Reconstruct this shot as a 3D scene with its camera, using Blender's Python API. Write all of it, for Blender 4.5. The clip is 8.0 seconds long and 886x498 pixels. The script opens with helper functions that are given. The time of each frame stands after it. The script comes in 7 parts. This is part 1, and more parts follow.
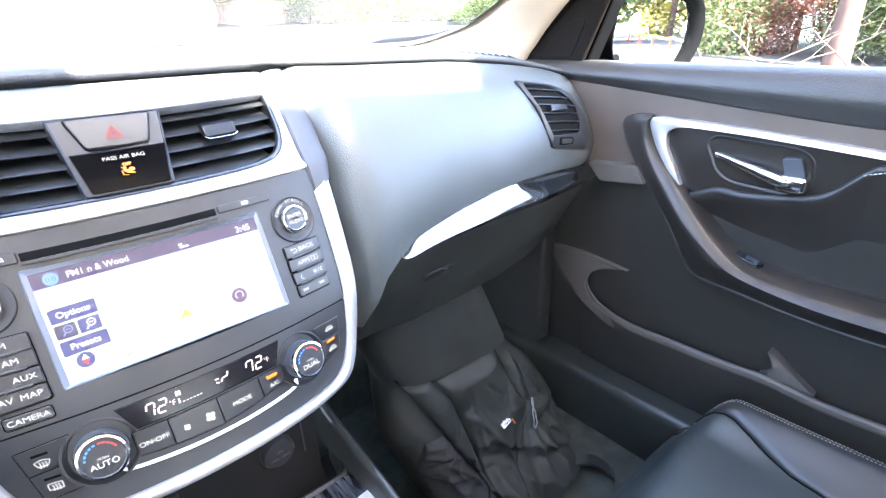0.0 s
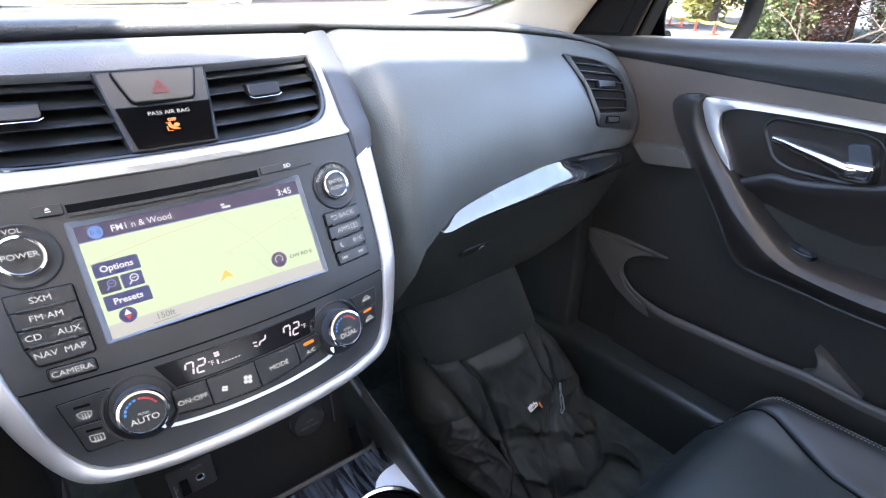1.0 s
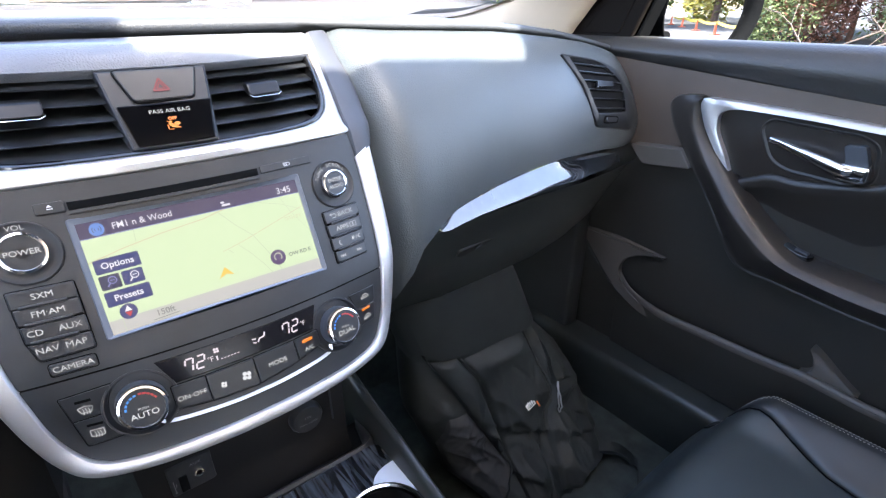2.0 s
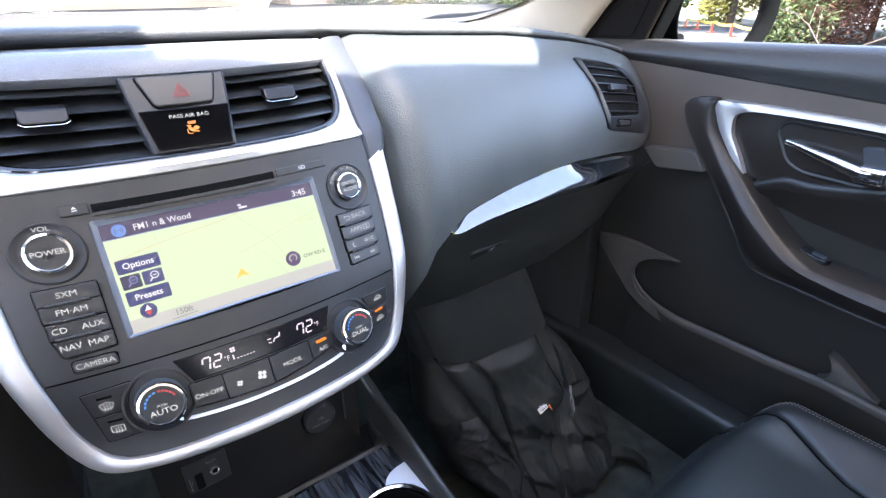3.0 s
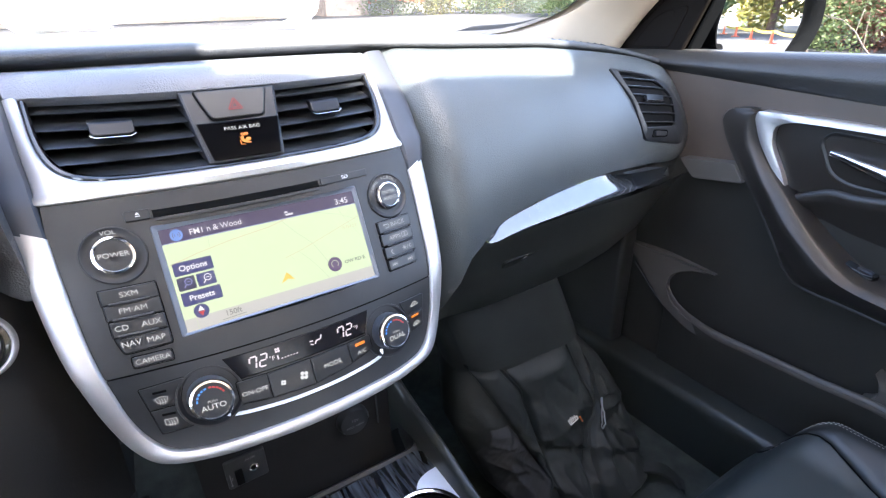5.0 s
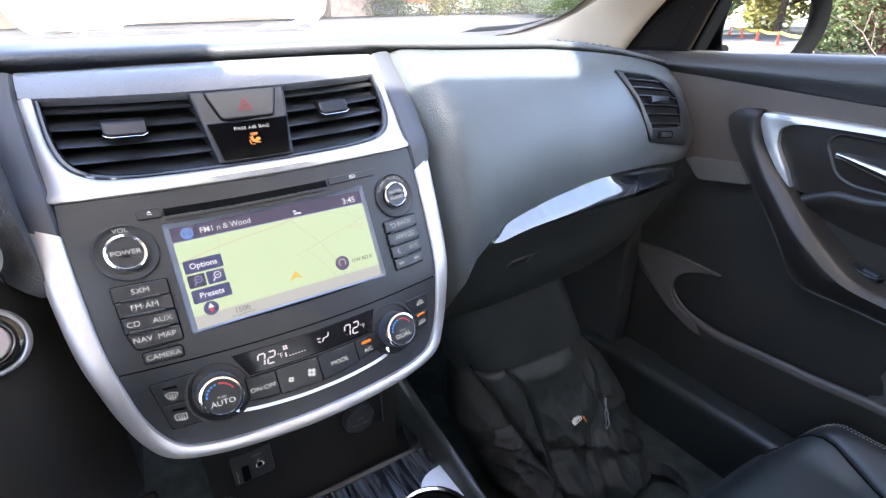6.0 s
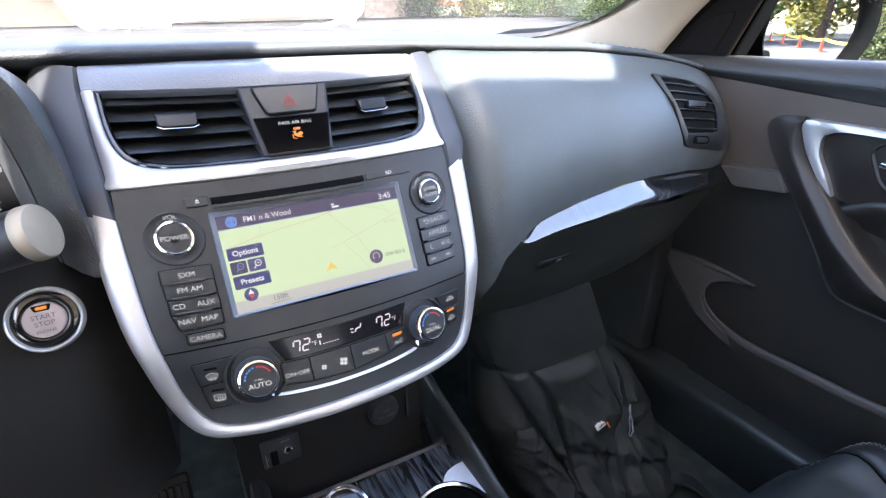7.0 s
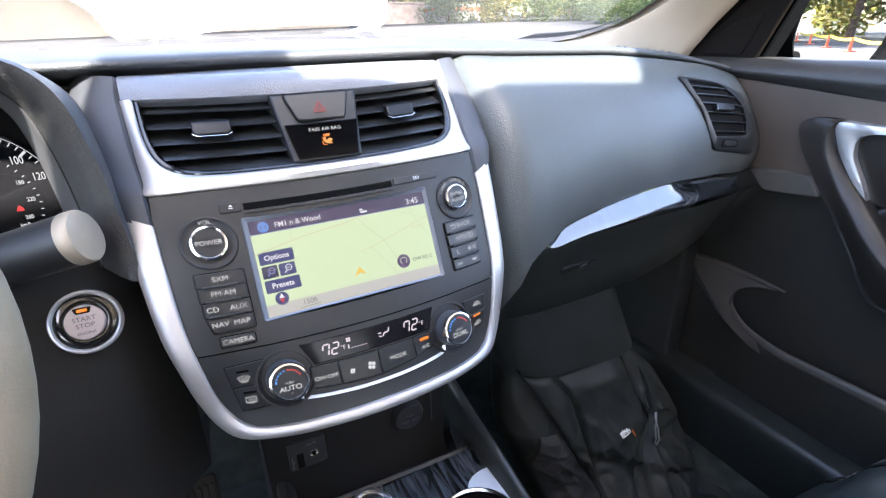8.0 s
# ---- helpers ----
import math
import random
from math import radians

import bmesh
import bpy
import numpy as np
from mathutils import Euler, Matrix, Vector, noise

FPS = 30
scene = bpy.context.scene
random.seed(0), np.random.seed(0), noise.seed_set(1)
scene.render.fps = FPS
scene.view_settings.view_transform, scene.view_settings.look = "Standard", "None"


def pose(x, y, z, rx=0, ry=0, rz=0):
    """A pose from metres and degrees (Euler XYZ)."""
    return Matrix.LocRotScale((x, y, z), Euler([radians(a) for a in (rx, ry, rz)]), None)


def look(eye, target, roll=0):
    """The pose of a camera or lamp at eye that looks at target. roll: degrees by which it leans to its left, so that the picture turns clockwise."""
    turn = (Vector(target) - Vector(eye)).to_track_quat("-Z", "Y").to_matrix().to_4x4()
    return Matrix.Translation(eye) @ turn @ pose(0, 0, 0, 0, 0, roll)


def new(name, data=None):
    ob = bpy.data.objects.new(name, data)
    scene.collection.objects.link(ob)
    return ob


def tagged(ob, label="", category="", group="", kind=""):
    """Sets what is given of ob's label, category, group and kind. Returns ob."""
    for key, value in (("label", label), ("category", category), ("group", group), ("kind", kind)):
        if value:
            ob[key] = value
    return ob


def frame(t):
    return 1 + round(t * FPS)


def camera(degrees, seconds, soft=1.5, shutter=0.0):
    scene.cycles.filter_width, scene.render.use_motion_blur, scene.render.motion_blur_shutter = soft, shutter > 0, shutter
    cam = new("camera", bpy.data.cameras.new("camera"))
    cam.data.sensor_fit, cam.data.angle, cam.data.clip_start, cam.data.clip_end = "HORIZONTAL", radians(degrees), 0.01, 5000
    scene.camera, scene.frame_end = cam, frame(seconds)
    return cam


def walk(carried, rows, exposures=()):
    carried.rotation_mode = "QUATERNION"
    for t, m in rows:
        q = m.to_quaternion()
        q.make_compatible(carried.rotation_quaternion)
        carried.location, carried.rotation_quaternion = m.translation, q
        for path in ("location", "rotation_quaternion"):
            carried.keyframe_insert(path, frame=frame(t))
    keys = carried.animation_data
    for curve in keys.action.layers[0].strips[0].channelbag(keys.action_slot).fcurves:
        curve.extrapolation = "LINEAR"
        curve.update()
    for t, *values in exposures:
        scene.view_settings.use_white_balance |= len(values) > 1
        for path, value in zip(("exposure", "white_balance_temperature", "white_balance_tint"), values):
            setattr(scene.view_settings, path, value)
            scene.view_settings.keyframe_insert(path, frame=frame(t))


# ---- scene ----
cam = camera(84.86, 8.0, soft=1.25)
PATH = [
    (0, (-0.0596, -0.3817, 0.1751), (0.5406, 0.3035, -0.2375), -1.70),
    (0.5, (-0.0664, -0.3744, 0.1661), (0.4936, 0.3323, -0.2664), -0.95),
    (1, (-0.0662, -0.3634, 0.1606), (0.4864, 0.3424, -0.2825), -0.50),
    (1.5, (-0.0629, -0.3595, 0.1566), (0.4976, 0.3339, -0.2962), 0.08),
    (1.7, (-0.0656, -0.3635, 0.1588), (0.4908, 0.3405, -0.2923), 0.08),
    (2.8, (-0.0682, -0.3701, 0.1637), (0.4795, 0.3328, -0.2697), -0.81),
    (3, (-0.0695, -0.3704, 0.1622), (0.4650, 0.3525, -0.2755), -0.81),
    (3.5, (-0.0765, -0.3641, 0.1579), (0.4324, 0.3705, -0.2906), 0.12),
    (4, (-0.0766, -0.3669, 0.1609), (0.4275, 0.3752, -0.2809), -0.55),
    (4.5, (-0.0762, -0.3697, 0.1638), (0.4239, 0.3791, -0.2711), -1.03),
    (5, (-0.0809, -0.3735, 0.1668), (0.4108, 0.3884, -0.2549), -1.43),
    (5.2, (-0.0834, -0.3738, 0.1671), (0.4089, 0.3936, -0.2563), -1.43),
    (6.5, (-0.0865, -0.3780, 0.1680), (0.3882, 0.3965, -0.2500), -1.13),
    (7, (-0.0957, -0.3794, 0.1667), (0.3483, 0.4139, -0.2498), -0.70),
    (7.5, (-0.1017, -0.3765, 0.1645), (0.3140, 0.4274, -0.2608), -0.80),
    (8, (-0.1031, -0.3762, 0.1676), (0.3098, 0.4383, -0.2398), -1.58),
]
BASE = 3.4
EXPOSURES = [(t, BASE + up, 6320, 12) for t, up in ((0.0, 1.45), (0.5, 0.78), (1.0, 0.35), (1.5, 0.17), (3.0, 0.36), (4.5, 0.40), (5.0, 0.34), (6.5, 0.10), (8.0, 0.10))]
walk(cam, [(t, look(eye, target, roll)) for t, eye, target, roll in PATH], EXPOSURES)

# ---- daylight: afternoon sun from behind, over the roof ----
SUN_AZ, SUN_EL = radians(188), radians(45)
world = bpy.data.worlds.new("sky")
scene.world = world
world.use_nodes = True
wn = world.node_tree
sky = wn.nodes.new("ShaderNodeTexSky")
sky.sky_type, sky.sun_disc = "NISHITA", False
sky.sun_elevation, sky.sun_rotation = SUN_EL, SUN_AZ
sky.air_density, sky.dust_density = 1.0, 2.5
back = wn.nodes["Background"]
wn.links.new(sky.outputs[0], back.inputs[0])
back.inputs[1].default_value = 0.15
sun_data = bpy.data.lights.new("sun", "SUN")
sun_data.energy, sun_data.angle, sun_data.color = 3.5, radians(1.1), (1.0, 0.93, 0.82)
sun = new("sun", sun_data)
sun_way = Vector((math.sin(SUN_AZ) * math.cos(SUN_EL), math.cos(SUN_AZ) * math.cos(SUN_EL), math.sin(SUN_EL)))
sun.rotation_mode = "QUATERNION"
sun.rotation_quaternion = sun_way.to_track_quat("Z", "Y")


# ---- materials ----
def rgb(c):
    return (*c, 1.0) if len(c) == 3 else c


def material(name, color, rough=0.5, metal=0.0, coat=0.0, vary=0.0, vary_scale=8.0, grain=0.0, grain_scale=400.0,
             grain_kind="noise", emit=None, emit_strength=0.0, spec=0.5, rough_vary=0.0, stretch=(1, 1, 1), tint2=None):
    m = bpy.data.materials.new(name)
    m.use_nodes = True
    nt = m.node_tree
    b = nt.nodes["Principled BSDF"]
    b.inputs["Base Color"].default_value = rgb(color)
    b.inputs["Roughness"].default_value = rough
    b.inputs["Metallic"].default_value = metal
    b.inputs["Coat Weight"].default_value = coat
    b.inputs["Coat Roughness"].default_value = 0.05
    b.inputs["Specular IOR Level"].default_value = spec
    if emit:
        b.inputs["Emission Color"].default_value = rgb(emit)
        b.inputs["Emission Strength"].default_value = emit_strength
    if vary or grain or rough_vary:
        co = nt.nodes.new("ShaderNodeTexCoord")
        mp = nt.nodes.new("ShaderNodeMapping")
        mp.inputs["Scale"].default_value = stretch
        nt.links.new(co.outputs["Object"], mp.inputs[0])
    if vary or rough_vary:
        n1 = nt.nodes.new("ShaderNodeTexNoise")
        n1.inputs["Scale"].default_value, n1.inputs["Detail"].default_value = vary_scale, 6.0
        nt.links.new(mp.outputs[0], n1.inputs["Vector"])
    if vary:
        mix = nt.nodes.new("ShaderNodeMix")
        mix.data_type = "RGBA"
        dark = tint2 or tuple(v * (1 - vary) for v in color[:3])
        light = tuple(min(1, v * (1 + vary)) for v in color[:3])
        mix.inputs[6].default_value, mix.inputs[7].default_value = rgb(dark), rgb(light)
        ramp = nt.nodes.new("ShaderNodeMapRange")
        ramp.inputs["From Min"].default_value, ramp.inputs["From Max"].default_value = 0.35, 0.65
        nt.links.new(n1.outputs["Fac"], ramp.inputs[0])
        nt.links.new(ramp.outputs[0], mix.inputs[0])
        nt.links.new(mix.outputs[2], b.inputs["Base Color"])
    if rough_vary:
        rr = nt.nodes.new("ShaderNodeMapRange")
        rr.inputs["To Min"].default_value, rr.inputs["To Max"].default_value = rough - rough_vary, rough + rough_vary
        nt.links.new(n1.outputs["Fac"], rr.inputs[0])
        nt.links.new(rr.outputs[0], b.inputs["Roughness"])
    if grain:
        if grain_kind == "leather":
            g = nt.nodes.new("ShaderNodeTexVoronoi")
            g.feature = "SMOOTH_F1"
            out = g.outputs["Distance"]
        elif grain_kind == "weave":
            g = nt.nodes.new("ShaderNodeTexWave")
            g.bands_direction = "DIAGONAL"
            out = g.outputs["Fac"]
        else:
            g = nt.nodes.new("ShaderNodeTexNoise")
            g.inputs["Detail"].default_value = 4.0
            out = g.outputs["Fac"]
        g.inputs["Scale"].default_value = grain_scale
        nt.links.new(mp.outputs[0], g.inputs["Vector"])
        bump = nt.nodes.new("ShaderNodeBump")
        bump.inputs["Strength"].default_value, bump.inputs["Distance"].default_value = grain, 0.001
        nt.links.new(out, bump.inputs["Height"])
        nt.links.new(bump.outputs[0], b.inputs["Normal"])
    return m


def clear_glass(name, gloss=0.05, tint=(1, 1, 1), dust=0.0):
    m = bpy.data.materials.new(name)
    m.use_nodes = True
    nt = m.node_tree
    nt.nodes.remove(nt.nodes["Principled BSDF"])
    tr = nt.nodes.new("ShaderNodeBsdfTransparent")
    tr.inputs[0].default_value = rgb(tint)
    gl = nt.nodes.new("ShaderNodeBsdfGlossy")
    gl.inputs["Roughness"].default_value = 0.02
    mx = nt.nodes.new("ShaderNodeMixShader")
    mx.inputs[0].default_value = gloss
    nt.links.new(tr.outputs[0], mx.inputs[1])
    nt.links.new(gl.outputs[0], mx.inputs[2])
    last = mx
    if dust:
        # thin film of dust, a little uneven
        co = nt.nodes.new("ShaderNodeTexCoord")
        nz = nt.nodes.new("ShaderNodeTexNoise")
        nz.inputs["Scale"].default_value, nz.inputs["Detail"].default_value = 9.0, 8.0
        rg = nt.nodes.new("ShaderNodeMapRange")
        rg.inputs["To Min"].default_value, rg.inputs["To Max"].default_value = dust * 0.6, dust * 1.4
        film = nt.nodes.new("ShaderNodeBsdfTranslucent")
        film.inputs[0].default_value = rgb((0.9, 0.88, 0.84))
        last = nt.nodes.new("ShaderNodeMixShader")
        nt.links.new(co.outputs["Object"], nz.inputs["Vector"])
        nt.links.new(nz.outputs["Fac"], rg.inputs[0])
        nt.links.new(rg.outputs[0], last.inputs[0])
        nt.links.new(mx.outputs[0], last.inputs[1])
        nt.links.new(film.outputs[0], last.inputs[2])
    nt.links.new(last.outputs[0], nt.nodes["Material Output"].inputs[0])
    return m


def streaked(name, dark, light, coat=1.0, rough=0.10):
    """Dark lacquered veneer with pale slanting streaks."""
    m = material(name, dark, rough=rough, coat=coat)
    nt = m.node_tree
    b = nt.nodes["Principled BSDF"]
    co = nt.nodes.new("ShaderNodeTexCoord")
    mp = nt.nodes.new("ShaderNodeMapping")
    mp.inputs["Rotation"].default_value = (0.3, 0.2, radians(35))
    mp.inputs["Scale"].default_value = (130, 14, 60)
    nz = nt.nodes.new("ShaderNodeTexNoise")
    nz.inputs["Scale"].default_value, nz.inputs["Detail"].default_value = 1.0, 6.0
    nz.inputs["Distortion"].default_value = 0.8
    rp = nt.nodes.new("ShaderNodeValToRGB")
    rp.color_ramp.elements[0].position, rp.color_ramp.elements[0].color = 0.42, rgb(dark)
    rp.color_ramp.elements[1].position, rp.color_ramp.elements[1].color = 0.75, rgb(light)
    nt.links.new(co.outputs["Object"], mp.inputs[0])
    nt.links.new(mp.outputs[0], nz.inputs["Vector"])
    nt.links.new(nz.outputs["Fac"], rp.inputs[0])
    nt.links.new(rp.outputs[0], b.inputs["Base Color"])
    return m


M_PANEL = material("panel_plastic", (0.0235, 0.0245, 0.0255), rough=0.42, grain=0.08, grain_scale=1500, vary=0.08, vary_scale=40)
M_BUTTON = material("button_plastic", (0.0185, 0.0192, 0.0200), rough=0.38, grain=0.05, grain_scale=1500)
M_DASH = material("dash_vinyl", (0.0590, 0.0685, 0.0725), rough=0.37, grain=0.42, grain_scale=760, grain_kind="leather", vary=0.08, vary_scale=6)
M_TOPPAD = material("top_pad_vinyl", (0.0440, 0.0480, 0.0530), rough=0.52, spec=0.45, grain=0.50, grain_scale=800, grain_kind="leather", vary=0.08, vary_scale=6)
M_SATIN = material("satin_silver", (0.60, 0.582, 0.570), rough=0.48, metal=0.80, rough_vary=0.04, vary_scale=60, grain=0.03, grain_scale=1200)
M_BAR = material("satin_graphite", (0.048, 0.052, 0.061), rough=0.55, metal=0.20, grain=0.03, grain_scale=900)
M_CHROME = material("chrome", (0.88, 0.88, 0.89), rough=0.12, metal=1.0)
M_POD = material("pod_graphite", (0.027, 0.029, 0.034), rough=0.36, spec=0.3, metal=0.0, grain=0.03, grain_scale=900)
M_KNOB = material("knob_plastic", (0.050, 0.056, 0.066), rough=0.34)
M_TAB = material("tab_plastic", (0.010, 0.0105, 0.012), rough=0.30, spec=0.3, grain=0.03, grain_scale=900)
# skylight on the strip is put into this paler copy of the dash vinyl
M_STRIP_LIT = material("lit_strip_vinyl", (0.165, 0.174, 0.200), rough=0.37, grain=0.40, grain_scale=850, grain_kind="leather", vary=0.06, vary_scale=9)
M_SLAT = material("slat_plastic", (0.0165, 0.018, 0.020), rough=0.34, grain=0.04, grain_scale=900)
M_BLACK = material("black_plastic", (0.0155, 0.0155, 0.0165), rough=0.45, grain=0.06, grain_scale=900)
M_GLOSS = material("gloss_black", (0.008, 0.008, 0.009), rough=0.12, coat=0.6)
# almost no colour or sheen, so recesses backed with it stay dark
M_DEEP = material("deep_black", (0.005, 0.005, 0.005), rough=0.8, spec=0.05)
M_VENT = material("vent_plastic", (0.0110, 0.0125, 0.0145), rough=0.36, spec=0.40, grain=0.06, grain_scale=900)
M_SAIL = material("sail_plastic", (0.0075, 0.0060, 0.0052), rough=0.75, spec=0.08, grain=0.08, grain_scale=900)
M_HOUSING = material("mirror_housing", (0.0042, 0.0046, 0.005), rough=0.9, spec=0.0, grain=0.05, grain_scale=900)
M_LOWDASH = material("lower_dash_plastic", (0.0125, 0.0120, 0.0112), rough=0.55, spec=0.22, grain=0.10, grain_scale=900, grain_kind="leather")
M_LINE = material("bright_silver", (0.82, 0.81, 0.80), rough=0.34, metal=0.45)
M_WOOD = streaked("lacquered_veneer", (0.006, 0.007, 0.009), (0.045, 0.055, 0.07), rough=0.12)
M_WOOD.node_tree.nodes["Principled BSDF"].inputs["Coat Roughness"].default_value = 0.04
M_WOOD.node_tree.nodes["Principled BSDF"].inputs["Coat IOR"].default_value = 1.7
M_WOOD2 = streaked("console_veneer", (0.007, 0.009, 0.012), (0.12, 0.145, 0.18))
M_LEATHER = material("black_leather", (0.0215, 0.0235, 0.0245), rough=0.36, grain=0.07, grain_scale=900, grain_kind="leather", vary=0.10, vary_scale=9, rough_vary=0.05)
M_PERF = material("cushion_leather", (0.033, 0.040, 0.041), rough=0.44, grain=0.08, grain_scale=800, grain_kind="leather", vary=0.08, vary_scale=9, rough_vary=0.05)
M_DOOR = material("door_plastic", (0.0275, 0.0250, 0.0205), rough=0.46, grain=0.16, grain_scale=900, grain_kind="leather", vary=0.10, vary_scale=7)
M_INSERT = material("door_insert_dark", (0.0210, 0.0170, 0.0143), rough=0.27, grain=0.08, grain_scale=900, grain_kind="leather", vary=0.08, vary_scale=9)
M_SILL = material("sill_plastic", (0.0245, 0.0270, 0.0245), rough=0.36, grain=0.10, grain_scale=800, vary=0.1, vary_scale=9)
M_BORE = material("bore_plastic", (0.085, 0.087, 0.092), rough=0.42, grain=0.05, grain_scale=900)
M_GLOVE = material("glove_box_plastic", (0.0265, 0.0300, 0.0275), rough=0.46, grain=0.16, grain_scale=900, grain_kind="leather", vary=0.10, vary_scale=7)
M_KICK = material("kick_panel_plastic", (0.030, 0.031, 0.030), rough=0.5, grain=0.16, grain_scale=900, grain_kind="leather", vary=0.10, vary_scale=7)
M_LAMPWIN = material("lamp_window", (0.0025, 0.0025, 0.003), rough=0.08, spec=0.10)
M_HOOD = material("hood_vinyl", (0.054, 0.054, 0.055), rough=0.50, grain=0.60, grain_scale=850, grain_kind="leather", vary=0.08, vary_scale=6)
M_ARM = material("armrest_vinyl", (0.0275, 0.0228, 0.0190), rough=0.44, grain=0.12, grain_scale=900, grain_kind="leather", vary=0.08, vary_scale=7)
M_PAD = material("door_pad_leather", (0.0185, 0.0155, 0.0130), rough=0.42, grain=0.12, grain_scale=900, grain_kind="leather", vary=0.08, vary_scale=7)
M_BROWN = material("door_insert", (0.080, 0.058, 0.044), rough=0.55, grain=0.12, grain_scale=700, grain_kind="leather", vary=0.08, vary_scale=8)
M_DOORTOP = material("door_top_vinyl", (0.0320, 0.0310, 0.0300), rough=0.45, grain=0.3, grain_scale=450, grain_kind="leather", vary=0.08, vary_scale=7)
M_FIN = material("fin_plastic", (0.078, 0.068, 0.058), rough=0.5, grain=0.15, grain_scale=700, grain_kind="leather", vary=0.08, vary_scale=8)
M_BEIGE = material("beige_trim", (0.56, 0.48, 0.38), rough=0.75, grain=0.15, grain_scale=900, vary=0.05, vary_scale=12)
M_HEAD = material("headliner", (0.52, 0.47, 0.40), rough=0.9, grain=0.2, grain_scale=500, vary=0.05, vary_scale=10)
M_CARPET = material("carpet", (0.045, 0.052, 0.047), rough=0.95, spec=0.1, grain=1.0, grain_scale=600, vary=0.25, vary_scale=30)
M_NYLON = material("bag_nylon", (0.0160, 0.0192, 0.0186), rough=0.56, spec=0.32, grain=0.18, grain_scale=1400, grain_kind="weave", vary=0.2, vary_scale=18)
M_MESHFAB = material("bag_mesh", (0.020, 0.021, 0.022), rough=0.6, spec=0.35, grain=0.45, grain_scale=230, grain_kind="weave", vary=0.12, vary_scale=30)
M_ZIP = material("zipper_metal", (0.55, 0.55, 0.57), rough=0.3, metal=0.9)
M_WHITE = material("white_print", (0.75, 0.75, 0.74), rough=0.5)
# duller grey than the white print, for the socket marks
M_FAINT = material("dim_grey_print", (0.20, 0.20, 0.20), rough=0.6)
M_THREAD = material("pale_thread", (0.50, 0.48, 0.44), rough=0.8)
M_PAPER = material("white_paper", (0.85, 0.85, 0.83), rough=0.8, vary=0.04, vary_scale=15)
M_CARD = material("pale_card", (0.62, 0.70, 0.82), rough=0.6, vary=0.03, vary_scale=40)
M_ORANGE = material("orange_print", (0.75, 0.16, 0.03), rough=0.5)
M_WARM = material("warm_scale_print", (0.42, 0.035, 0.035), rough=0.5)
M_REDPRINT = material("red_print", (0.15, 0.014, 0.014), rough=0.5)
M_BLUEPRINT = material("blue_print", (0.05, 0.22, 0.55), rough=0.5)
M_WHEEL = material("wheel_leather", (0.30, 0.248, 0.170), rough=0.5, grain=0.12, grain_scale=700, grain_kind="leather", vary=0.10, vary_scale=20)
M_GREY = material("champagne_satin", (0.36, 0.305, 0.235), rough=0.48, metal=0.30, vary=0.05, vary_scale=60)
M_STARTFACE = material("start_button_face", (0.50, 0.43, 0.42), rough=0.35, metal=0.3, vary=0.05, vary_scale=100)
M_DARKPRINT = material("dark_print", (0.10, 0.09, 0.09), rough=0.6)


def lit(name, color, strength):
    return material(name, (0.01, 0.01, 0.01), rough=0.35, emit=color, emit_strength=strength * 2 ** -BASE)


M_MAP = lit("map_ground", (0.63, 0.75, 0.46), 1.0)
M_BAND = lit("map_header", (0.055, 0.04, 0.10), 1.0)
M_FOOT = lit("map_footer", (0.52, 0.50, 0.46), 1.0)
M_ROAD = lit("map_road", (0.52, 0.58, 0.40), 1.0)
M_SCRTEXT = lit("screen_white", (0.85, 0.83, 0.86), 1.0)
M_SCRBTN = lit("screen_button", (0.036, 0.042, 0.165), 1.0)
M_SCRDIM = lit("screen_button_dim", (0.026, 0.024, 0.075), 1.0)
M_SCRLINE = lit("screen_edge_line", (0.26, 0.28, 0.55), 1.0)
M_ROADY = lit("map_main_road", (0.62, 0.50, 0.33), 1.0)
M_SCRDARK = lit("screen_ink", (0.16, 0.17, 0.14), 1.0)
M_SCRBLUE = lit("screen_blue", (0.14, 0.28, 0.66), 1.0)
M_SCRPURPLE = lit("screen_purple", (0.10, 0.05, 0.14), 1.0)
M_SCRRED = lit("screen_red", (0.55, 0.04, 0.04), 1.0)
M_SCRYELLOW = lit("screen_yellow", (0.85, 0.55, 0.08), 1.0)
M_LCD = lit("lcd_glow", (0.84, 0.72, 0.77), 1.0)
M_LCDGLASS = material("lcd_window", (0.010, 0.009, 0.010), rough=0.16, spec=0.22)
M_AMBER = lit("amber_lamp", (1.0, 0.25, 0.012), 1.05)
M_AMBERGLOW = lit("amber_core", (1.0, 0.36, 0.03), 1.05)
M_REDLAMP = lit("red_lamp", (0.9, 0.03, 0.03), 1.2)
# key and dial print, set to glow at one fixed level
M_PRINT = lit("emissive_print", (0.70, 0.70, 0.70), 1.0)
M_BEZEL = material("screen_bezel", (0.13, 0.15, 0.185), rough=0.30, metal=0.3)
M_GLASS = clear_glass("window_glass", 0.02, dust=0.03)
M_SIDEGLASS = clear_glass("side_glass", 0.004)
M_TINT = clear_glass("tinted_glass", 0.05, (0.42, 0.44, 0.43))
M_MIRROR = material("mirror_silver", (0.92, 0.93, 0.94), rough=0.01, metal=1.0)


# ---- building helpers ----
def shade(ob, smooth=True):
    if smooth:
        for p in ob.data.polygons:
            p.use_smooth = True
    return ob


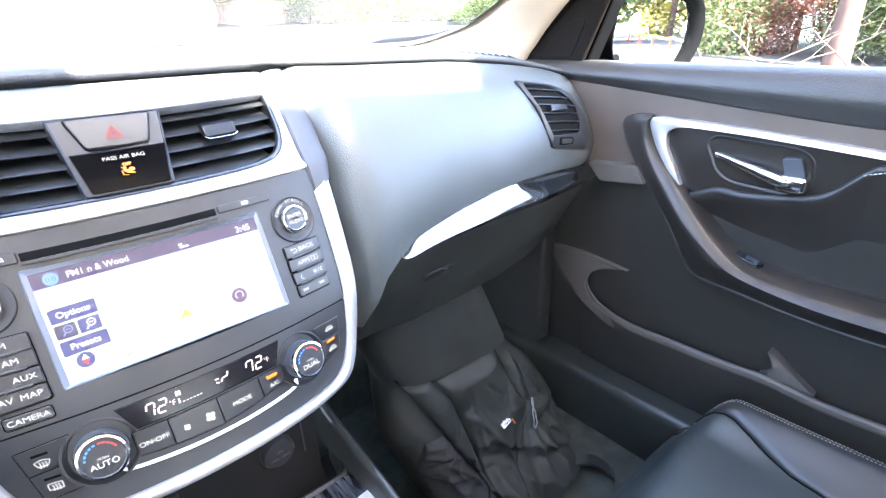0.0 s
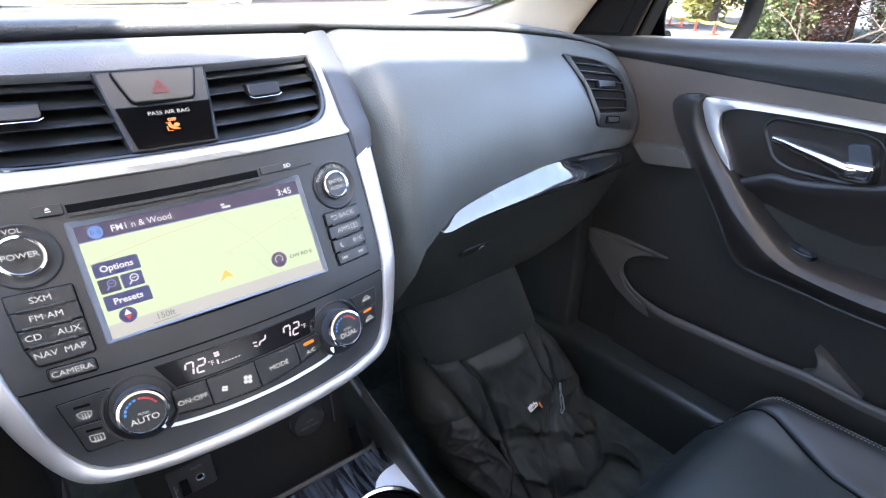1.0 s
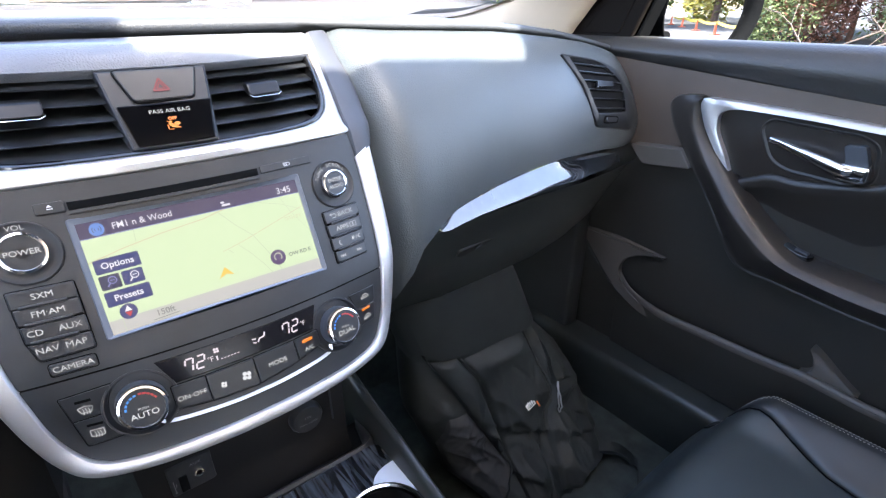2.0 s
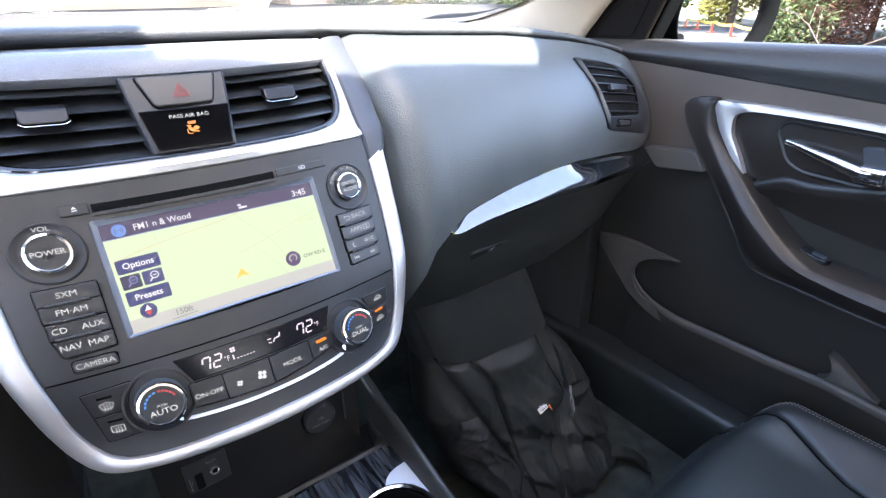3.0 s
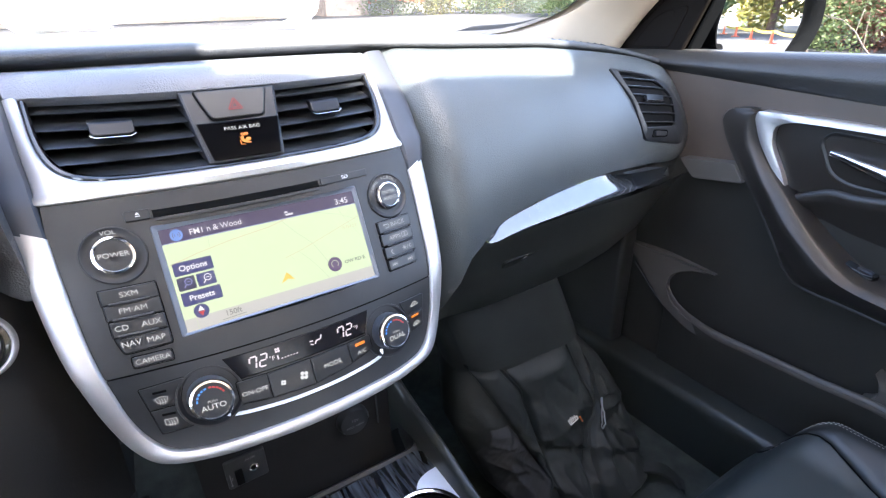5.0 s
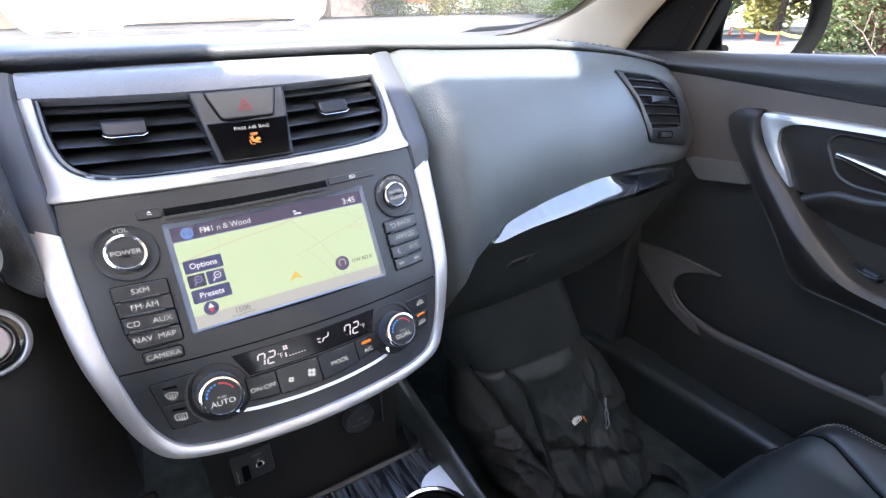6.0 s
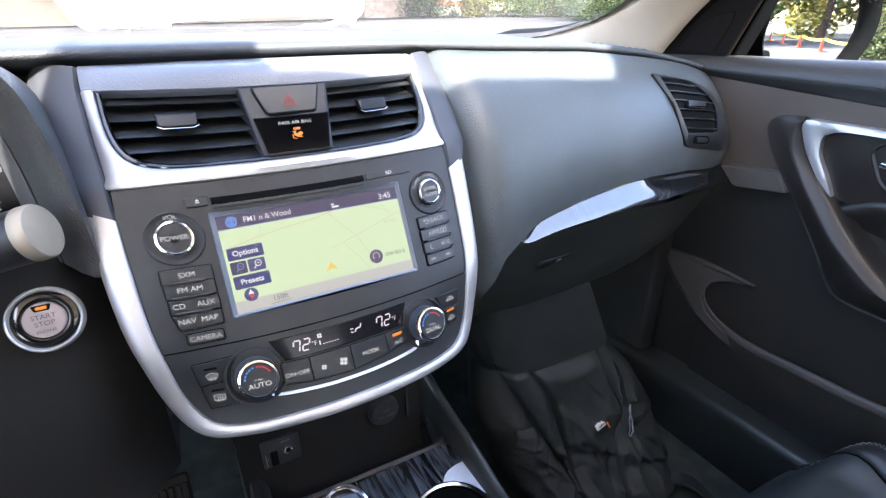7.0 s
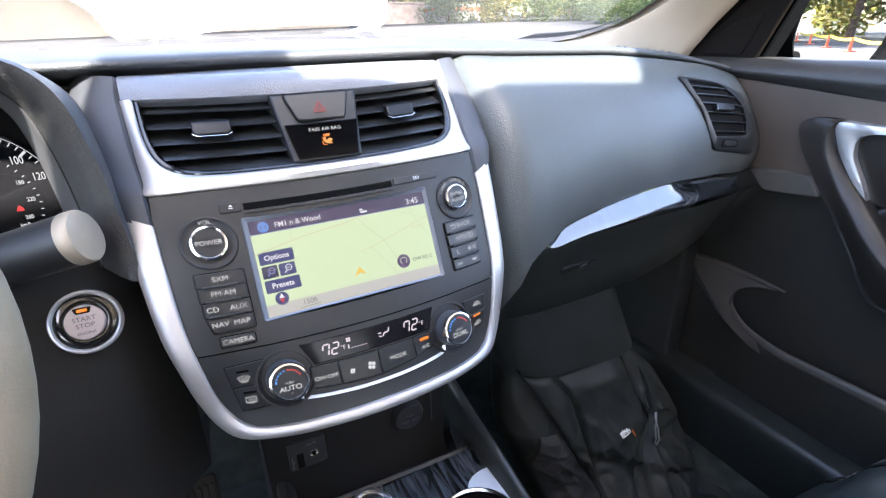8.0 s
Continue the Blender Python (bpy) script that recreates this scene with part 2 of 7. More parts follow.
def finish(name, bm, mat, parent=None, label="", smooth=True, sharp=35):
    bmesh.ops.recalc_face_normals(bm, faces=bm.faces)
    if smooth:
        lim = radians(sharp)
        for e in bm.edges:
            e.smooth = not (len(e.link_faces) == 2 and e.calc_face_angle(0) > lim)
        for f in bm.faces:
            f.smooth = len(f.verts) <= 4
            if len(f.verts) > 4:
                for e in f.edges:
                    e.smooth = False
    me = bpy.data.meshes.new(name)
    bm.to_mesh(me)
    bm.free()
    me.materials.append(mat)
    ob = new(name, me)
    if parent:
        ob.parent = parent
        if parent.type == "EMPTY":
            ob.matrix_parent_inverse = parent.matrix_basis.inverted()
    if label:
        ob["label"] = label
    return ob


def part(name, bm, mat, parent, label="", smooth=True, sharp=35):
    return finish(name, bm, mat, parent, label, smooth, sharp)


def thing(name, at, label, category, group="", kind=""):
    ob = new(name)
    ob.empty_display_size = 0.05
    ob.matrix_basis = Matrix.Translation(at)
    return tagged(ob, label, category, group, kind)


def catmull(pts, n=6):
    p = [np.array(a, float) for a in pts]
    p = [2 * p[0] - p[1]] + p + [2 * p[-1] - p[-2]]
    out = []
    for i in range(1, len(p) - 2):
        for k in range(n):
            t = k / n
            a, b, c, d = p[i - 1], p[i], p[i + 1], p[i + 2]
            out.append(0.5 * (2 * b + (c - a) * t + (2 * a - 5 * b + 4 * c - d) * t * t + (3 * b - a - 3 * c + d) * t ** 3))
    out.append(p[-2])
    return out


def sheet(rows, bm=None, closed=False, caps=False):
    """A skin over rows of points of equal length."""
    bm = bm or bmesh.new()
    vs = [[bm.verts.new(tuple(p)) for p in r] for r in rows]
    n = len(rows[0])
    for a, b in zip(vs, vs[1:]):
        for i in range(n if closed else n - 1):
            j = (i + 1) % n
            bm.faces.new((a[i], a[j], b[j], b[i]))
    if caps and closed:
        bm.faces.new(vs[0][::-1])
        bm.faces.new(vs[-1])
    return bm


def tube(path, r, n=10, bm=None, caps=True, squash=1.0):
    """A round rod along points; r is a number or one per point."""
    path = [Vector(p) for p in path]
    rows = []
    side = None
    for i, p in enumerate(path):
        way = (path[min(i + 1, len(path) - 1)] - path[max(i - 1, 0)]).normalized()
        if side is None:
            side = way.orthogonal().normalized()
        side = (side - way * side.dot(way)).normalized()
        up = way.cross(side)
        ri = float(r[i] if isinstance(r, (list, tuple)) else r)
        rows.append([p + ri * (math.cos(a) * side + squash * math.sin(a) * up) for a in [2 * math.pi * k / n for k in range(n)]])
    return sheet(rows, bm, closed=True, caps=caps)


def rounded(pts, r, n=4):
    """A polygon with its corners rounded; r is a number or one per corner."""
    out = []
    k = len(pts)
    for i in range(k):
        a, b, c = (np.array(pts[(i + j) % k], float) for j in (-1, 0, 1))
        ri = float(r[i] if isinstance(r, (list, tuple)) else r)
        u, v = (a - b), (c - b)
        lu, lv = np.linalg.norm(u), np.linalg.norm(v)
        if ri <= 0 or lu < 1e-9 or lv < 1e-9:
            out.append(b)
            continue
        cut = min(ri, 0.48 * lu, 0.48 * lv)
        s, e = b + u / lu * cut, b + v / lv * cut
        for t in np.linspace(0, 1, n + 1):
            out.append((1 - t) ** 2 * s + 2 * t * (1 - t) * b + t * t * e)
    return out


def inset(pts, d):
    """The polygon moved inwards by d."""
    k = len(pts)
    p = [np.array(a, float) for a in pts]
    area = sum(p[i][0] * p[(i + 1) % k][1] - p[(i + 1) % k][0] * p[i][1] for i in range(k))
    sg = 1 if area > 0 else -1
    out = []
    for i in range(k):
        a, b, c = p[i - 1], p[i], p[(i + 1) % k]
        u = (b - a) / (np.linalg.norm(b - a) + 1e-9)
        v = (c - b) / (np.linalg.norm(c - b) + 1e-9)
        nrm = np.array([-(u + v)[1], (u + v)[0]])
        ln = np.linalg.norm(nrm)
        nrm = nrm / (ln + 1e-9)
        out.append(b + sg * nrm * d / max(0.5, ln / 2))
    return out


def dense(poly, step=0.008):
    """The polygon with its long edges cut into short ones, so that plates follow a bowed face."""
    out = []
    for k, p in enumerate(poly):
        a, b = np.array(p, float), np.array(poly[(k + 1) % len(poly)], float)
        n = max(1, int(np.linalg.norm(b - a) / step))
        out += [a + (b - a) * j / n for j in range(n)]
    return out


def slab(poly, d0, d1, at, bevel=0.0008, bm=None, back=False):
    """A plate with rounded front edges. poly lies in a plane; at(u, v, d) takes it into the world."""
    poly = dense(poly)
    bm = bm or bmesh.new()
    rings = [(poly, d0), (poly, d1 - math.copysign(bevel, d1 - d0))]
    if bevel:
        rings += [(inset(poly, bevel * 0.3), d1 - math.copysign(bevel * 0.3, d1 - d0)), (inset(poly, bevel), d1)]
    vs = [[bm.verts.new(tuple(at(p[0], p[1], d))) for p in q] for q, d in rings]
    n = len(poly)
    for a, b in zip(vs, vs[1:]):
        for i in range(n):
            j = (i + 1) % n
            bm.faces.new((a[i], a[j], b[j], b[i]))
    bm.faces.new(vs[-1])
    if back:
        bm.faces.new(vs[0][::-1])
    return bm


def block(x0, x1, y0, y1, z0, z1, bevel=0.01, seg=3, bm=None):
    bm = bm or bmesh.new()
    r = bmesh.ops.create_cube(bm, size=1.0)
    for v in r["verts"]:
        v.co = Vector(((x0 + x1) / 2 + v.co.x * (x1 - x0), (y0 + y1) / 2 + v.co.y * (y1 - y0), (z0 + z1) / 2 + v.co.z * (z1 - z0)))
    if bevel:
        es = {e for v in r["verts"] for e in v.link_edges}
        bmesh.ops.bevel(bm, geom=list(es), offset=bevel, segments=seg, profile=0.5, affect="EDGES")
    return bm


def lathe(profile, at, n=40, bm=None, cap_end=True):
    """A turned body: profile of (radius, d); at(du, dv, d) takes it into the world."""
    rows = [[at(r * math.cos(2 * math.pi * k / n), r * math.sin(2 * math.pi * k / n), d) for k in range(n)] for r, d in profile]
    bm = sheet(rows, bm, closed=True)
    if cap_end:
        bm.verts.ensure_lookup_table()
        bm.faces.new(bm.verts[-n:])
    return bm


def letters(name, body, size, u, v, d, at, mat, parent, turn=0.0, wide=1.08, thick=0.0, label=""):
    """Writing laid on a surface, centred on (u, v)."""
    cu = bpy.data.curves.new(name, "FONT")
    cu.body, cu.size, cu.align_x, cu.align_y = body, size, "CENTER", "CENTER"
    cu.offset, cu.resolution_u = thick, 3
    tmp = bpy.data.objects.new(name, cu)
    scene.collection.objects.link(tmp)
    bpy.context.view_layer.update()
    me = bpy.data.meshes.new_from_object(tmp.evaluated_get(bpy.context.evaluated_depsgraph_get()))
    bpy.data.objects.remove(tmp)
    c, s = math.cos(turn), math.sin(turn)
    for q in me.vertices:
        a, b = q.co.x * wide, q.co.y
        q.co = at(u + a * c - b * s, v + a * s + b * c, d)
    me.materials.clear()
    me.materials.append(mat)
    ob = new(name, me)
    ob.parent = parent
    if parent.type == "EMPTY":
        ob.matrix_parent_inverse = parent.matrix_basis.inverted()
    if label:
        ob["label"] = label
    return ob


def flat(poly, d, at, bm=None):
    bm = bm or bmesh.new()
    bm.faces.new([bm.verts.new(tuple(at(p[0], p[1], d))) for p in poly])
    return bm


def stroke(line, w, d, at, bm=None):
    """A flat ribbon of width w along a drawn line."""
    bm = bm or bmesh.new()
    p = [np.array(a, float) for a in line]
    L, R = [], []
    for i in range(len(p)):
        t = p[min(i + 1, len(p) - 1)] - p[max(i - 1, 0)]
        t = t / (np.linalg.norm(t) + 1e-9)
        nrm = np.array([-t[1], t[0]]) * w / 2
        L.append(p[i] + nrm)
        R.append(p[i] - nrm)
    a = [bm.verts.new(tuple(at(q[0], q[1], d))) for q in L]
    b = [bm.verts.new(tuple(at(q[0], q[1], d))) for q in R]
    for i in range(len(p) - 1):
        bm.faces.new((b[i], b[i + 1], a[i + 1], a[i]))
    return bm


def arc(cu, cv, r, a0, a1, n=16):
    return [(cu + r * math.cos(radians(a0 + (a1 - a0) * k / n)), cv + r * math.sin(radians(a0 + (a1 - a0) * k / n))) for k in range(n + 1)]


def rect(u0, v0, u1, v1):
    return [(u0, v0), (u1, v0), (u1, v1), (u0, v1)]


def smooth01(t):
    t = max(0.0, min(1.0, t))
    return t * t * (3 - 2 * t)


# ---- centre stack ----
LEAN_S, LEAN_C = 0.440, 0.898


def S(u, v, d=0.0):
    """The face of the centre stack: u across, v up along the slope, d out towards the seats."""
    bow = 0.75 + 1.45 * smooth01((v - 0.06) / 0.10) + 1.0 * smooth01((-v - 0.05) / 0.09)
    return Vector((u, v * LEAN_S + bow * u * u + 0.007 * smooth01((v - 0.064) / 0.02) - d * LEAN_C, v * LEAN_C + d * LEAN_S))


def band(pairs, profile, at, n=6, mirror=True, bm=None):
    """A moulding between two lines: pairs of (outer, inner); profile of (share across, d)."""
    line = [np.array([*o, *i]) for o, i in pairs]
    line = catmull(line, n)
    if mirror:
        line = line + [np.array([-q[0], q[1], -q[2], q[3]]) for q in line[-2::-1]]
    rows = []
    for q in line:
        o, i = q[:2], q[2:]
        rows.append([at(*(o + (i - o) * s), d) for s, d in profile])
    return sheet(rows, bm)


def plate(quad, d, n=18):
    """A thin raised plate that follows the bowed face: four corners, low edge first."""
    a, b, c, e = (np.array(q, float) for q in quad)
    rows = []
    for t, dd in ((0.0, -0.002), (0.0, d - 0.0003), (0.04, d), (0.5, d), (0.96, d), (1.0, d - 0.0003), (1.0, -0.002)):
        lo, hi = a + (e - a) * t, b + (c - b) * t
        rows.append([S(*(lo + (hi - lo) * k / n), dd if 0 < k < n else min(dd, d - 0.0003)) for k in range(n + 1)])
    return sheet(rows)


def build_stack():
    st = thing("center_stack", (0, 0, -0.14), "black centre stack with satin silver frame, map screen and climate controls", "centre stack")
    # face, in an upper and a lower panel with a joint between
    WIDTH = [(0.0645, 0.1415), (0.0415, 0.1435), (0.012, 0.143), (-0.038, 0.140), (-0.075, 0.134), (-0.100, 0.129), (-0.113, 0.1245), (-0.120, 0.1195), (-0.127, 0.1125), (-0.1315, 0.104), (-0.1335, 0.090)]

    def wide(v):
        vs = [p[0] for p in WIDTH][::-1]
        ws = [p[1] for p in WIDTH][::-1]
        return float(np.interp(v, vs, ws))

    def panel(v_list, name, hole=None):
        bm = bmesh.new()
        grid = []
        for v in v_list:
            w = wide(v)
            us = [-w, -w * 0.8 - 0.012, -0.081] if w > 0.09 else [-w, -w * 0.97, -w * 0.9]
            k = 0.081 if w > 0.09 else w * 0.9
            mid = [k * t for t in np.linspace(-1, 1, 9)][1:-1]
            row = us[:2] + [-k] + mid + [k] + [-q for q in us[:2][::-1]]
            grid.append([bm.verts.new(S(u, v)) for u in row])
        for r in range(len(grid) - 1):
            for c in range(len(grid[0]) - 1):
                if hole and hole[0] <= v_list[r + 1] and v_list[r] <= hole[1] and 2 <= c <= 9:
                    continue
                bm.faces.new((grid[r][c], grid[r][c + 1], grid[r + 1][c + 1], grid[r + 1][c]))
        return part(name, bm, M_PANEL, st)

    up_v = [0.0645, 0.055, 0.040, 0.02, 0.0, -0.022, -0.0444, -0.055, -0.0629]
    panel(up_v, "upper_panel", hole=(-0.0444, 0.040))
    panel([-0.0642, -0.075, -0.088, -0.100, -0.110, -0.117, -0.122, -0.127, -0.1315, -0.1330], "lower_panel")
    part("joint_backing", plate([(-0.134, -0.066), (0.134, -0.066), (0.135, -0.061), (-0.135, -0.061)], -0.0014), M_DEEP, st)

    # silver U frame
    ring = [((0.165, 0.052), (0.1425, 0.042)), ((0.163, 0.020), (0.1415, 0.012)), ((0.158, -0.035), (0.1385, -0.038)), ((0.150, -0.075), (0.1325, -0.076)),
            ((0.1435, -0.104), (0.1275, -0.101)), ((0.1335, -0.128), (0.1190, -0.1195)), ((0.1175, -0.1415), (0.1070, -0.1305)), ((0.085, -0.1440), (0.083, -0.1330)), ((0.044, -0.1430), (0.044, -0.1318)), ((0.0, -0.1425), (0.0, -0.1310))]
    prof = [(0.0, -0.022), (0.0, -0.006), (0.05, -0.001), (0.14, 0.0026), (0.28, 0.0042), (0.50, 0.0047), (0.74, 0.0045), (0.90, 0.0037), (0.97, 0.0023), (1.0, 0.0008), (1.0, -0.003)]
    part("silver_frame", band(ring, prof, S, 7), M_SATIN, st, "satin silver U-shaped frame")
    # dark side of the stack behind the frame
    side = catmull([np.array(p[0]) for p in ring], 5)
    side = side + [np.array([-q[0], q[1]]) for q in side[-2::-1]]
    rows = [[S(q[0] * 0.985, q[1] * 0.99, -0.008) + Vector((0, y, 0)) for q in side] for y in (0.0, 0.03, 0.09, 0.16)]
    part("side_skirt", sheet(rows), M_BLACK, st)

    # graphite bars up both sides of the vents
    for sx in (1, -1):
        bar = [((0.1665, 0.050), (0.1425, 0.0405)), ((0.1755, 0.078), (0.1435, 0.072)), ((0.1825, 0.104), (0.1470, 0.105)), ((0.1870, 0.135), (0.1490, 0.137)), ((0.1865, 0.1490), (0.1480, 0.1500)), ((0.1800, 0.1565), (0.1475, 0.1565))]
        bar = [((sx * o[0], o[1]), (sx * i[0], i[1])) for o, i in bar]

        def lifted(u, v, d):
            q = S(u, v, d)
            q.y += 0.9 * max(0.0, v - 0.158)
            return q
        bm = band(bar, [(0.0, -0.03), (0.0, -0.003), (0.1, 0.002), (0.3, 0.0045), (0.7, 0.0045), (0.92, 0.0025), (1.0, -0.001), (1.0, -0.008)], lifted, 6, mirror=False)
        part("side_bar", bm, M_BAR, st, "graphite satin side bar")

    # padded strip over the vents
    rows = []
    for v, d, lift in [(0.1345, -0.008, 0), (0.1350, 0.000, 0), (0.1368, 0.0030, 0), (0.142, 0.0040, 0), (0.149, 0.0035, 0.0005), (0.1545, 0.0015, 0.002), (0.1580, -0.002, 0.006), (0.1590, -0.006, 0.014), (0.1600, -0.006, 0.030), (0.1606, -0.006, 0.060)]:
        rows.append([S(u, v, d) + Vector((0, lift, 0)) for u in np.linspace(-0.1478, 0.1478, 25)])
    part("padded_strip", sheet(rows), M_STRIP_LIT, st, "grained padded strip above the vents")

    # silver wing round the vents
    wing = [((0.1490, 0.1365), (0.1395, 0.1365)), ((0.1470, 0.112), (0.1378, 0.108)), ((0.1452, 0.090), (0.1328, 0.0910)),
            ((0.1435, 0.074), (0.1235, 0.0815)), ((0.1418, 0.0655), (0.1080, 0.0772)), ((0.100, 0.0652), (0.0850, 0.0757)), ((0.050, 0.0652), (0.050, 0.0752)), ((0.0, 0.0652), (0.0, 0.0750))]
    part("silver_wing", band(wing, [(0.0, -0.004), (0.0, 0.0005), (0.08, 0.002), (0.45, 0.0045), (0.8, 0.0048), (0.96, 0.003), (1.0, 0.000)], S, 7), M_SATIN, st, "satin silver trim under the vents")
    inner = [((o[0] * 0 + i[0], i[1]), (i[0] - 0.0045 * (1 if i[0] > 0.01 else 0), i[1] + (0.0035 if i[1] < 0.13 else 0))) for o, i in wing]
    part("gasket", band(inner, [(0.0, 0.0005), (0.3, 0.0015), (0.7, 0.0012), (1.0, -0.001), (1.0, -0.016), (1.0, -0.044)], S, 7), M_GLOSS, st, "gloss black vent surround")

    # two vents, each with four slats and a tab
    for sx in (1, -1):
        # black sheet behind the slats stands in for the shade of the duct
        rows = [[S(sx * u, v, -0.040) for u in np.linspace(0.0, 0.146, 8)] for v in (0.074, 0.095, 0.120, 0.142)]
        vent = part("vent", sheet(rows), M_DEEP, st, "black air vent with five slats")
        for k, v in enumerate((0.1275, 0.1150, 0.1025, 0.0905, 0.0795)):
            w = float(np.interp(v, [0.076, 0.0805, 0.091, 0.108, 0.1365], [0.112, 0.121, 0.1310, 0.1345, 0.1358]))
            u0 = 0.026 + 0.10 * (v - 0.08)
            rows = []
            for u in np.linspace(u0, w, 9):
                ring_p = [(0.0, -0.004), (0.0012, -0.0052), (0.0022, -0.016), (0.0012, -0.030), (-0.0006, -0.030), (-0.0016, -0.016), (-0.0012, -0.0052)]
                rows.append([S(sx * u, v + a - 0.75 * (dd + 0.004), dd) for a, dd in ring_p])
            part("slat", sheet(rows, closed=True, caps=True), M_SLAT, vent)
            if k == 1:
                uc = 0.0785 if sx > 0 else 0.0870

                def tilt(u, w_, d, v=v):
                    return S(u, v + w_ - 0.55 * (d - 0.004), d)
                tab = slab(rounded(rect(sx * uc - 0.0145, -0.0085, sx * uc + 0.0145, 0.0018), [0.004, 0.004, 0.001, 0.001]), -0.006, 0.0035, tilt, 0.0012)
                part("tab", tab, M_TAB, vent, "black vent tab with bright lower edge")
                edge = slab(rounded([(sx * uc - 0.0150, -0.0078), (sx * uc - 0.011, -0.0098), (sx * uc + 0.011, -0.0098), (sx * uc + 0.0150, -0.0078), (sx * uc + 0.0149, -0.0073), (sx * uc + 0.011, -0.0092), (sx * uc - 0.011, -0.0092), (sx * uc - 0.0149, -0.0073)], 0.0003), -0.002, 0.0040, tilt, 0.0003)
                part("tab_edge", edge, M_CHROME, vent)

    # pod with the hazard switch and the air bag lamp
    pod = part("switch_pod", slab(rounded([(-0.0305, 0.0780), (0.0295, 0.0780), (0.0365, 0.1360), (-0.0385, 0.1360)], 0.002), -0.04, 0.003, S, 0.002), M_POD, st, "graphite pod between the vents")
    part("hazard_switch", slab(rounded([(-0.0195, 0.1113), (0.0210, 0.1113), (0.0282, 0.1347), (-0.0283, 0.1347)], 0.0035), 0.002, 0.0055, S, 0.0014), M_BUTTON, pod, "black hazard switch with a red triangle")
    tri = [(-0.0052, 0.1182), (0.0052, 0.1182), (0.0, 0.1270)]
    bm = bmesh.new()
    for k in range(3):
        stroke([tri[k], tri[(k + 1) % 3]], 0.0013, 0.0058, S, bm)
    tri2 = [(-0.0026, 0.1196), (0.0026, 0.1196), (0.0, 0.1240)]
    for k in range(3):
        stroke([tri2[k], tri2[(k + 1) % 3]], 0.0008, 0.0058, S, bm)
    part("hazard_triangle", bm, M_REDPRINT, pod, smooth=False)
    part("hazard_gap", slab(rounded([(-0.0202, 0.1106), (0.0217, 0.1106), (0.0291, 0.1354), (-0.0292, 0.1354)], 0.004), 0.0028, 0.0034, S, 0.0), M_DEEP, pod)
    part("airbag_lamp", slab(rounded([(-0.0262, 0.0795), (0.0268, 0.0795), (0.0326, 0.1096), (-0.0318, 0.1096)], 0.0015), 0.002, 0.0046, S, 0.0012), M_LAMPWIN, pod, "dark air bag lamp window")
    letters("airbag_text", "PASS AIR BAG", 0.0040, 0.001, 0.1030, 0.0050, S, M_PRINT, pod, wide=1.15)
    letters("airbag_off", "OFF", 0.0030, 0.0010, 0.0972, 0.0050, S, M_AMBER, pod, thick=0.00025)
    # seated figure with the bag in front of it, struck through
    A = lambda u, v, d: S(0.001 + (u - 0.001) * 0.95, 0.0960 + (v - 0.0960) * 0.64, d)
    bm = flat(arc(-0.0012, 0.0942, 0.0013, 0, 360, 12)[:-1], 0.0050, A)
    flat([(-0.0028, 0.0930), (-0.0005, 0.0928), (0.0012, 0.0894), (0.0040, 0.0884), (0.0042, 0.0862), (0.0012, 0.0868), (-0.0010, 0.0880), (-0.0026, 0.0905)], 0.0050, A, bm)
    flat(arc(0.0034, 0.0916, 0.0022, 0, 360, 14)[:-1], 0.0050, A, bm)
    part("airbag_symbol", bm, M_AMBERGLOW, pod, "amber warning symbol", smooth=False)
    bm = stroke([(-0.0036, 0.0952), (0.0050, 0.0862)], 0.0009, 0.0053, A)
    stroke([(-0.0036, 0.0908), (-0.0034, 0.0858), (0.0, 0.0850)], 0.0011, 0.0052, A, bm)
    part("airbag_stroke", bm, M_AMBER, pod, smooth=False)
    return st


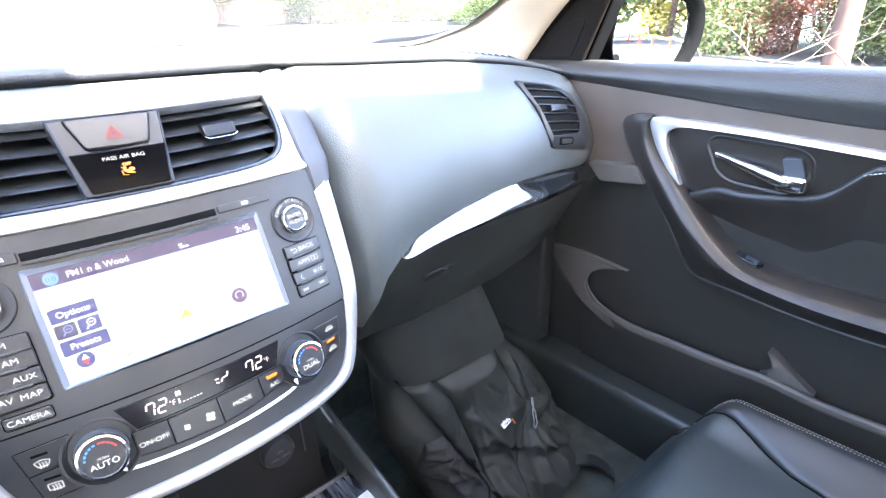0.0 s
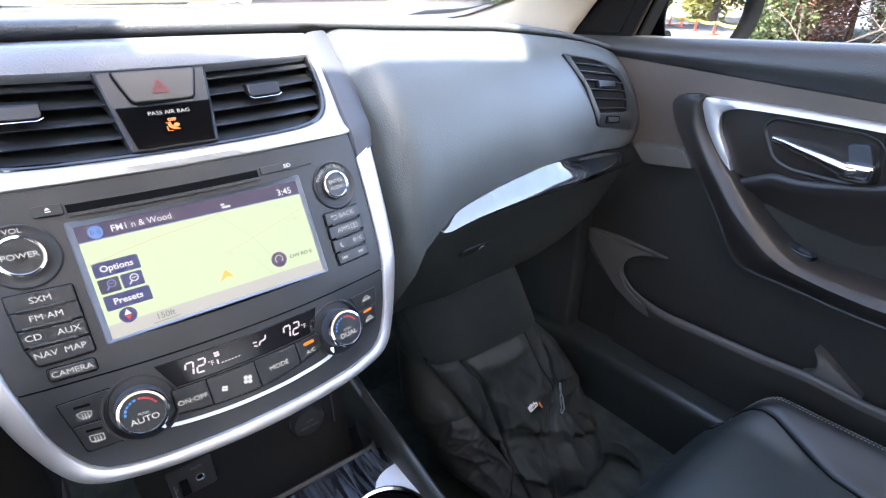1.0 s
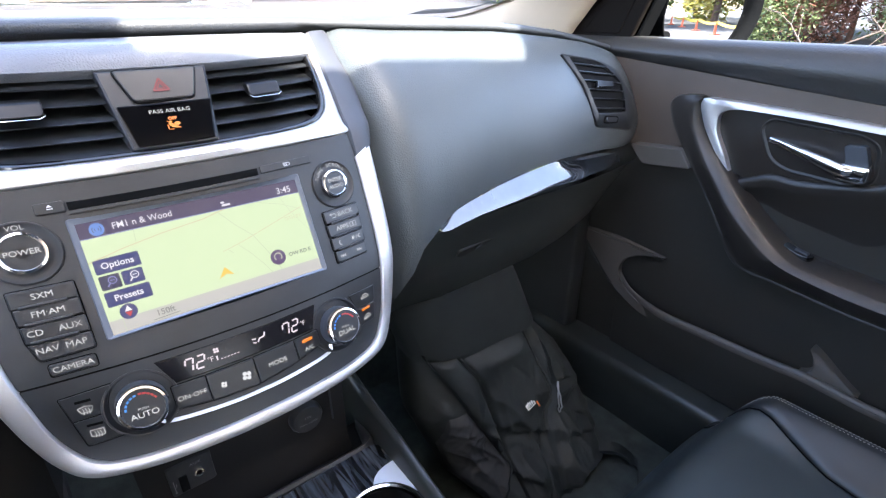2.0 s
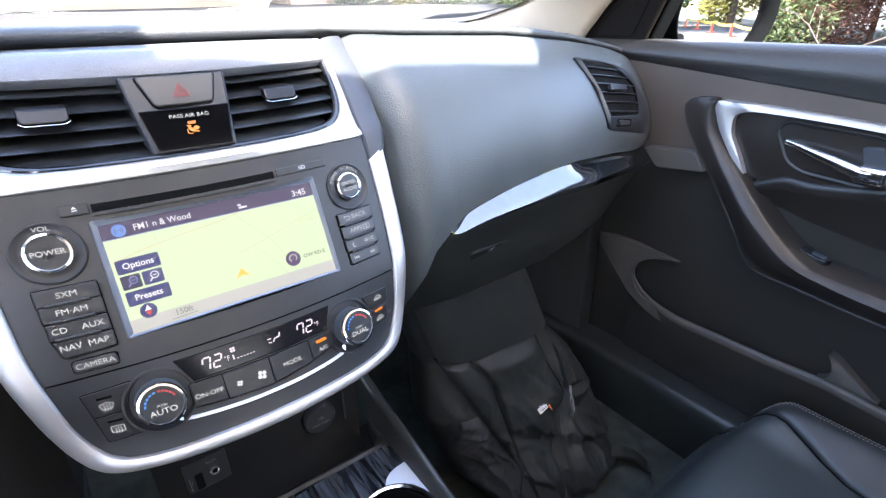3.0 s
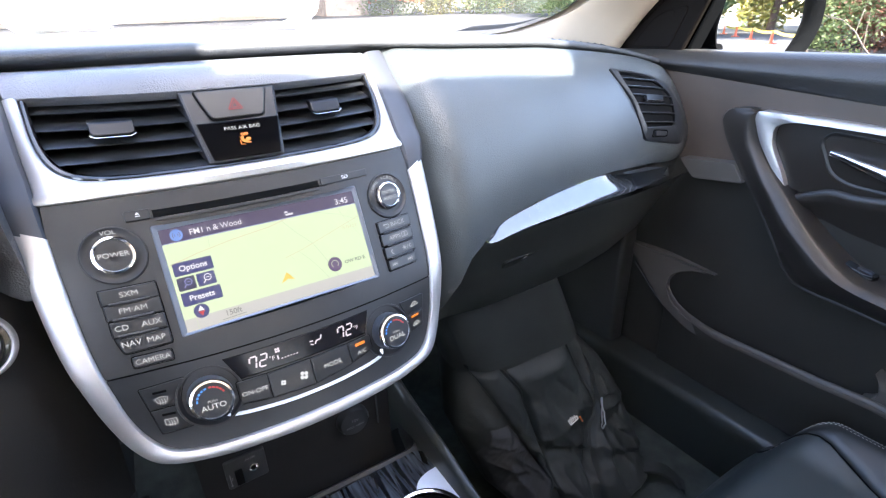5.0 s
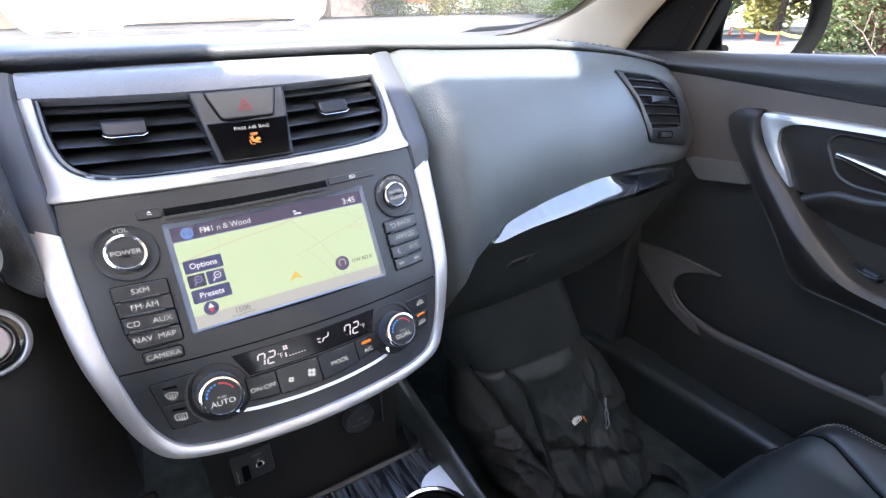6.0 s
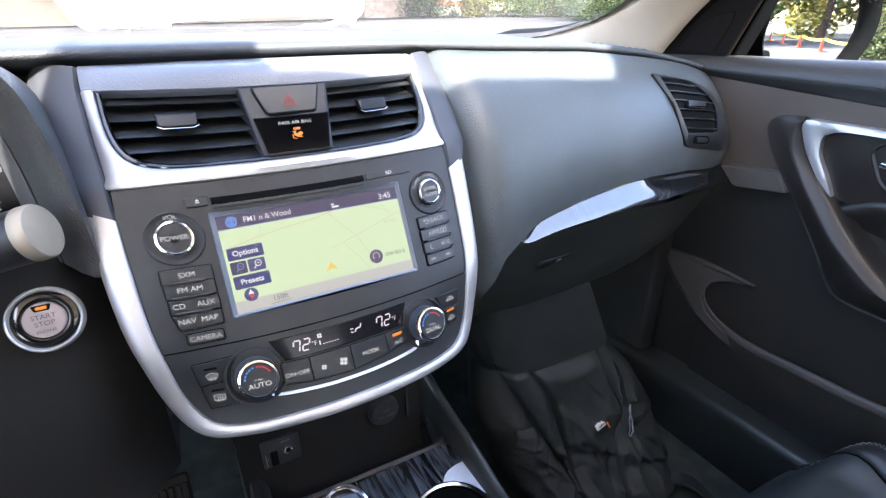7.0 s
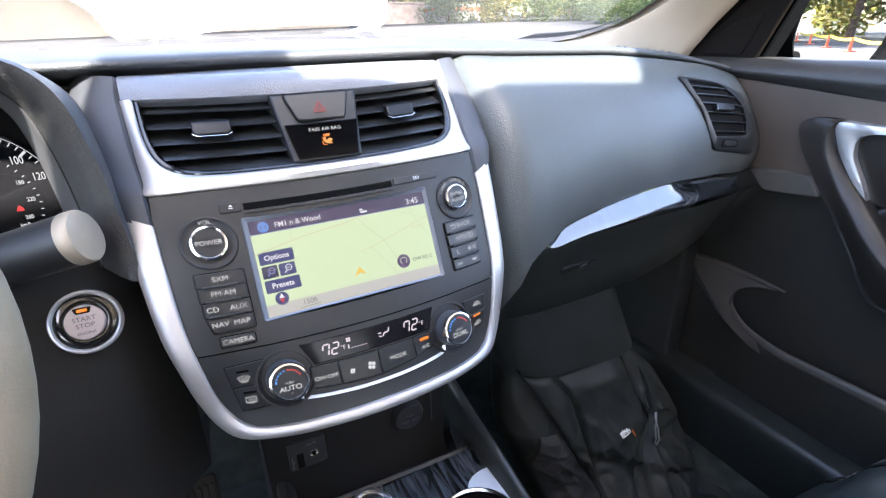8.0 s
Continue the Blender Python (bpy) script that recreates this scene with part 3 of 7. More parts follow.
def build_screen(st):
    # light bezel sloping in to the display
    o = rounded(rect(-0.0810, -0.0444, 0.0810, 0.0400), 0.002, 3)
    i = rounded(rect(-0.0770, -0.0412, 0.0770, 0.0371), 0.0006, 3)
    n = len(o)

    def F(u, v, d=0.0):
        """The flat plane of the display."""
        return Vector((u, v * LEAN_S + 0.0015 - d * LEAN_C, v * LEAN_C + d * LEAN_S))
    bm = bmesh.new()
    a = [bm.verts.new(S(p[0], p[1], 0.0006)) for p in o]
    a0 = [bm.verts.new(S(p[0] * 1.012, p[1] * 1.02, -0.0003)) for p in o]
    b = [bm.verts.new(F(p[0], p[1], -0.0035)) for p in i]
    for k in range(n):
        j = (k + 1) % n
        bm.faces.new((a0[k], a0[j], a[j], a[k]))
        bm.faces.new((a[k], a[j], b[j], b[k]))
    scr = part("map_screen", bm, M_BEZEL, st, "lit navigation map screen in a grey bezel")
    D = -0.0033
    part("map_area", flat(rect(-0.0775, -0.0318, 0.0775, 0.0262), D, F), M_MAP, scr, smooth=False)
    part("header_band", flat(rect(-0.0775, 0.0262, 0.0775, 0.0376), D, F), M_BAND, scr, smooth=False)
    part("footer_band", flat(rect(-0.0775, -0.0417, 0.0775, -0.0318), D, F), M_FOOT, scr, smooth=False)
    e = D + 0.0002
    part("header_line", stroke([(-0.0775, 0.0265), (0.0775, 0.0265)], 0.0005, e, F), M_SCRLINE, scr, smooth=False)
    for mt, w, line in ((M_ROADY, 0.0007, [(-0.0775, 0.0100), (-0.056, 0.0150), (-0.030, 0.0192), (0.0, 0.0225), (0.016, 0.0262)]), (M_ROAD, 0.0006, [(0.010, 0.0262), (0.020, 0.0130), (0.0310, 0.0010), (0.038, -0.0140), (0.045, -0.0318)]),
                        (M_ROADY, 0.0005, [(0.006, -0.0055), (0.022, -0.0018), (0.048, 0.0060), (0.0775, 0.0150)]), (M_ROAD, 0.0005, [(0.018, -0.0030), (0.026, -0.0130), (0.033, -0.0240), (0.037, -0.0318)]),
                        (M_ROAD, 0.0004, [(0.040, 0.0262), (0.0600, 0.0200), (0.0775, 0.0110)]), (M_ROAD, 0.0004, [(-0.0460, 0.0262), (-0.0468, 0.0178)]), (M_ROAD, 0.0005, [(-0.0690, -0.0230), (-0.0694, -0.0415)]),
                        (M_ROAD, 0.0004, [(0.010, -0.0050), (0.013, -0.0085)]), (M_ROAD, 0.0004, [(0.0600, 0.0262), (0.0660, 0.0120), (0.0775, -0.0080)])):
        part("map_road", stroke(line, w, e, F), mt, scr, smooth=False)
    letters("header_text", "FM1 n & Wood", 0.0064, -0.0385, 0.0316, e, F, M_SCRTEXT, scr, wide=0.94, thick=0.00005)
    letters("clock_text", "3:45", 0.0072, 0.0655, 0.0308, e, F, M_SCRTEXT, scr, wide=1.0, thick=0.00010)
    bm = flat(arc(-0.0665, 0.0316, 0.0045, 0, 360, 20)[:-1], e, F)
    part("radio_symbol", bm, M_SCRBLUE, scr, smooth=False)
    bm = bmesh.new()
    for q in (0.0012, 0.0026):
        stroke(arc(-0.0665, 0.0316, q, -45, 45, 6), 0.0005, e + 0.0002, F, bm)
        stroke(arc(-0.0665, 0.0316, q, 135, 225, 6), 0.0005, e + 0.0002, F, bm)
    part("radio_wave", bm, M_BAND, scr, smooth=False)
    bm = bmesh.new()
    flat(rounded(rect(0.0155, 0.0284, 0.0218, 0.0300), 0.0005), e, F, bm)
    flat(rounded(rect(0.0150, 0.0306, 0.0178, 0.0322), 0.0005), e, F, bm)
    part("traffic_symbol", bm, M_SCRTEXT, scr, smooth=False)
    # soft keys
    for name, box in (("options_key", (-0.0752, 0.0010, -0.0478, 0.0112)), ("zoom_in_key", (-0.0750, -0.0104, -0.0628, -0.0004)), ("zoom_out_key", (-0.0616, -0.0104, -0.0486, -0.0004)), ("presets_key", (-0.0750, -0.0224, -0.0472, -0.0120))):
        part(name, flat(rounded(rect(*box), 0.0012), e, F), M_SCRDIM if name == "zoom_in_key" else M_SCRBTN, scr, smooth=False)
    e2 = e + 0.0002
    letters("options_text", "Options", 0.0060, -0.0615, 0.0061, e2, F, M_SCRTEXT, scr, wide=1.0, thick=0.00012)
    letters("presets_text", "Presets", 0.0060, -0.0611, -0.0172, e2, F, M_SCRTEXT, scr, wide=1.0, thick=0.00012)
    for name, cu_, mt in (("zoom_in_glass", -0.0675, M_SCRLINE), ("zoom_out_glass", -0.0540, M_SCRTEXT)):
        bm = bmesh.new()
        stroke(arc(cu_, -0.0044, 0.0024, 0, 360, 14), 0.0007, e2, F, bm)
        stroke([(cu_ - 0.0017, -0.0062), (cu_ - 0.0036, -0.0084)], 0.0009, e2, F, bm)
        stroke([(cu_ - 0.0013, -0.0044), (cu_ + 0.0013, -0.0044)], 0.0006, e2, F, bm)
        part(name, bm, mt, scr, smooth=False)
    part("compass_disc", flat(arc(-0.0645, -0.0282, 0.0054, 0, 360, 22)[:-1], e2, F), M_SCRBTN, scr, smooth=False)
    part("compass_red", flat([(-0.0668, -0.0283), (-0.0622, -0.0283), (-0.0645, -0.0322)], e2 + 0.0002, F), M_SCRRED, scr, smooth=False)
    part("compass_white", flat([(-0.0668, -0.0279), (-0.0622, -0.0279), (-0.0645, -0.0240)], e2 + 0.0002, F), M_SCRTEXT, scr, smooth=False)
    part("route_marker", flat(arc(0.0447, -0.0216, 0.0062, 0, 360, 22)[:-1], e2, F), M_SCRPURPLE, scr, smooth=False)
    bm = stroke(arc(0.0447, -0.0212, 0.0030, -50, 230, 12), 0.0009, e2 + 0.0002, F)
    part("route_arch", bm, M_ROAD, scr, smooth=False)
    part("car_arrow", flat([(-0.0026, -0.0252), (0.0032, -0.0226), (0.0086, -0.0244), (0.0034, -0.0172)], e2, F), M_SCRYELLOW, scr, smooth=False)
    letters("scale_text", "150ft", 0.0060, -0.0432, -0.0357, e2, F, M_SCRDARK, scr, wide=1.0, thick=0.00008)
    part("scale_line", stroke([(-0.0520, -0.0396), (-0.0345, -0.0390)], 0.0005, e2, F), M_SCRDARK, scr, smooth=False)
    letters("road_text", "OW RD E", 0.0042, 0.0632, -0.0222, e2, F, M_SCRDARK, scr, thick=0.0001)
    letters("street_text", "75TH ST", 0.0038, 0.0660, 0.0072, e2, F, M_ROADY, scr)
    # disc slot above the screen, eject key and card lid
    part("disc_slot", plate(rect(-0.0775, 0.0456, 0.0490, 0.0520), 0.0004), M_DEEP, st)
    part("slot_lip", plate(rect(-0.0775, 0.0436, 0.0490, 0.0460), 0.0018), M_PANEL, st)
    ej = part("eject_key", slab(rounded(rect(-0.0955, 0.0458, -0.0790, 0.0534), 0.0014), 0.0, 0.0022, S, 0.0006), M_BUTTON, st)
    part("eject_mark", flat([(-0.0886, 0.0500), (-0.0854, 0.0500), (-0.0870, 0.0518)], 0.0024, S), M_WHITE, ej, smooth=False)
    part("eject_bar", flat(rect(-0.0886, 0.0486, -0.0854, 0.0492), 0.0024, S), M_WHITE, ej, smooth=False)
    sd = part("card_lid", slab(rounded(rect(0.0510, 0.0468, 0.0965, 0.0530), 0.0008), 0.0, 0.0012, S, 0.0005), M_PANEL, st)
    letters("card_text", "SD", 0.0042, 0.0740, 0.0499, 0.0014, S, M_WHITE, sd, wide=1.3)


def at_knob(cu_, cv_):
    return lambda a, b, d: S(cu_, cv_, 0) + Vector((a, b * LEAN_S - d * LEAN_C + 1.5 * cu_ * a, b * LEAN_C + d * LEAN_S))


def gap(st, poly):
    """Dark joint round a key."""
    part("key_gap", slab(inset(poly, -0.0007), -0.001, 0.0004, S, 0.0), M_DEEP, st)


def build_controls(st):
    # volume and tuning knobs
    for name, cu_, cv_, lines, mark in (("power_knob", -0.1080, 0.0238, ("POWER",), "VOL"), ("tune_knob", 0.1122, 0.0238, ("ENTER", "AUDIO"), "")):
        k_at = at_knob(cu_, cv_)
        dish = part("knob_dish", lathe([(0.0212, 0.0002), (0.0208, 0.0012), (0.0200, 0.0014), (0.0180, 0.0002), (0.0160, 0.0)], k_at, 48), M_BLACK, st)
        R = 0.0125 if mark else 0.0112
        knob = part(name, lathe([(R + 0.0012, -0.002), (R + 0.0008, 0.0040), (R - 0.0012, 0.0044)], k_at, 48), M_BUTTON, st, "black rotary knob with a chrome ring")
        part("chrome_ring", lathe([(R + 0.0011, 0.0015), (R + 0.0015, 0.0032), (R + 0.0008, 0.0046), (R - 0.0006, 0.0050), (R - 0.0016, 0.0040)], k_at, 48, cap_end=False), M_CHROME, knob)
        part("knob_cap", lathe([(R - 0.0012, 0.0036), (R - 0.0018, 0.0042), (0.004, 0.0044)], k_at, 40), M_BUTTON, knob)
        for r_, tx in enumerate(lines):
            b_ = 0.0 if len(lines) == 1 else 0.0028 - 0.0056 * r_
            letters("knob_text", tx, 0.0052 if len(lines) == 1 else 0.0044, 0, b_, 0.0047, k_at, M_PRINT, knob, thick=0.00003)
        if mark:
            letters("volume_text", mark, 0.0048, 0, 0.0166, 0.0013, k_at, M_PRINT, dish)
        else:
            for q, ch in enumerate("TUNE·SCROLL"):
                an = radians(155 - 11.5 * q)
                letters("tune_text", ch, 0.0042, 0.0168 * math.cos(an), 0.0168 * math.sin(an), 0.0013, k_at, M_PRINT, dish, turn=an - math.pi / 2)
    # keys left of the screen
    L0, L1 = -0.1240, -0.0882
    rows = [("SXM",), ("FM·AM",), ("CD", "AUX"), ("NAV", "MAP")]
    tops = [0.0002, -0.0112, -0.0232, -0.0352]
    for k, words in enumerate(rows):
        v1, v0 = tops[k], tops[k] - 0.0113
        kb = [0.0008] * 4
        pts = rect(L0 + 0.0006 * k, v0, L1, v1)
        if k == 0:
            kb = [0.0008, 0.0008, 0.001, 0.001]
        if k == 3:
            pts = [(L0 + 0.0050, v0 - 0.001), (L1, v0), (L1, v1), (L0 + 0.0018, v1)]
            kb = [0.003, 0.002, 0.0008, 0.0008]
        gap(st, rounded(pts, kb))
        key = part("audio_key", slab(rounded(pts, kb), 0.0, 0.0026, S, 0.0009), M_BUTTON, st)
        if k < 3:
            part("key_ridge", slab(rounded(rect(L0 + 0.004, v0 - 0.0008, L1 - 0.006, v0 + 0.0014), 0.001), 0.001, 0.0038, S, 0.0008), M_BUTTON, key)
        for q, tx in enumerate(words):
            uu = -0.1060 if len(words) == 1 else (-0.1160, -0.0975)[q]
            if k == 3 and q == 0:
                uu = -0.1130
            letters("key_text", tx, 0.0057, uu, (v0 + v1) / 2 + 0.0003, 0.0034, S, M_PRINT, key)
    gap(st, rounded(rect(-0.1160, -0.0590, -0.0905, -0.0508), 0.0018))
    key = part("camera_key", slab(rounded(rect(-0.1160, -0.0590, -0.0905, -0.0508), 0.0018), 0.0, 0.0024, S, 0.0008), M_BUTTON, st)
    letters("key_text", "CAMERA", 0.0053, -0.1032, -0.0549, 0.0031, S, M_PRINT, key)
    # keys right of the screen
    rows = [(0.0020, -0.0085, 0.0925, 0.1285), (-0.0100, -0.0205, 0.0925, 0.1275), (-0.0222, -0.0325, 0.0925, 0.1262), (-0.0340, -0.0440, 0.0930, 0.1245)]
    for k, (v1, v0, a, b) in enumerate(rows):
        gap(st, rounded(rect(a, v0, b, v1), 0.001))
        key = part("menu_key", slab(rounded(rect(a, v0, b, v1), [0.002 if k == 3 else 0.0008] * 2 + [0.0008] * 2), 0.0, 0.0024, S, 0.0008), M_BUTTON, st)
        if k < 3:
            part("key_ridge", slab(rounded(rect(a + 0.004, v0 - 0.0016, b - 0.004, v0 + 0.0004), 0.001), 0.0005, 0.0034, S, 0.0008), M_BUTTON, key)
        m = (v0 + v1) / 2
        if k == 0:
            letters("key_text", "BACK", 0.0058, 0.1135, m, 0.0031, S, M_PRINT, key)
            bm = stroke([(0.0995, m - 0.0016), (0.1030, m - 0.0016), (0.1040, m), (0.1030, m + 0.0016), (0.0985, m + 0.0016)], 0.0007, 0.0026, S)
            flat([(0.0975, m + 0.0016), (0.0995, m + 0.0030), (0.0995, m + 0.0002)], 0.0027, S, bm)
            part("back_arrow", bm, M_PRINT, key, smooth=False)
        elif k == 1:
            letters("key_text", "APPS", 0.0056, 0.1065, m, 0.0031, S, M_PRINT, key)
            bm = bmesh.new()
            for q in range(2):
                a_ = 0.1148 + q * 0.0034
                for p0, p1 in (((a_, m - 0.002), (a_ + 0.003, m - 0.002)), ((a_, m + 0.002), (a_ + 0.003, m + 0.002)), ((a_, m - 0.002), (a_, m + 0.002)), ((a_ + 0.003, m - 0.002), (a_ + 0.003, m + 0.002))):
                    stroke([p0, p1], 0.0005, 0.0026, S, bm)
            part("apps_symbol", bm, M_PRINT, key, smooth=False)
        elif k == 2:
            bm = stroke([(0.1005, m + 0.0020), (0.0992, m + 0.0005), (0.0998, m - 0.0015), (0.1015, m - 0.0024)], 0.0011, 0.0026, S)
            part("phone_symbol", bm, M_PRINT, key, smooth=False)
            bm = stroke(arc(0.1140, m, 0.0009, 0, 360, 8), 0.0009, 0.0026, S)
            for q in range(6):
                an = radians(60 * q)
                stroke([(0.1140 + 0.0016 * math.cos(an), m + 0.0016 * math.sin(an)), (0.1140 + 0.0023 * math.cos(an), m + 0.0023 * math.sin(an))], 0.0004, 0.0026, S, bm)
            stroke([(0.1172, m - 0.0016), (0.1184, m + 0.0016)], 0.0004, 0.0026, S, bm)
            stroke(arc(0.1212, m, 0.0014, 60, 300, 8), 0.0008, 0.0026, S, bm)
            part("day_night_symbol", bm, M_PRINT, key, smooth=False)
        else:
            for name, c_, sg in (("skip_back_symbol", 0.1000, -1), ("skip_ahead_symbol", 0.1165, 1)):
                bm = bmesh.new()
                for q in (0, 1):
                    x0 = c_ + sg * (q * 0.0022 - 0.002)
                    flat([(x0, m - 0.0014), (x0, m + 0.0014), (x0 + sg * 0.0022, m)], 0.0026, S, bm)
                stroke([(c_ + sg * 0.0027, m - 0.0015), (c_ + sg * 0.0027, m + 0.0015)], 0.0006, 0.0026, S, bm)
                part(name, bm, M_PRINT, key, smooth=False)
    # climate display and its keys
    lcd = part("climate_display", plate([(-0.0520, -0.0880), (0.0530, -0.0880), (0.0605, -0.0690), (-0.0610, -0.0690)], 0.0012), M_LCDGLASS, st, "gloss black climate display with white digits", sharp=8)
    for uu in (-0.0375, 0.0350):
        # slanted seven-segment figures
        for q, segs in enumerate(("abcf", "abged")):
            u0 = uu - 0.0072 + 0.0078 * q
            node = lambda i, j, u0=u0: (u0 + 0.0052 * i + 0.0011 * j, -0.0832 + 0.0046 * j)
            ends = {"a": ((0, 2), (1, 2)), "b": ((1, 2), (1, 1)), "c": ((1, 1), (1, 0)), "d": ((0, 0), (1, 0)), "e": ((0, 1), (0, 0)), "f": ((0, 2), (0, 1)), "g": ((0, 1), (1, 1))}
            bm = bmesh.new()
            for sg in segs:
                p0, p1 = (np.array(node(*k)) for k in ends[sg])
                stroke([p0 + (p1 - p0) * 0.08, p1 - (p1 - p0) * 0.08], 0.00125, 0.0018, S, bm)
            part("temperature_digit", bm, M_LCD, lcd, smooth=False)
        letters("unit_text", "°F", 0.0054, uu + 0.0108, -0.0798, 0.0018, S, M_LCD, lcd, wide=0.95)
    bm = stroke([(-0.0222, -0.0820), (-0.0222, -0.0785)], 0.0012, 0.0018, S)
    for q in range(6):
        stroke([(-0.0200 + 0.0024 * q, -0.0818), (-0.0186 + 0.0024 * q, -0.0818)], 0.0007, 0.0018, S, bm)
    for q in range(4):
        an = radians(90 * q + 45)
        flat(arc(-0.0215 + 0.0013 * math.cos(an), -0.0745 + 0.0013 * math.sin(an), 0.0010, 0, 360, 8)[:-1], 0.0018, S, bm)
    part("fan_level", bm, M_LCD, lcd, smooth=False)
    bm = stroke([(0.0085, -0.0800), (0.0100, -0.0775), (0.0140, -0.0770)], 0.0012, 0.0018, S)
    stroke([(0.0140, -0.0770), (0.0150, -0.0740)], 0.0012, 0.0018, S, bm)
    stroke([(0.0045, -0.0765), (0.0075, -0.0768)], 0.0010, 0.0018, S, bm)
    stroke([(0.0048, -0.0790), (0.0072, -0.0800)], 0.0010, 0.0018, S, bm)
    part("airflow_symbol", bm, M_LCD, lcd, smooth=False)
    keys = [("ON·OFF", -0.0560, -0.0338, -0.1075, -0.1095), ("fan", -0.0330, 0.0008, -0.1097, -0.1110), ("MODE", 0.0016, 0.0342, -0.1108, -0.1075), ("A/C", 0.0350, 0.0560, -0.1070, -0.1030)]
    for tx, a, b, vl, vr in keys:
        gap(st, rounded([(a, vl), (b, vr), (b, -0.0900), (a, -0.0900)], 0.0010))
        key = part("climate_key", slab(rounded([(a, vl), (b, vr), (b, -0.0900), (a, -0.0900)], 0.0010), 0.0, 0.0018, S, 0.0007), M_BUTTON, st)
        c_ = (a + b) / 2
        if tx == "fan":
            for uu, rr in ((-0.0235, 0.0014), (-0.0068, 0.0022)):
                bm = bmesh.new()
                for q in range(4):
                    an = radians(90 * q + 30)
                    flat(arc(uu + rr * math.cos(an), -0.1010 + rr * math.sin(an), rr * 0.75, 0, 360, 8)[:-1], 0.0020, S, bm)
                part("fan_symbol", bm, M_PRINT, key, smooth=False)
        else:
            letters("key_text", tx, 0.0050 if tx != "A/C" else 0.0047, c_, -0.1005 if tx != "A/C" else -0.1013, 0.0025, S, M_PRINT, key)
        if tx == "A/C":
            part("lamp", slab(rounded(rect(c_ - 0.0046, -0.0955, c_ + 0.0046, -0.0930), 0.0005), 0.0015, 0.0024, S, 0.0003), M_AMBER, key, "lit amber lamp")
    # silver line under the keys
    line = catmull([(-0.0690, -0.1085), (-0.0632, -0.1138), (-0.0280, -0.1160), (0.0, -0.1163), (0.0280, -0.1160), (0.0600, -0.1140), (0.0645, -0.1080)], 5)
    bm = bmesh.new()
    rows = []
    for k, q in enumerate(line):
        t = line[min(k + 1, len(line) - 1)] - line[max(k - 1, 0)]
        t = t / np.linalg.norm(t)
        nn = np.array([-t[1], t[0]]) * 0.0013
        rows.append([S(*(q + nn), 0.0), S(*(q + nn * 0.85), 0.0006), S(*(q - nn * 0.6), 0.0022), S(*(q - nn * 0.9), 0.0020), S(*(q - nn), 0.0)])
    part("silver_line", sheet(rows, bm), M_LINE, st, "thin silver line under the climate keys")
    # temperature knobs
    for name, cu_, cv_, tx in (("driver_temperature_knob", -0.0750, -0.0945, "AUTO"), ("passenger_temperature_knob", 0.0752, -0.0945, "DUAL")):
        k_at = at_knob(cu_, cv_)
        part("knob_dish", lathe([(0.0236, 0.0002), (0.0232, 0.0020), (0.0218, 0.0020), (0.0188, -0.001)], k_at, 56), M_BLACK, st)
        knob = part(name, lathe([(0.0160, -0.002), (0.0156, 0.010), (0.0151, 0.0165), (0.0143, 0.0190)], k_at, 56, cap_end=False), M_KNOB, st, "black temperature knob with a chrome ring")
        part("chrome_ring", lathe([(0.0152, 0.0160), (0.0155, 0.0185), (0.0146, 0.0206), (0.0132, 0.0210), (0.0125, 0.0196)], k_at, 56, cap_end=False), M_CHROME, knob)
        part("knob_cap", lathe([(0.0127, 0.0194), (0.0125, 0.0200), (0.009, 0.0202), (0.003, 0.0202)], k_at, 48), M_BUTTON, knob)
        letters("knob_text", tx, 0.0056, 0, -0.0046, 0.0205, k_at, M_PRINT, knob, thick=0.00003)
        letters("push_text", "PUSH", 0.0025, 0, -0.0004, 0.0205, k_at, M_PRINT, knob)
        bm = bmesh.new()
        for q in range(5):
            stroke(arc(0, 0, 0.0098, 175 - 16 * q, 164 - 16 * q, 3), 0.0013, 0.0205, k_at, bm)
        part("cold_scale", bm, M_BLUEPRINT, knob, smooth=False)
        bm = bmesh.new()
        for q in range(5):
            stroke(arc(0, 0, 0.0098, 92 - 14 * q, 80 - 14 * q, 3), 0.0013, 0.0205, k_at, bm)
        part("warm_scale", bm, M_WARM, knob, smooth=False)
    # defroster keys, recirculation keys
    for k, pts in enumerate(([(-0.1150, -0.0955), (-0.0960, -0.0940), (-0.0885, -0.0745), (-0.1180, -0.0765)], [(-0.1115, -0.1165), (-0.0860, -0.1135), (-0.0960, -0.0948), (-0.1148, -0.0963)])):
        gap(st, rounded(pts, 0.001))
        key = part("defroster_key", slab(rounded(pts, [0.003, 0.001, 0.001, 0.001] if k else 0.001), 0.0, 0.0016, S, 0.0006), M_BUTTON, st)
        cu_, cv_ = (-0.1058, -0.0880) if not k else (-0.1040, -0.1072)
        bm = bmesh.new()
        if not k:
            stroke([(cu_ - 0.0042, cv_ + 0.0015), (cu_, cv_ + 0.0028), (cu_ + 0.0042, cv_ + 0.0015), (cu_ + 0.0028, cv_ - 0.0022), (cu_ - 0.0028, cv_ - 0.0022), (cu_ - 0.0042, cv_ + 0.0015)], 0.00045, 0.0018, S, bm)
        else:
            for p0, p1 in (((-1, -1), (1, -1)), ((1, -1), (1, 1)), ((1, 1), (-1, 1)), ((-1, 1), (-1, -1))):
                stroke([(cu_ + p0[0] * 0.0038, cv_ + p0[1] * 0.0024), (cu_ + p1[0] * 0.0038, cv_ + p1[1] * 0.0024)], 0.00045, 0.0018, S, bm)
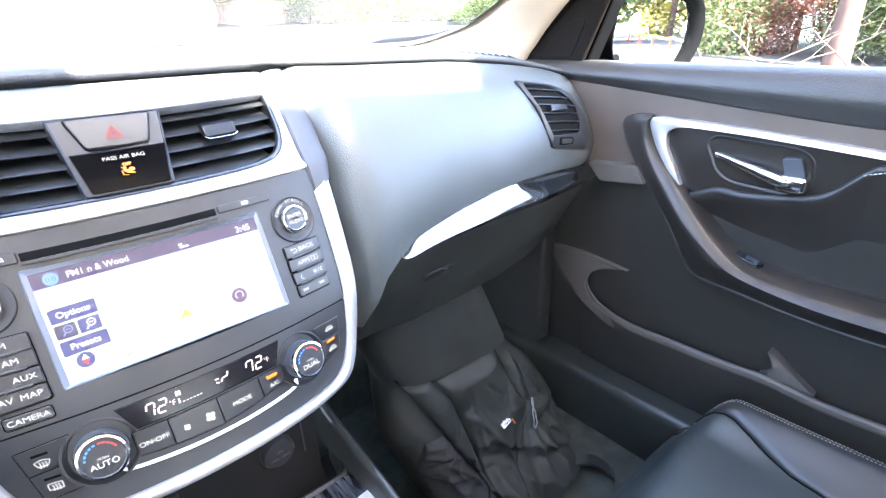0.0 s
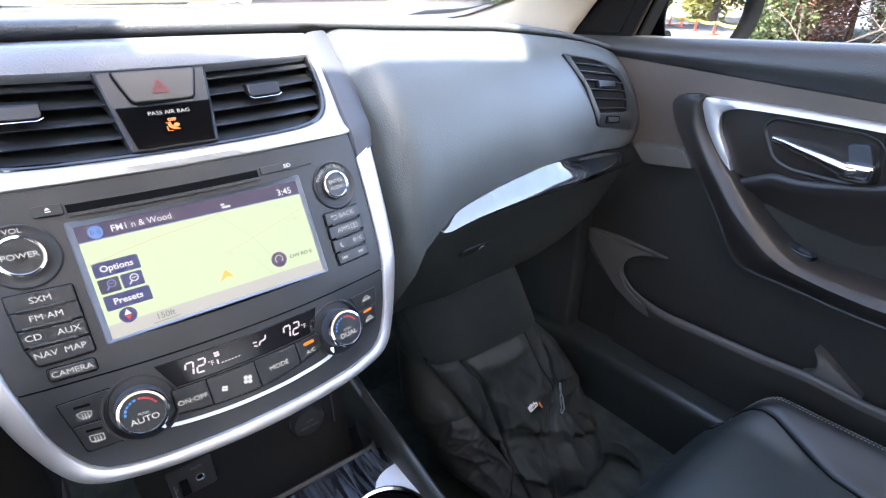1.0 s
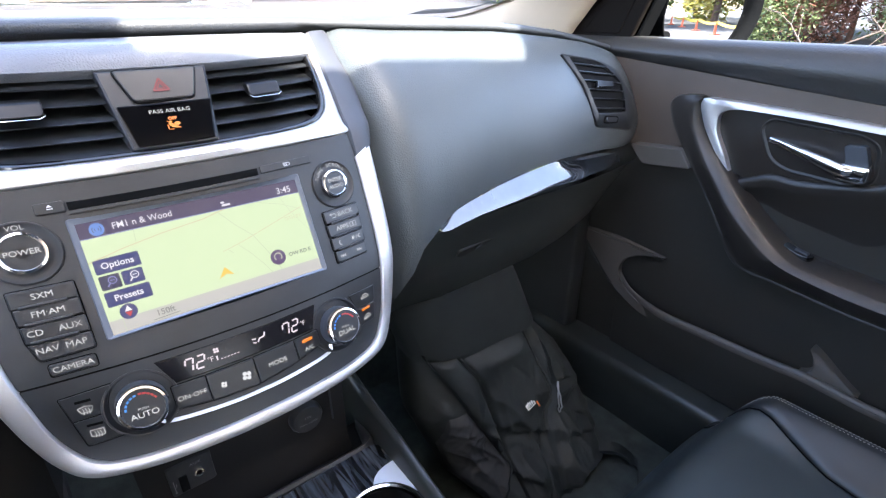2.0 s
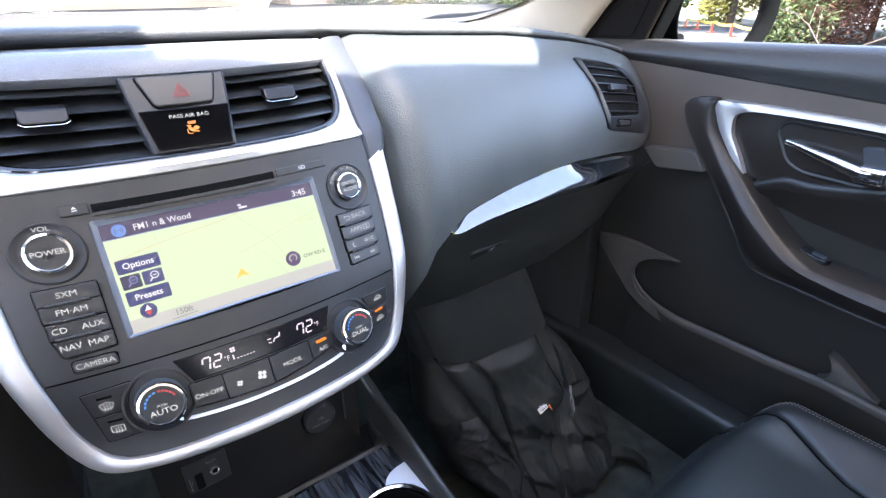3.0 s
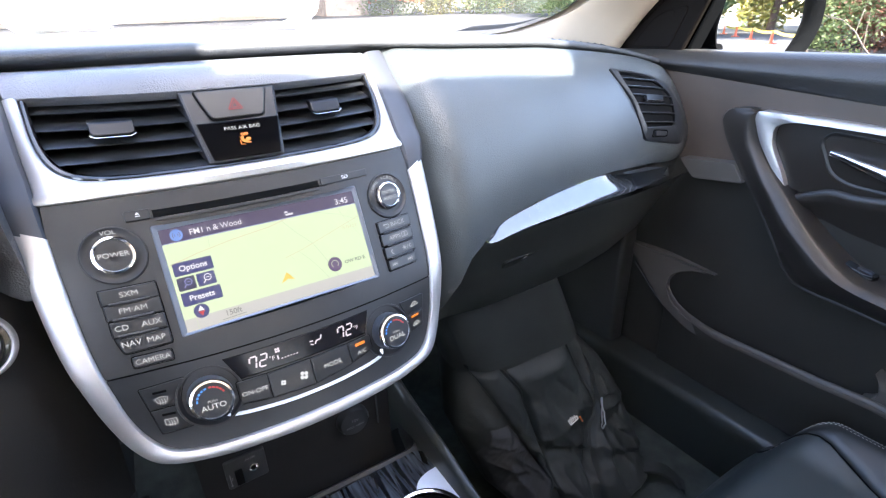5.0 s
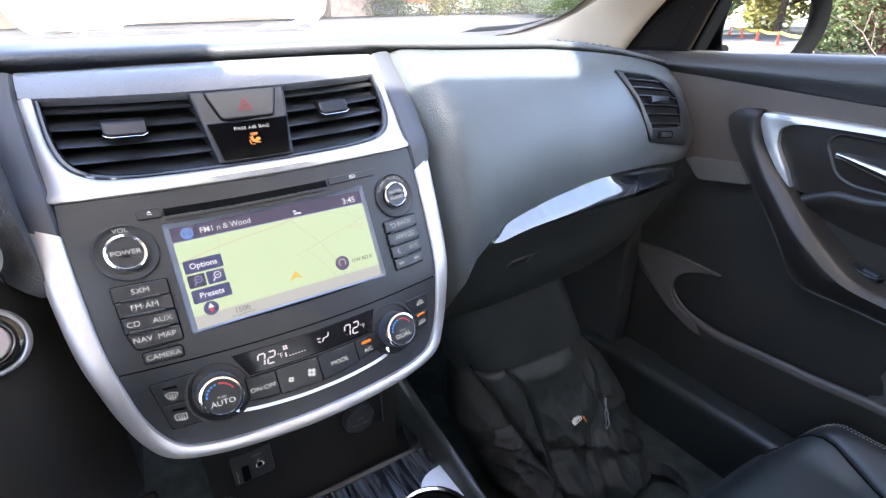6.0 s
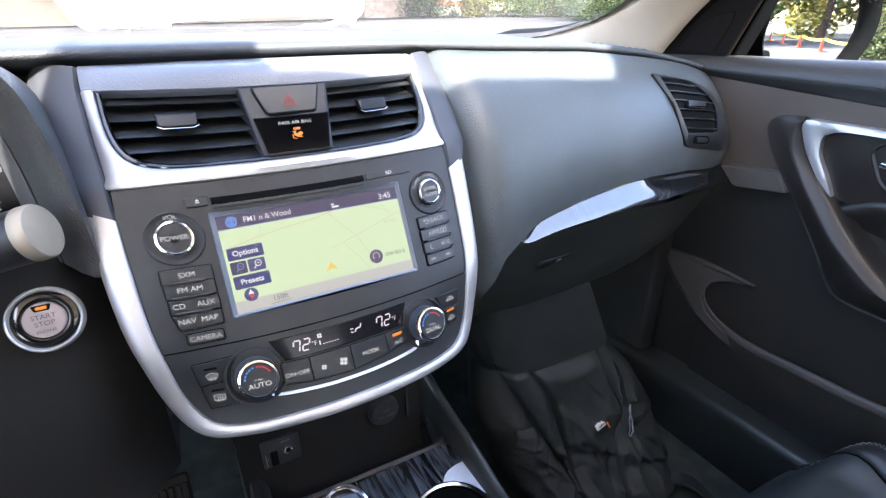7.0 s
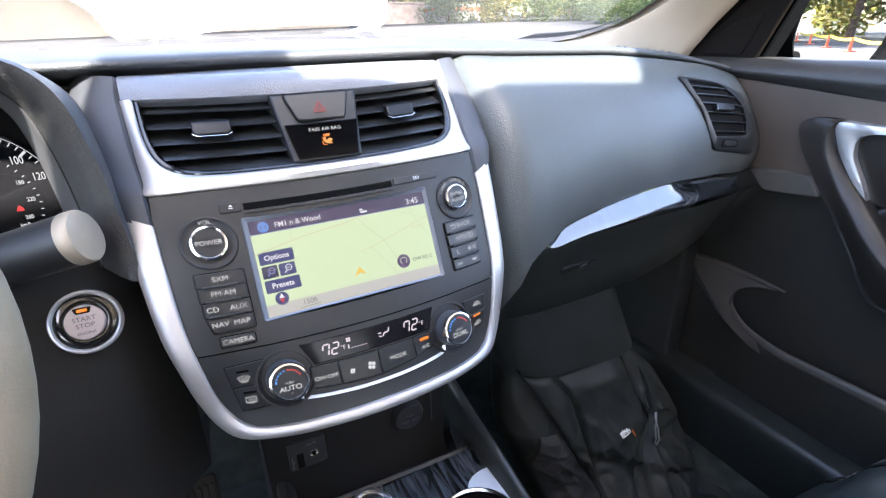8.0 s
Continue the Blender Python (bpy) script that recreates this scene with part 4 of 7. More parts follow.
        for q in (-1, 0, 1):
            stroke([(cu_ + 0.0016 * q, cv_ - 0.0036), (cu_ + 0.0016 * q + 0.0004, cv_ - 0.001), (cu_ + 0.0016 * q, cv_ + 0.0012)], 0.00045, 0.0018, S, bm)
        part("defroster_symbol", bm, M_PRINT, key, smooth=False)
        part("dark_lamp", slab(rounded(rect(cu_ - 0.0045, cv_ + 0.0055, cu_ + 0.0045, cv_ + 0.0075), 0.0004), 0.001, 0.0020, S, 0.0003), M_DEEP, key)
    for k, (v0, v1) in enumerate(((-0.0905, -0.0755), (-0.1085, -0.0918))):
        key = part("recirculation_key", slab(rounded([(0.0985 - 0.001 * k, v0), (0.1200 - 0.004 * k, v0 - 0.001), (0.1222 - 0.003 * k, v1 - 0.001), (0.0935 + 0.004 * k, v1)], 0.001), 0.0, 0.0016, S, 0.0006), M_BUTTON, st)
        cu_, cv_ = 0.1095 - 0.0015 * k, (v0 + v1) / 2 - (0.0 if k == 0 else 0.003)
        bm = stroke([(cu_ - 0.0045, cv_ - 0.0012), (cu_ - 0.0030, cv_ + 0.0006), (cu_ - 0.0015, cv_ + 0.0022), (cu_ + 0.0018, cv_ + 0.0022), (cu_ + 0.0032, cv_ + 0.0004), (cu_ + 0.0045, cv_ - 0.0012), (cu_ - 0.0045, cv_ - 0.0012)], 0.0006, 0.0018, S)
        stroke([(cu_ - 0.0020, cv_), (cu_ + 0.0018, cv_ + 0.0004)], 0.0006, 0.0018, S, bm)
        part("recirculation_symbol", bm, M_PRINT, key, smooth=False)
        if k:
            part("lamp", slab(rounded(rect(cu_ - 0.0046, -0.0958, cu_ + 0.0046, -0.0937), 0.0005), 0.001, 0.0022, S, 0.0003), M_AMBER, key, "lit amber lamp")


stack = build_stack()
build_screen(stack)
build_controls(stack)


# ---- dashboard ----
def ip(x, table, col=1):
    return float(np.interp(x, [r[0] for r in table], [r[col] for r in table]))


# x, rear edge of the face at its foot (y, z), seam at its top (y, z)
FACE = [(0.150, 0.016, -0.150, 0.142, 0.1460), (0.179, 0.016, -0.131, 0.1455, 0.1450), (0.201, 0.016, -0.0785, 0.147, 0.1435), (0.2155, 0.0145, -0.0632, 0.148, 0.1428),
        (0.2357, 0.0210, -0.0547, 0.150, 0.1415), (0.2637, 0.0265, -0.0414, 0.150, 0.1400), (0.3118, 0.0325, -0.0343, 0.151, 0.1384), (0.369, 0.043, -0.0310, 0.152, 0.1360), (0.418, 0.043, -0.0260, 0.153, 0.1345),
        (0.4715, 0.044, -0.0235, 0.156, 0.1305), (0.555, 0.051, -0.0340, 0.160, 0.1225), (0.640, 0.064, -0.0470, 0.166, 0.1120), (0.690, 0.076, -0.0540, 0.173, 0.1030), (0.738, 0.092, -0.0570, 0.180, 0.0920)]


def face_point(x, s, out=0.0):
    """The passenger side of the dash: s runs 0 (foot) to 1 (top seam)."""
    yb, zb, yt, zt = (ip(x, FACE, c) for c in (1, 2, 3, 4))
    a = s * math.pi / 2
    line = ip(x, [(0.15, 0.30), (0.35, 0.25), (0.60, 0.45), (0.74, 0.60)])
    y = (yt - (yt - yb) * math.cos(a)) * (1 - line) + (yb + (yt - yb) * math.sin(a) ** 1.6) * line
    z = zb + (zt - zb) * math.sin(a)
    y += 0.005 * smooth01((0.220 - x) / 0.05) * math.sin(a) + 0.05 * smooth01((0.190 - x) / 0.03)
    y += 0.018 * smooth01((x - 0.46) / 0.16) * max(0.0, 1 - s / 0.22) ** 1.5      # turned under above the strip
    return Vector((x, y - out * math.cos(a), z + out * math.sin(a)))


def top_z(x):
    return ip(x, [(-0.75, 0.150), (-0.30, 0.157), (0.10, 0.1575), (0.26, 0.152), (0.40, 0.1475), (0.50, 0.1405), (0.58, 0.1315), (0.66, 0.119), (0.74, 0.104)])


def build_dash():
    da = thing("dashboard", (0.2, 0.4, -0.25), "dark grey grained vinyl dashboard under the windscreen", "dashboard")
    xs = list(np.linspace(0.150, 0.265, 9)) + list(np.linspace(0.29, 0.738, 22))
    rows = [[face_point(x, s) for s in np.linspace(0, 1, 22)] for x in xs]
    part("passenger_face", sheet(rows), M_DASH, da, "grained vinyl face with rounded top", sharp=60)
    # top with its dark rear lip
    xs = np.linspace(-0.75, 0.742, 44)
    rows = []
    for x in xs:
        zt = top_z(x)
        seam = ip(x, [(-0.75, 0.145), (0.15, 0.1450), (0.26, 0.1400), (0.43, 0.1345), (0.57, 0.1215), (0.70, 0.1015), (0.74, 0.0925)])
        yl = ip(x, [(-0.75, 0.10), (-0.30, 0.12), (0.0, 0.130), (0.3, 0.142), (0.57, 0.156), (0.74, 0.176)])
        zw = ip(x, [(-0.75, 0.146), (0.30, 0.161), (0.74, 0.142)])
        h = zt - seam
        prof = [(yl + 0.050, seam - 0.012), (yl + 0.016, seam - 0.003), (yl + 0.006, seam + 0.06 * h), (yl + 0.001, seam + 0.22 * h), (yl + 0.000, seam + 0.50 * h), (yl + 0.002, seam + 0.70 * h), (yl + 0.008, seam + 0.87 * h), (yl + 0.018, seam + 0.96 * h), (yl + 0.04, zt)]
        for k in range(1, 9):
            t = k / 8
            prof.append((yl + 0.04 + (0.80 - yl - 0.04) * t, zt + 0.001 + (zw - zt) * t + 0.004 * math.sin(math.pi * t)))
        rows.append([Vector((x, y, z)) for y, z in prof])
    part("top_pad", sheet(rows), M_TOPPAD, da, "long grained top pad", sharp=70)
    # lacquered strip
    up = [(0.2310, 0.0140, -0.0555), (0.2400, 0.0155, -0.0525), (0.2610, 0.0247, -0.0428), (0.3089, 0.0315, -0.0359), (0.3607, 0.0372, -0.0305), (0.4136, 0.0413, -0.0273), (0.4700, 0.0444, -0.0257), (0.5480, 0.0474, -0.0342), (0.6320, 0.0602, -0.0476), (0.6898, 0.0759, -0.0580), (0.7514, 0.1023, -0.0655)]
    lo = [(0.2308, 0.0135, -0.0572), (0.2420, 0.0120, -0.0578), (0.2654, 0.0147, -0.0558), (0.3019, 0.0174, -0.0537), (0.3446, 0.0188, -0.0536), (0.3954, 0.0203, -0.0536), (0.4496, 0.0220, -0.0535), (0.5304, 0.0263, -0.0572), (0.6170, 0.0422, -0.0640), (0.6758, 0.0596, -0.0707), (0.7336, 0.0840, -0.0761)]

    def on_strip(x, z):
        """The one smooth surface that the strip follows."""
        lean = 0.78 - 0.90 * smooth01((x - 0.462 + 1.6 * (z + 0.04)) / 0.05)      # steeper towards the door
        return Vector((x, 0.0205 + 0.03 * (x - 0.40) + lean * (z + 0.0535) + (0.78 - lean) * 0.010 + 0.95 * max(0.0, x - 0.46) ** 2, z))
    rows = []
    for a, b in zip(catmull(up, 6), catmull(lo, 6)):
        w = b - a
        face_ = [on_strip(a[0] + w[0] * t, a[2] + w[2] * t) for t in (0.0, 0.25, 0.5, 0.72, 0.80)]
        k_ = min(1.0, float(np.linalg.norm(w)) / 0.025)
        rows.append([face_[0] + Vector((0, 0.020, -0.001)), face_[0] + Vector((0, 0.0008, -0.0002))] + face_ + [face_[-1] + Vector((w[0] * 0.18, (-0.0022 * k_), -0.0040 * k_)), face_[-1] + Vector((w[0] * 0.2, 0.002, -0.0075 * k_)), face_[-1] + Vector((w[0] * 0.2, 0.016, -0.0110 * k_))])
    part("veneer_strip", sheet(rows), M_WOOD, da, "gloss dark streaked veneer strip", sharp=60)
    # glove box below
    rows = []
    for x in [0.165, 0.19, 0.215, 0.24, 0.30, 0.40, 0.50, 0.60, 0.68, 0.735]:
        z0 = ip(x, [(0.165, -0.140), (0.19, -0.120), (0.215, -0.088), (0.24, -0.070), (0.27, -0.066), (0.30, -0.061), (0.40, -0.058), (0.55, -0.063), (0.735, -0.080)])
        y0 = ip(x, [(0.165, 0.03), (0.24, 0.036), (0.30, 0.026), (0.45, 0.026), (0.55, 0.034), (0.735, 0.088)])
        rows.append([Vector((x, y0, z0)), Vector((x, y0 + 0.02, z0 - 0.02)), Vector((x, y0 + 0.050, -0.15)), Vector((x, y0 + 0.085, -0.215)), Vector((x, y0 + 0.13, -0.245)), Vector((x, 0.40, -0.26)), Vector((x, 0.66, -0.27))])
    part("glove_box", sheet(rows), M_GLOVE, da, "black glove box lid", sharp=60)

    def on_lid(u, v, d):
        p = Vector((0.335, 0.0685, -0.126)) + Vector((1, 0.06, 0)) * u + Vector((0, -0.55, 0.83)) * v + Vector((0, -0.83, -0.55)) * d
        return p
    latch = part("glove_box_latch", slab(rounded(rect(-0.040, -0.009, 0.040, 0.009), 0.0085), -0.004, 0.0030, on_lid, 0.0022), M_LOWDASH, da)
    # small lighter disc put on the latch as its glint
    part("latch_glint", lathe([(0.006, 0.0028), (0.0055, 0.0045), (0.003, 0.0047)], on_lid, 20), M_BAR, latch)
    # side demister at the foot of the pillar
    p, q = Vector((0.612, 0.312, 0.1320)), Vector((0.706, 0.262, 0.1185))
    along, over = (q - p).normalized(), Vector((0.0, 0.02, 0.004))
    dm = part("side_demister", sheet([[p + along * t * 0.107 + over * r for r in (-0.7, 0.0, 0.7)] for t in np.linspace(0, 1, 6)]), M_DEEP, da, "black slotted demister grille")
    for k in range(8):
        a_ = p + along * (0.006 + 0.0135 * k)
        part("slat", tube([a_ - over * 0.7 + Vector((0, 0, 0.001)), a_ + over * 0.7 + Vector((0, 0, 0.003))], 0.0018, 6), M_BAR, dm)
    # side vent
    build_side_vent(da)
    # grey filler plate between dash and door
    bm = slab(rounded([(0.101, -0.055), (0.0085, -0.0475), (-0.013, -0.0760), (0.0715, -0.0855)], 0.006), 0.758, 0.7235, lambda a, b, d: Vector((d, a, b)), 0.0015)
    part("filler_plate", bm, M_FIN, da, "grey filler plate beside the door")
    return da


def build_side_vent(da):
    """Oval vent at the end of the dash; its outline is given by x and the share s up the face."""
    at = lambda x, s, d: face_point(x, max(0.02, min(0.98, s)), d)
    outer = rounded([(0.521, 0.640), (0.626, 0.615), (0.700, 0.540), (0.728, 0.31), (0.722, 0.165), (0.690, 0.118), (0.5520, 0.155), (0.5400, 0.400)], [0.006, 0.03, 0.03, 0.03, 0.02, 0.02, 0.02, 0.03], 4)
    inner = rounded([(0.5325, 0.592), (0.612, 0.588), (0.650, 0.520), (0.674, 0.440), (0.668, 0.330), (0.6545, 0.2425), (0.5565, 0.235), (0.545, 0.400)], [0.004, 0.03, 0.03, 0.03, 0.03, 0.015, 0.006, 0.03], 4)
    bm = bmesh.new()
    mid = [p * 0.5 + q * 0.5 for p, q in zip(outer, inner)]
    near = [p * 0.1 + q * 0.9 for p, q in zip(outer, inner)]
    far = [p * 0.92 + q * 0.08 for p, q in zip(outer, inner)]
    rings = [(outer, -0.002), (outer, 0.0010), (far, 0.0035), (mid, 0.0050), (near, 0.0060), (inner, 0.0048), (inner, -0.004)]
    vs = [[bm.verts.new(at(p[0], p[1], d)) for p in ring] for ring, d in rings]
    n = len(outer)
    for a, b in zip(vs, vs[1:]):
        for k in range(n):
            j = (k + 1) % n
            bm.faces.new((a[k], a[j], b[j], b[k]))
    frame_ = part("side_vent", bm, M_VENT, da, "black side vent with slats")
    left = lambda s: ip(s, [(0.235, 0.5565), (0.4175, 0.543), (0.595, 0.5325)])
    right = lambda s: ip(s, [(0.235, 0.654), (0.33, 0.668), (0.44, 0.673), (0.52, 0.650), (0.595, 0.606)])
    # no hole here: a black sheet on the face paints the shade between slats
    rows = [[at(x, s, 0.0010) for x in np.linspace(left(s) - 0.003, right(s) + 0.003, 8)] for s in np.linspace(0.225, 0.600, 10)]
    part("vent_shade", sheet(rows), M_DEEP, frame_)
    for k in range(6):
        s = 0.262 + 0.058 * k
        rows = [[at(x, s + q, d) for q, d in ((0.0, 0.0048), (0.004, 0.0048), (0.009, 0.0026), (0.007, 0.0014), (-0.003, 0.0034))] for x in np.linspace(left(s) + 0.001, right(s) - 0.001, 7)]
        part("slat", sheet(rows, closed=True, caps=True), M_VENT, frame_)
    part("tab", slab(rounded([(0.570, 0.388), (0.625, 0.395), (0.629, 0.428), (0.574, 0.422)], 0.006), 0.004, 0.0095, at, 0.001), M_TAB, frame_, "black vent tab")
    part("tab_edge", slab(rounded([(0.570, 0.384), (0.625, 0.390), (0.6255, 0.3935), (0.570, 0.3875)], 0.001), 0.006, 0.0102, at, 0.0004), M_CHROME, frame_)
    part("wheel_well", slab(rounded([(0.571, 0.174), (0.619, 0.174), (0.622, 0.217), (0.574, 0.220)], 0.01), 0.003, 0.0058, at, 0.0002), M_DEEP, frame_)
    part("thumb_wheel", slab(rounded([(0.577, 0.182), (0.613, 0.180), (0.615, 0.208), (0.579, 0.212)], 0.008), 0.004, 0.0078, at, 0.001), M_BUTTON, frame_)


# ---- driver's side: binnacle, start button, stalk, wheel ----
def build_driver_side():
    bi = thing("instrument_binnacle", (-0.37, 0.08, -0.02), "dark grey hooded instrument binnacle with lit speedometer", "instrument cluster")
    half = [(-0.158, 0.000), (-0.159, 0.030), (-0.162, 0.076), (-0.166, 0.108), (-0.172, 0.134), (-0.183, 0.151), (-0.200, 0.161), (-0.240, 0.172), (-0.300, 0.180), (-0.375, 0.182)]
    line = catmull(half, 4)
    line = line + [np.array([-0.75 - q[0], q[1]]) for q in line[-2::-1]]
    c = np.array([-0.375, 0.060])
    def hoop(table):
        return [[Vector((*(c + (q - c) * k)[:1], y, (c + (q - c) * k)[1] + dz)) for q in line] for y, k, dz in table]
    part("hood", sheet(hoop(((0.0520, 0.8755, 0.0), (0.0475, 0.880, 0.0), (0.030, 0.935, 0.0), (0.022, 0.97, 0.0), (0.022, 1.0, 0.0), (0.030, 1.005, 0.0), (0.060, 0.995, -0.003), (0.12, 0.965, -0.008), (0.20, 0.92, -0.016)))), M_HOOD, bi, "grained hood", sharp=70)
    part("bore", sheet(hoop(((0.112, 0.755, 0.0), (0.085, 0.80, 0.0), (0.060, 0.850, 0.0), (0.051, 0.868, 0.0), (0.0495, 0.8735, 0.0), (0.0525, 0.8755, 0.0)))), M_BORE, bi, "smooth grey bore of the hood", sharp=70)
    part("dial_plate", block(-0.56, -0.204, 0.104, 0.120, -0.02, 0.142, 0.004), M_DEEP, bi)

    def P(u, v, d):
        return Vector((-0.264 + u, 0.1035 - d, 0.053 + v))
    dial = part("speedometer", lathe([(0.064, 0.0), (0.0636, 0.002), (0.0625, 0.002), (0.062, 0.0)], P, 60), M_GLOSS, bi, "black speedometer with white numbers")
    part("scale_ring", stroke(arc(0, 0, 0.0608, -60, 200, 50), 0.0004, 0.0006, P), M_PRINT, dial, smooth=False)
    for k in range(27):
        an = radians(158 - 4.875 * k * 2 / 2)
        big = k % 4 == 0
        r0 = 0.0540 if big else 0.0570
        part("mile_tick", stroke([(r0 * math.cos(an), r0 * math.sin(an)), (0.0600 * math.cos(an), 0.0600 * math.sin(an))], 0.0018 if big else 0.0008, 0.0006, P), M_PRINT, dial, smooth=False)
    for k in range(16):
        an = radians(80 - 7.4 * k)
        part("kilometre_tick", stroke([(0.0425 * math.cos(an), 0.0425 * math.sin(an)), (0.0445 * math.cos(an), 0.0445 * math.sin(an))], 0.0008, 0.0006, P), M_PRINT, dial, smooth=False)
    for tx, u, v, sz, w in (("80", 0.022, 0.046, 0.0086, 0.7), ("100", 0.038, 0.033, 0.0086, 0.68), ("120", 0.048, 0.019, 0.0086, 0.68), ("140", 0.020, 0.033, 0.0046, 0.8), ("180", 0.035, 0.016, 0.0046, 0.8), ("220", 0.038, 0.002, 0.0046, 0.8), ("260", 0.033, -0.012, 0.0046, 0.8), ("km/h", 0.029, -0.018, 0.0046, 0.8)):
        letters("dial_text", tx, sz, u, v, 0.0006, P, M_PRINT, dial, thick=0.0001, wide=w)
    part("red_warning_lamp", flat(rounded([(0.0265, -0.0062), (0.0315, -0.0062), (0.0310, -0.0035), (0.0290, -0.0015), (0.0275, -0.0035)], 0.0005), 0.0006, P), M_REDLAMP, dial, "small lit red lamp", smooth=False)
    part("needle", slab([(-0.001, -0.001), (0.001, 0.001), (-0.030, -0.038), (-0.031, -0.037)], 0.002, 0.004, P, 0.0), M_REDPRINT, dial)
    part("needle_hub", lathe([(0.012, 0.0), (0.0115, 0.006), (0.004, 0.0065)], P, 30), M_BLACK, dial)

    lo = thing("lower_dash", (-0.4, 0.08, -0.2), "black lower dash panel beside the steering column", "dash panel")
    rows = []
    for x in np.linspace(-0.70, -0.150, 16):
        t = smooth01((x + 0.20) / 0.05)
        rows.append([Vector((x, 0.030 + 0.05 * t + (z + 0.026) * (0.42 if z > -0.15 else 0.30) + (0.10 if z < -0.205 else 0.0), z)) for z in (0.012, 0.008, 0.0, -0.026, -0.07, -0.11, -0.15, -0.185, -0.200, -0.212, -0.225)])
    part("panel", sheet(rows), M_LOWDASH, lo, sharp=60)

    def B(a, b, d):
        return Vector((-0.2030 + a, 0.030 + 0.40 * b - 0.92 * d, -0.0262 + 0.92 * b + 0.40 * d))
    ring = part("start_button", lathe([(0.0241, -0.004), (0.0240, 0.0014), (0.0235, 0.0032), (0.0226, 0.0040), (0.0217, 0.0034), (0.0210, 0.0012), (0.0206, -0.001)], B, 64, cap_end=False), M_LINE, lo, "round start button with a chrome ring")
    part("button_collar", lathe([(0.0208, 0.0003), (0.0196, 0.0008), (0.0145, 0.0016), (0.0136, 0.0012)], B, 56), M_GLOSS, ring)
    part("button_face", lathe([(0.0132, 0.001), (0.0131, 0.0036), (0.0124, 0.0043), (0.004, 0.0044)], B, 48), M_STARTFACE, ring, "pale button face")
    letters("start_text", "START", 0.0048, 0, 0.0024, 0.0047, B, M_DARKPRINT, ring)
    letters("stop_text", "STOP", 0.0048, 0, -0.0026, 0.0047, B, M_DARKPRINT, ring)
    letters("engine_text", "ENGINE", 0.0032, 0, -0.0082, 0.0047, B, M_DARKPRINT, ring)
    part("lamp_notch", slab(rounded([(-0.0046, 0.0066), (0.0046, 0.0066), (0.0062, 0.0112), (-0.0062, 0.0112)], 0.001), 0.004, 0.0048, B, 0.0002), M_GLOSS, ring)
    part("start_lamp", slab(rounded(rect(-0.0034, 0.0078, 0.0034, 0.0102), 0.0008), 0.0046, 0.0056, B, 0.0003), M_AMBER, ring, "lit amber lamp")

    stk_ = thing("column_stalk", (-0.24, 0.01, 0.03), "black wiper stalk with a pale rounded tip", "stalk")
    p0, p1 = Vector((-0.330, 0.050, 0.010)), Vector((-0.180, 0.000, 0.0500))
    way = (p1 - p0).normalized()
    part("lever", tube([p0, p0.lerp(p1, 0.6), p0.lerp(p1, 0.66), p1 - way * 0.004], [0.012, 0.0158, 0.0172, 0.0180], 32), M_BLACK, stk_)
    part("collar", tube([p1 - way * 0.062, p1 - way * 0.060, p1 - way * 0.056], [0.0166, 0.0176, 0.0172], 32), M_BAR, stk_)
    part("tip", tube([p1 - way * 0.0075, p1 - way * 0.0065, p1 + way * 0.0004, p1 + way * 0.0020, p1 + way * 0.0032, p1 + way * 0.0037], [0.0178, 0.0184, 0.0183, 0.0172, 0.0130, 0.002], 32), M_GREY, stk_, "champagne satin tip")
    for q in range(3):
        a_ = p1 - way * (0.072 + 0.004 * q)
        part("stalk_mark", tube([a_ + Vector((0.002, -0.0164, 0.002 - 0.004 * q)), a_ + Vector((0.002, -0.0164, 0.006 - 0.004 * q))], 0.0008, 6), M_WHITE, stk_)

    wh = thing("steering_wheel", (-0.378, -0.12, 0.0), "steering wheel with a stitched leather rim", "steering wheel")
    C, R, r = Vector((-0.383, -0.125, 0.042)), 0.178, 0.0165
    upv, nv = Vector((0, 0.42, 0.907)), Vector((0, -0.907, 0.42))
    rows = []
    for k in range(72):
        a = 2 * math.pi * k / 72
        rad = Vector((math.cos(a), 0, 0)) + upv * math.sin(a)
        rows.append([C + rad * (R + r * math.cos(b)) + nv * (r * 1.05 * math.sin(b)) for b in [2 * math.pi * q / 16 for q in range(16)]])
    rows.append(rows[0])
    part("rim", sheet(rows, closed=True), M_WHEEL, wh, "leather rim")
    part("hub", lathe([(0.075, -0.03), (0.072, 0.0), (0.055, 0.012), (0.02, 0.016)], lambda a, b, d: C + Vector((a, 0, 0)) + upv * b + nv * (d - 0.03), 32), M_BLACK, wh)
    for sx in (1, -1):
        part("spoke", tube([C + Vector((sx * 0.06, 0, 0)) - nv * 0.03, C + Vector((sx * 0.12, 0, 0)) - upv * 0.02 - nv * 0.02, C + Vector((sx * 0.172, 0, 0)) - upv * 0.045], [0.022, 0.018, 0.014], 12, squash=0.5), M_BLACK, wh)


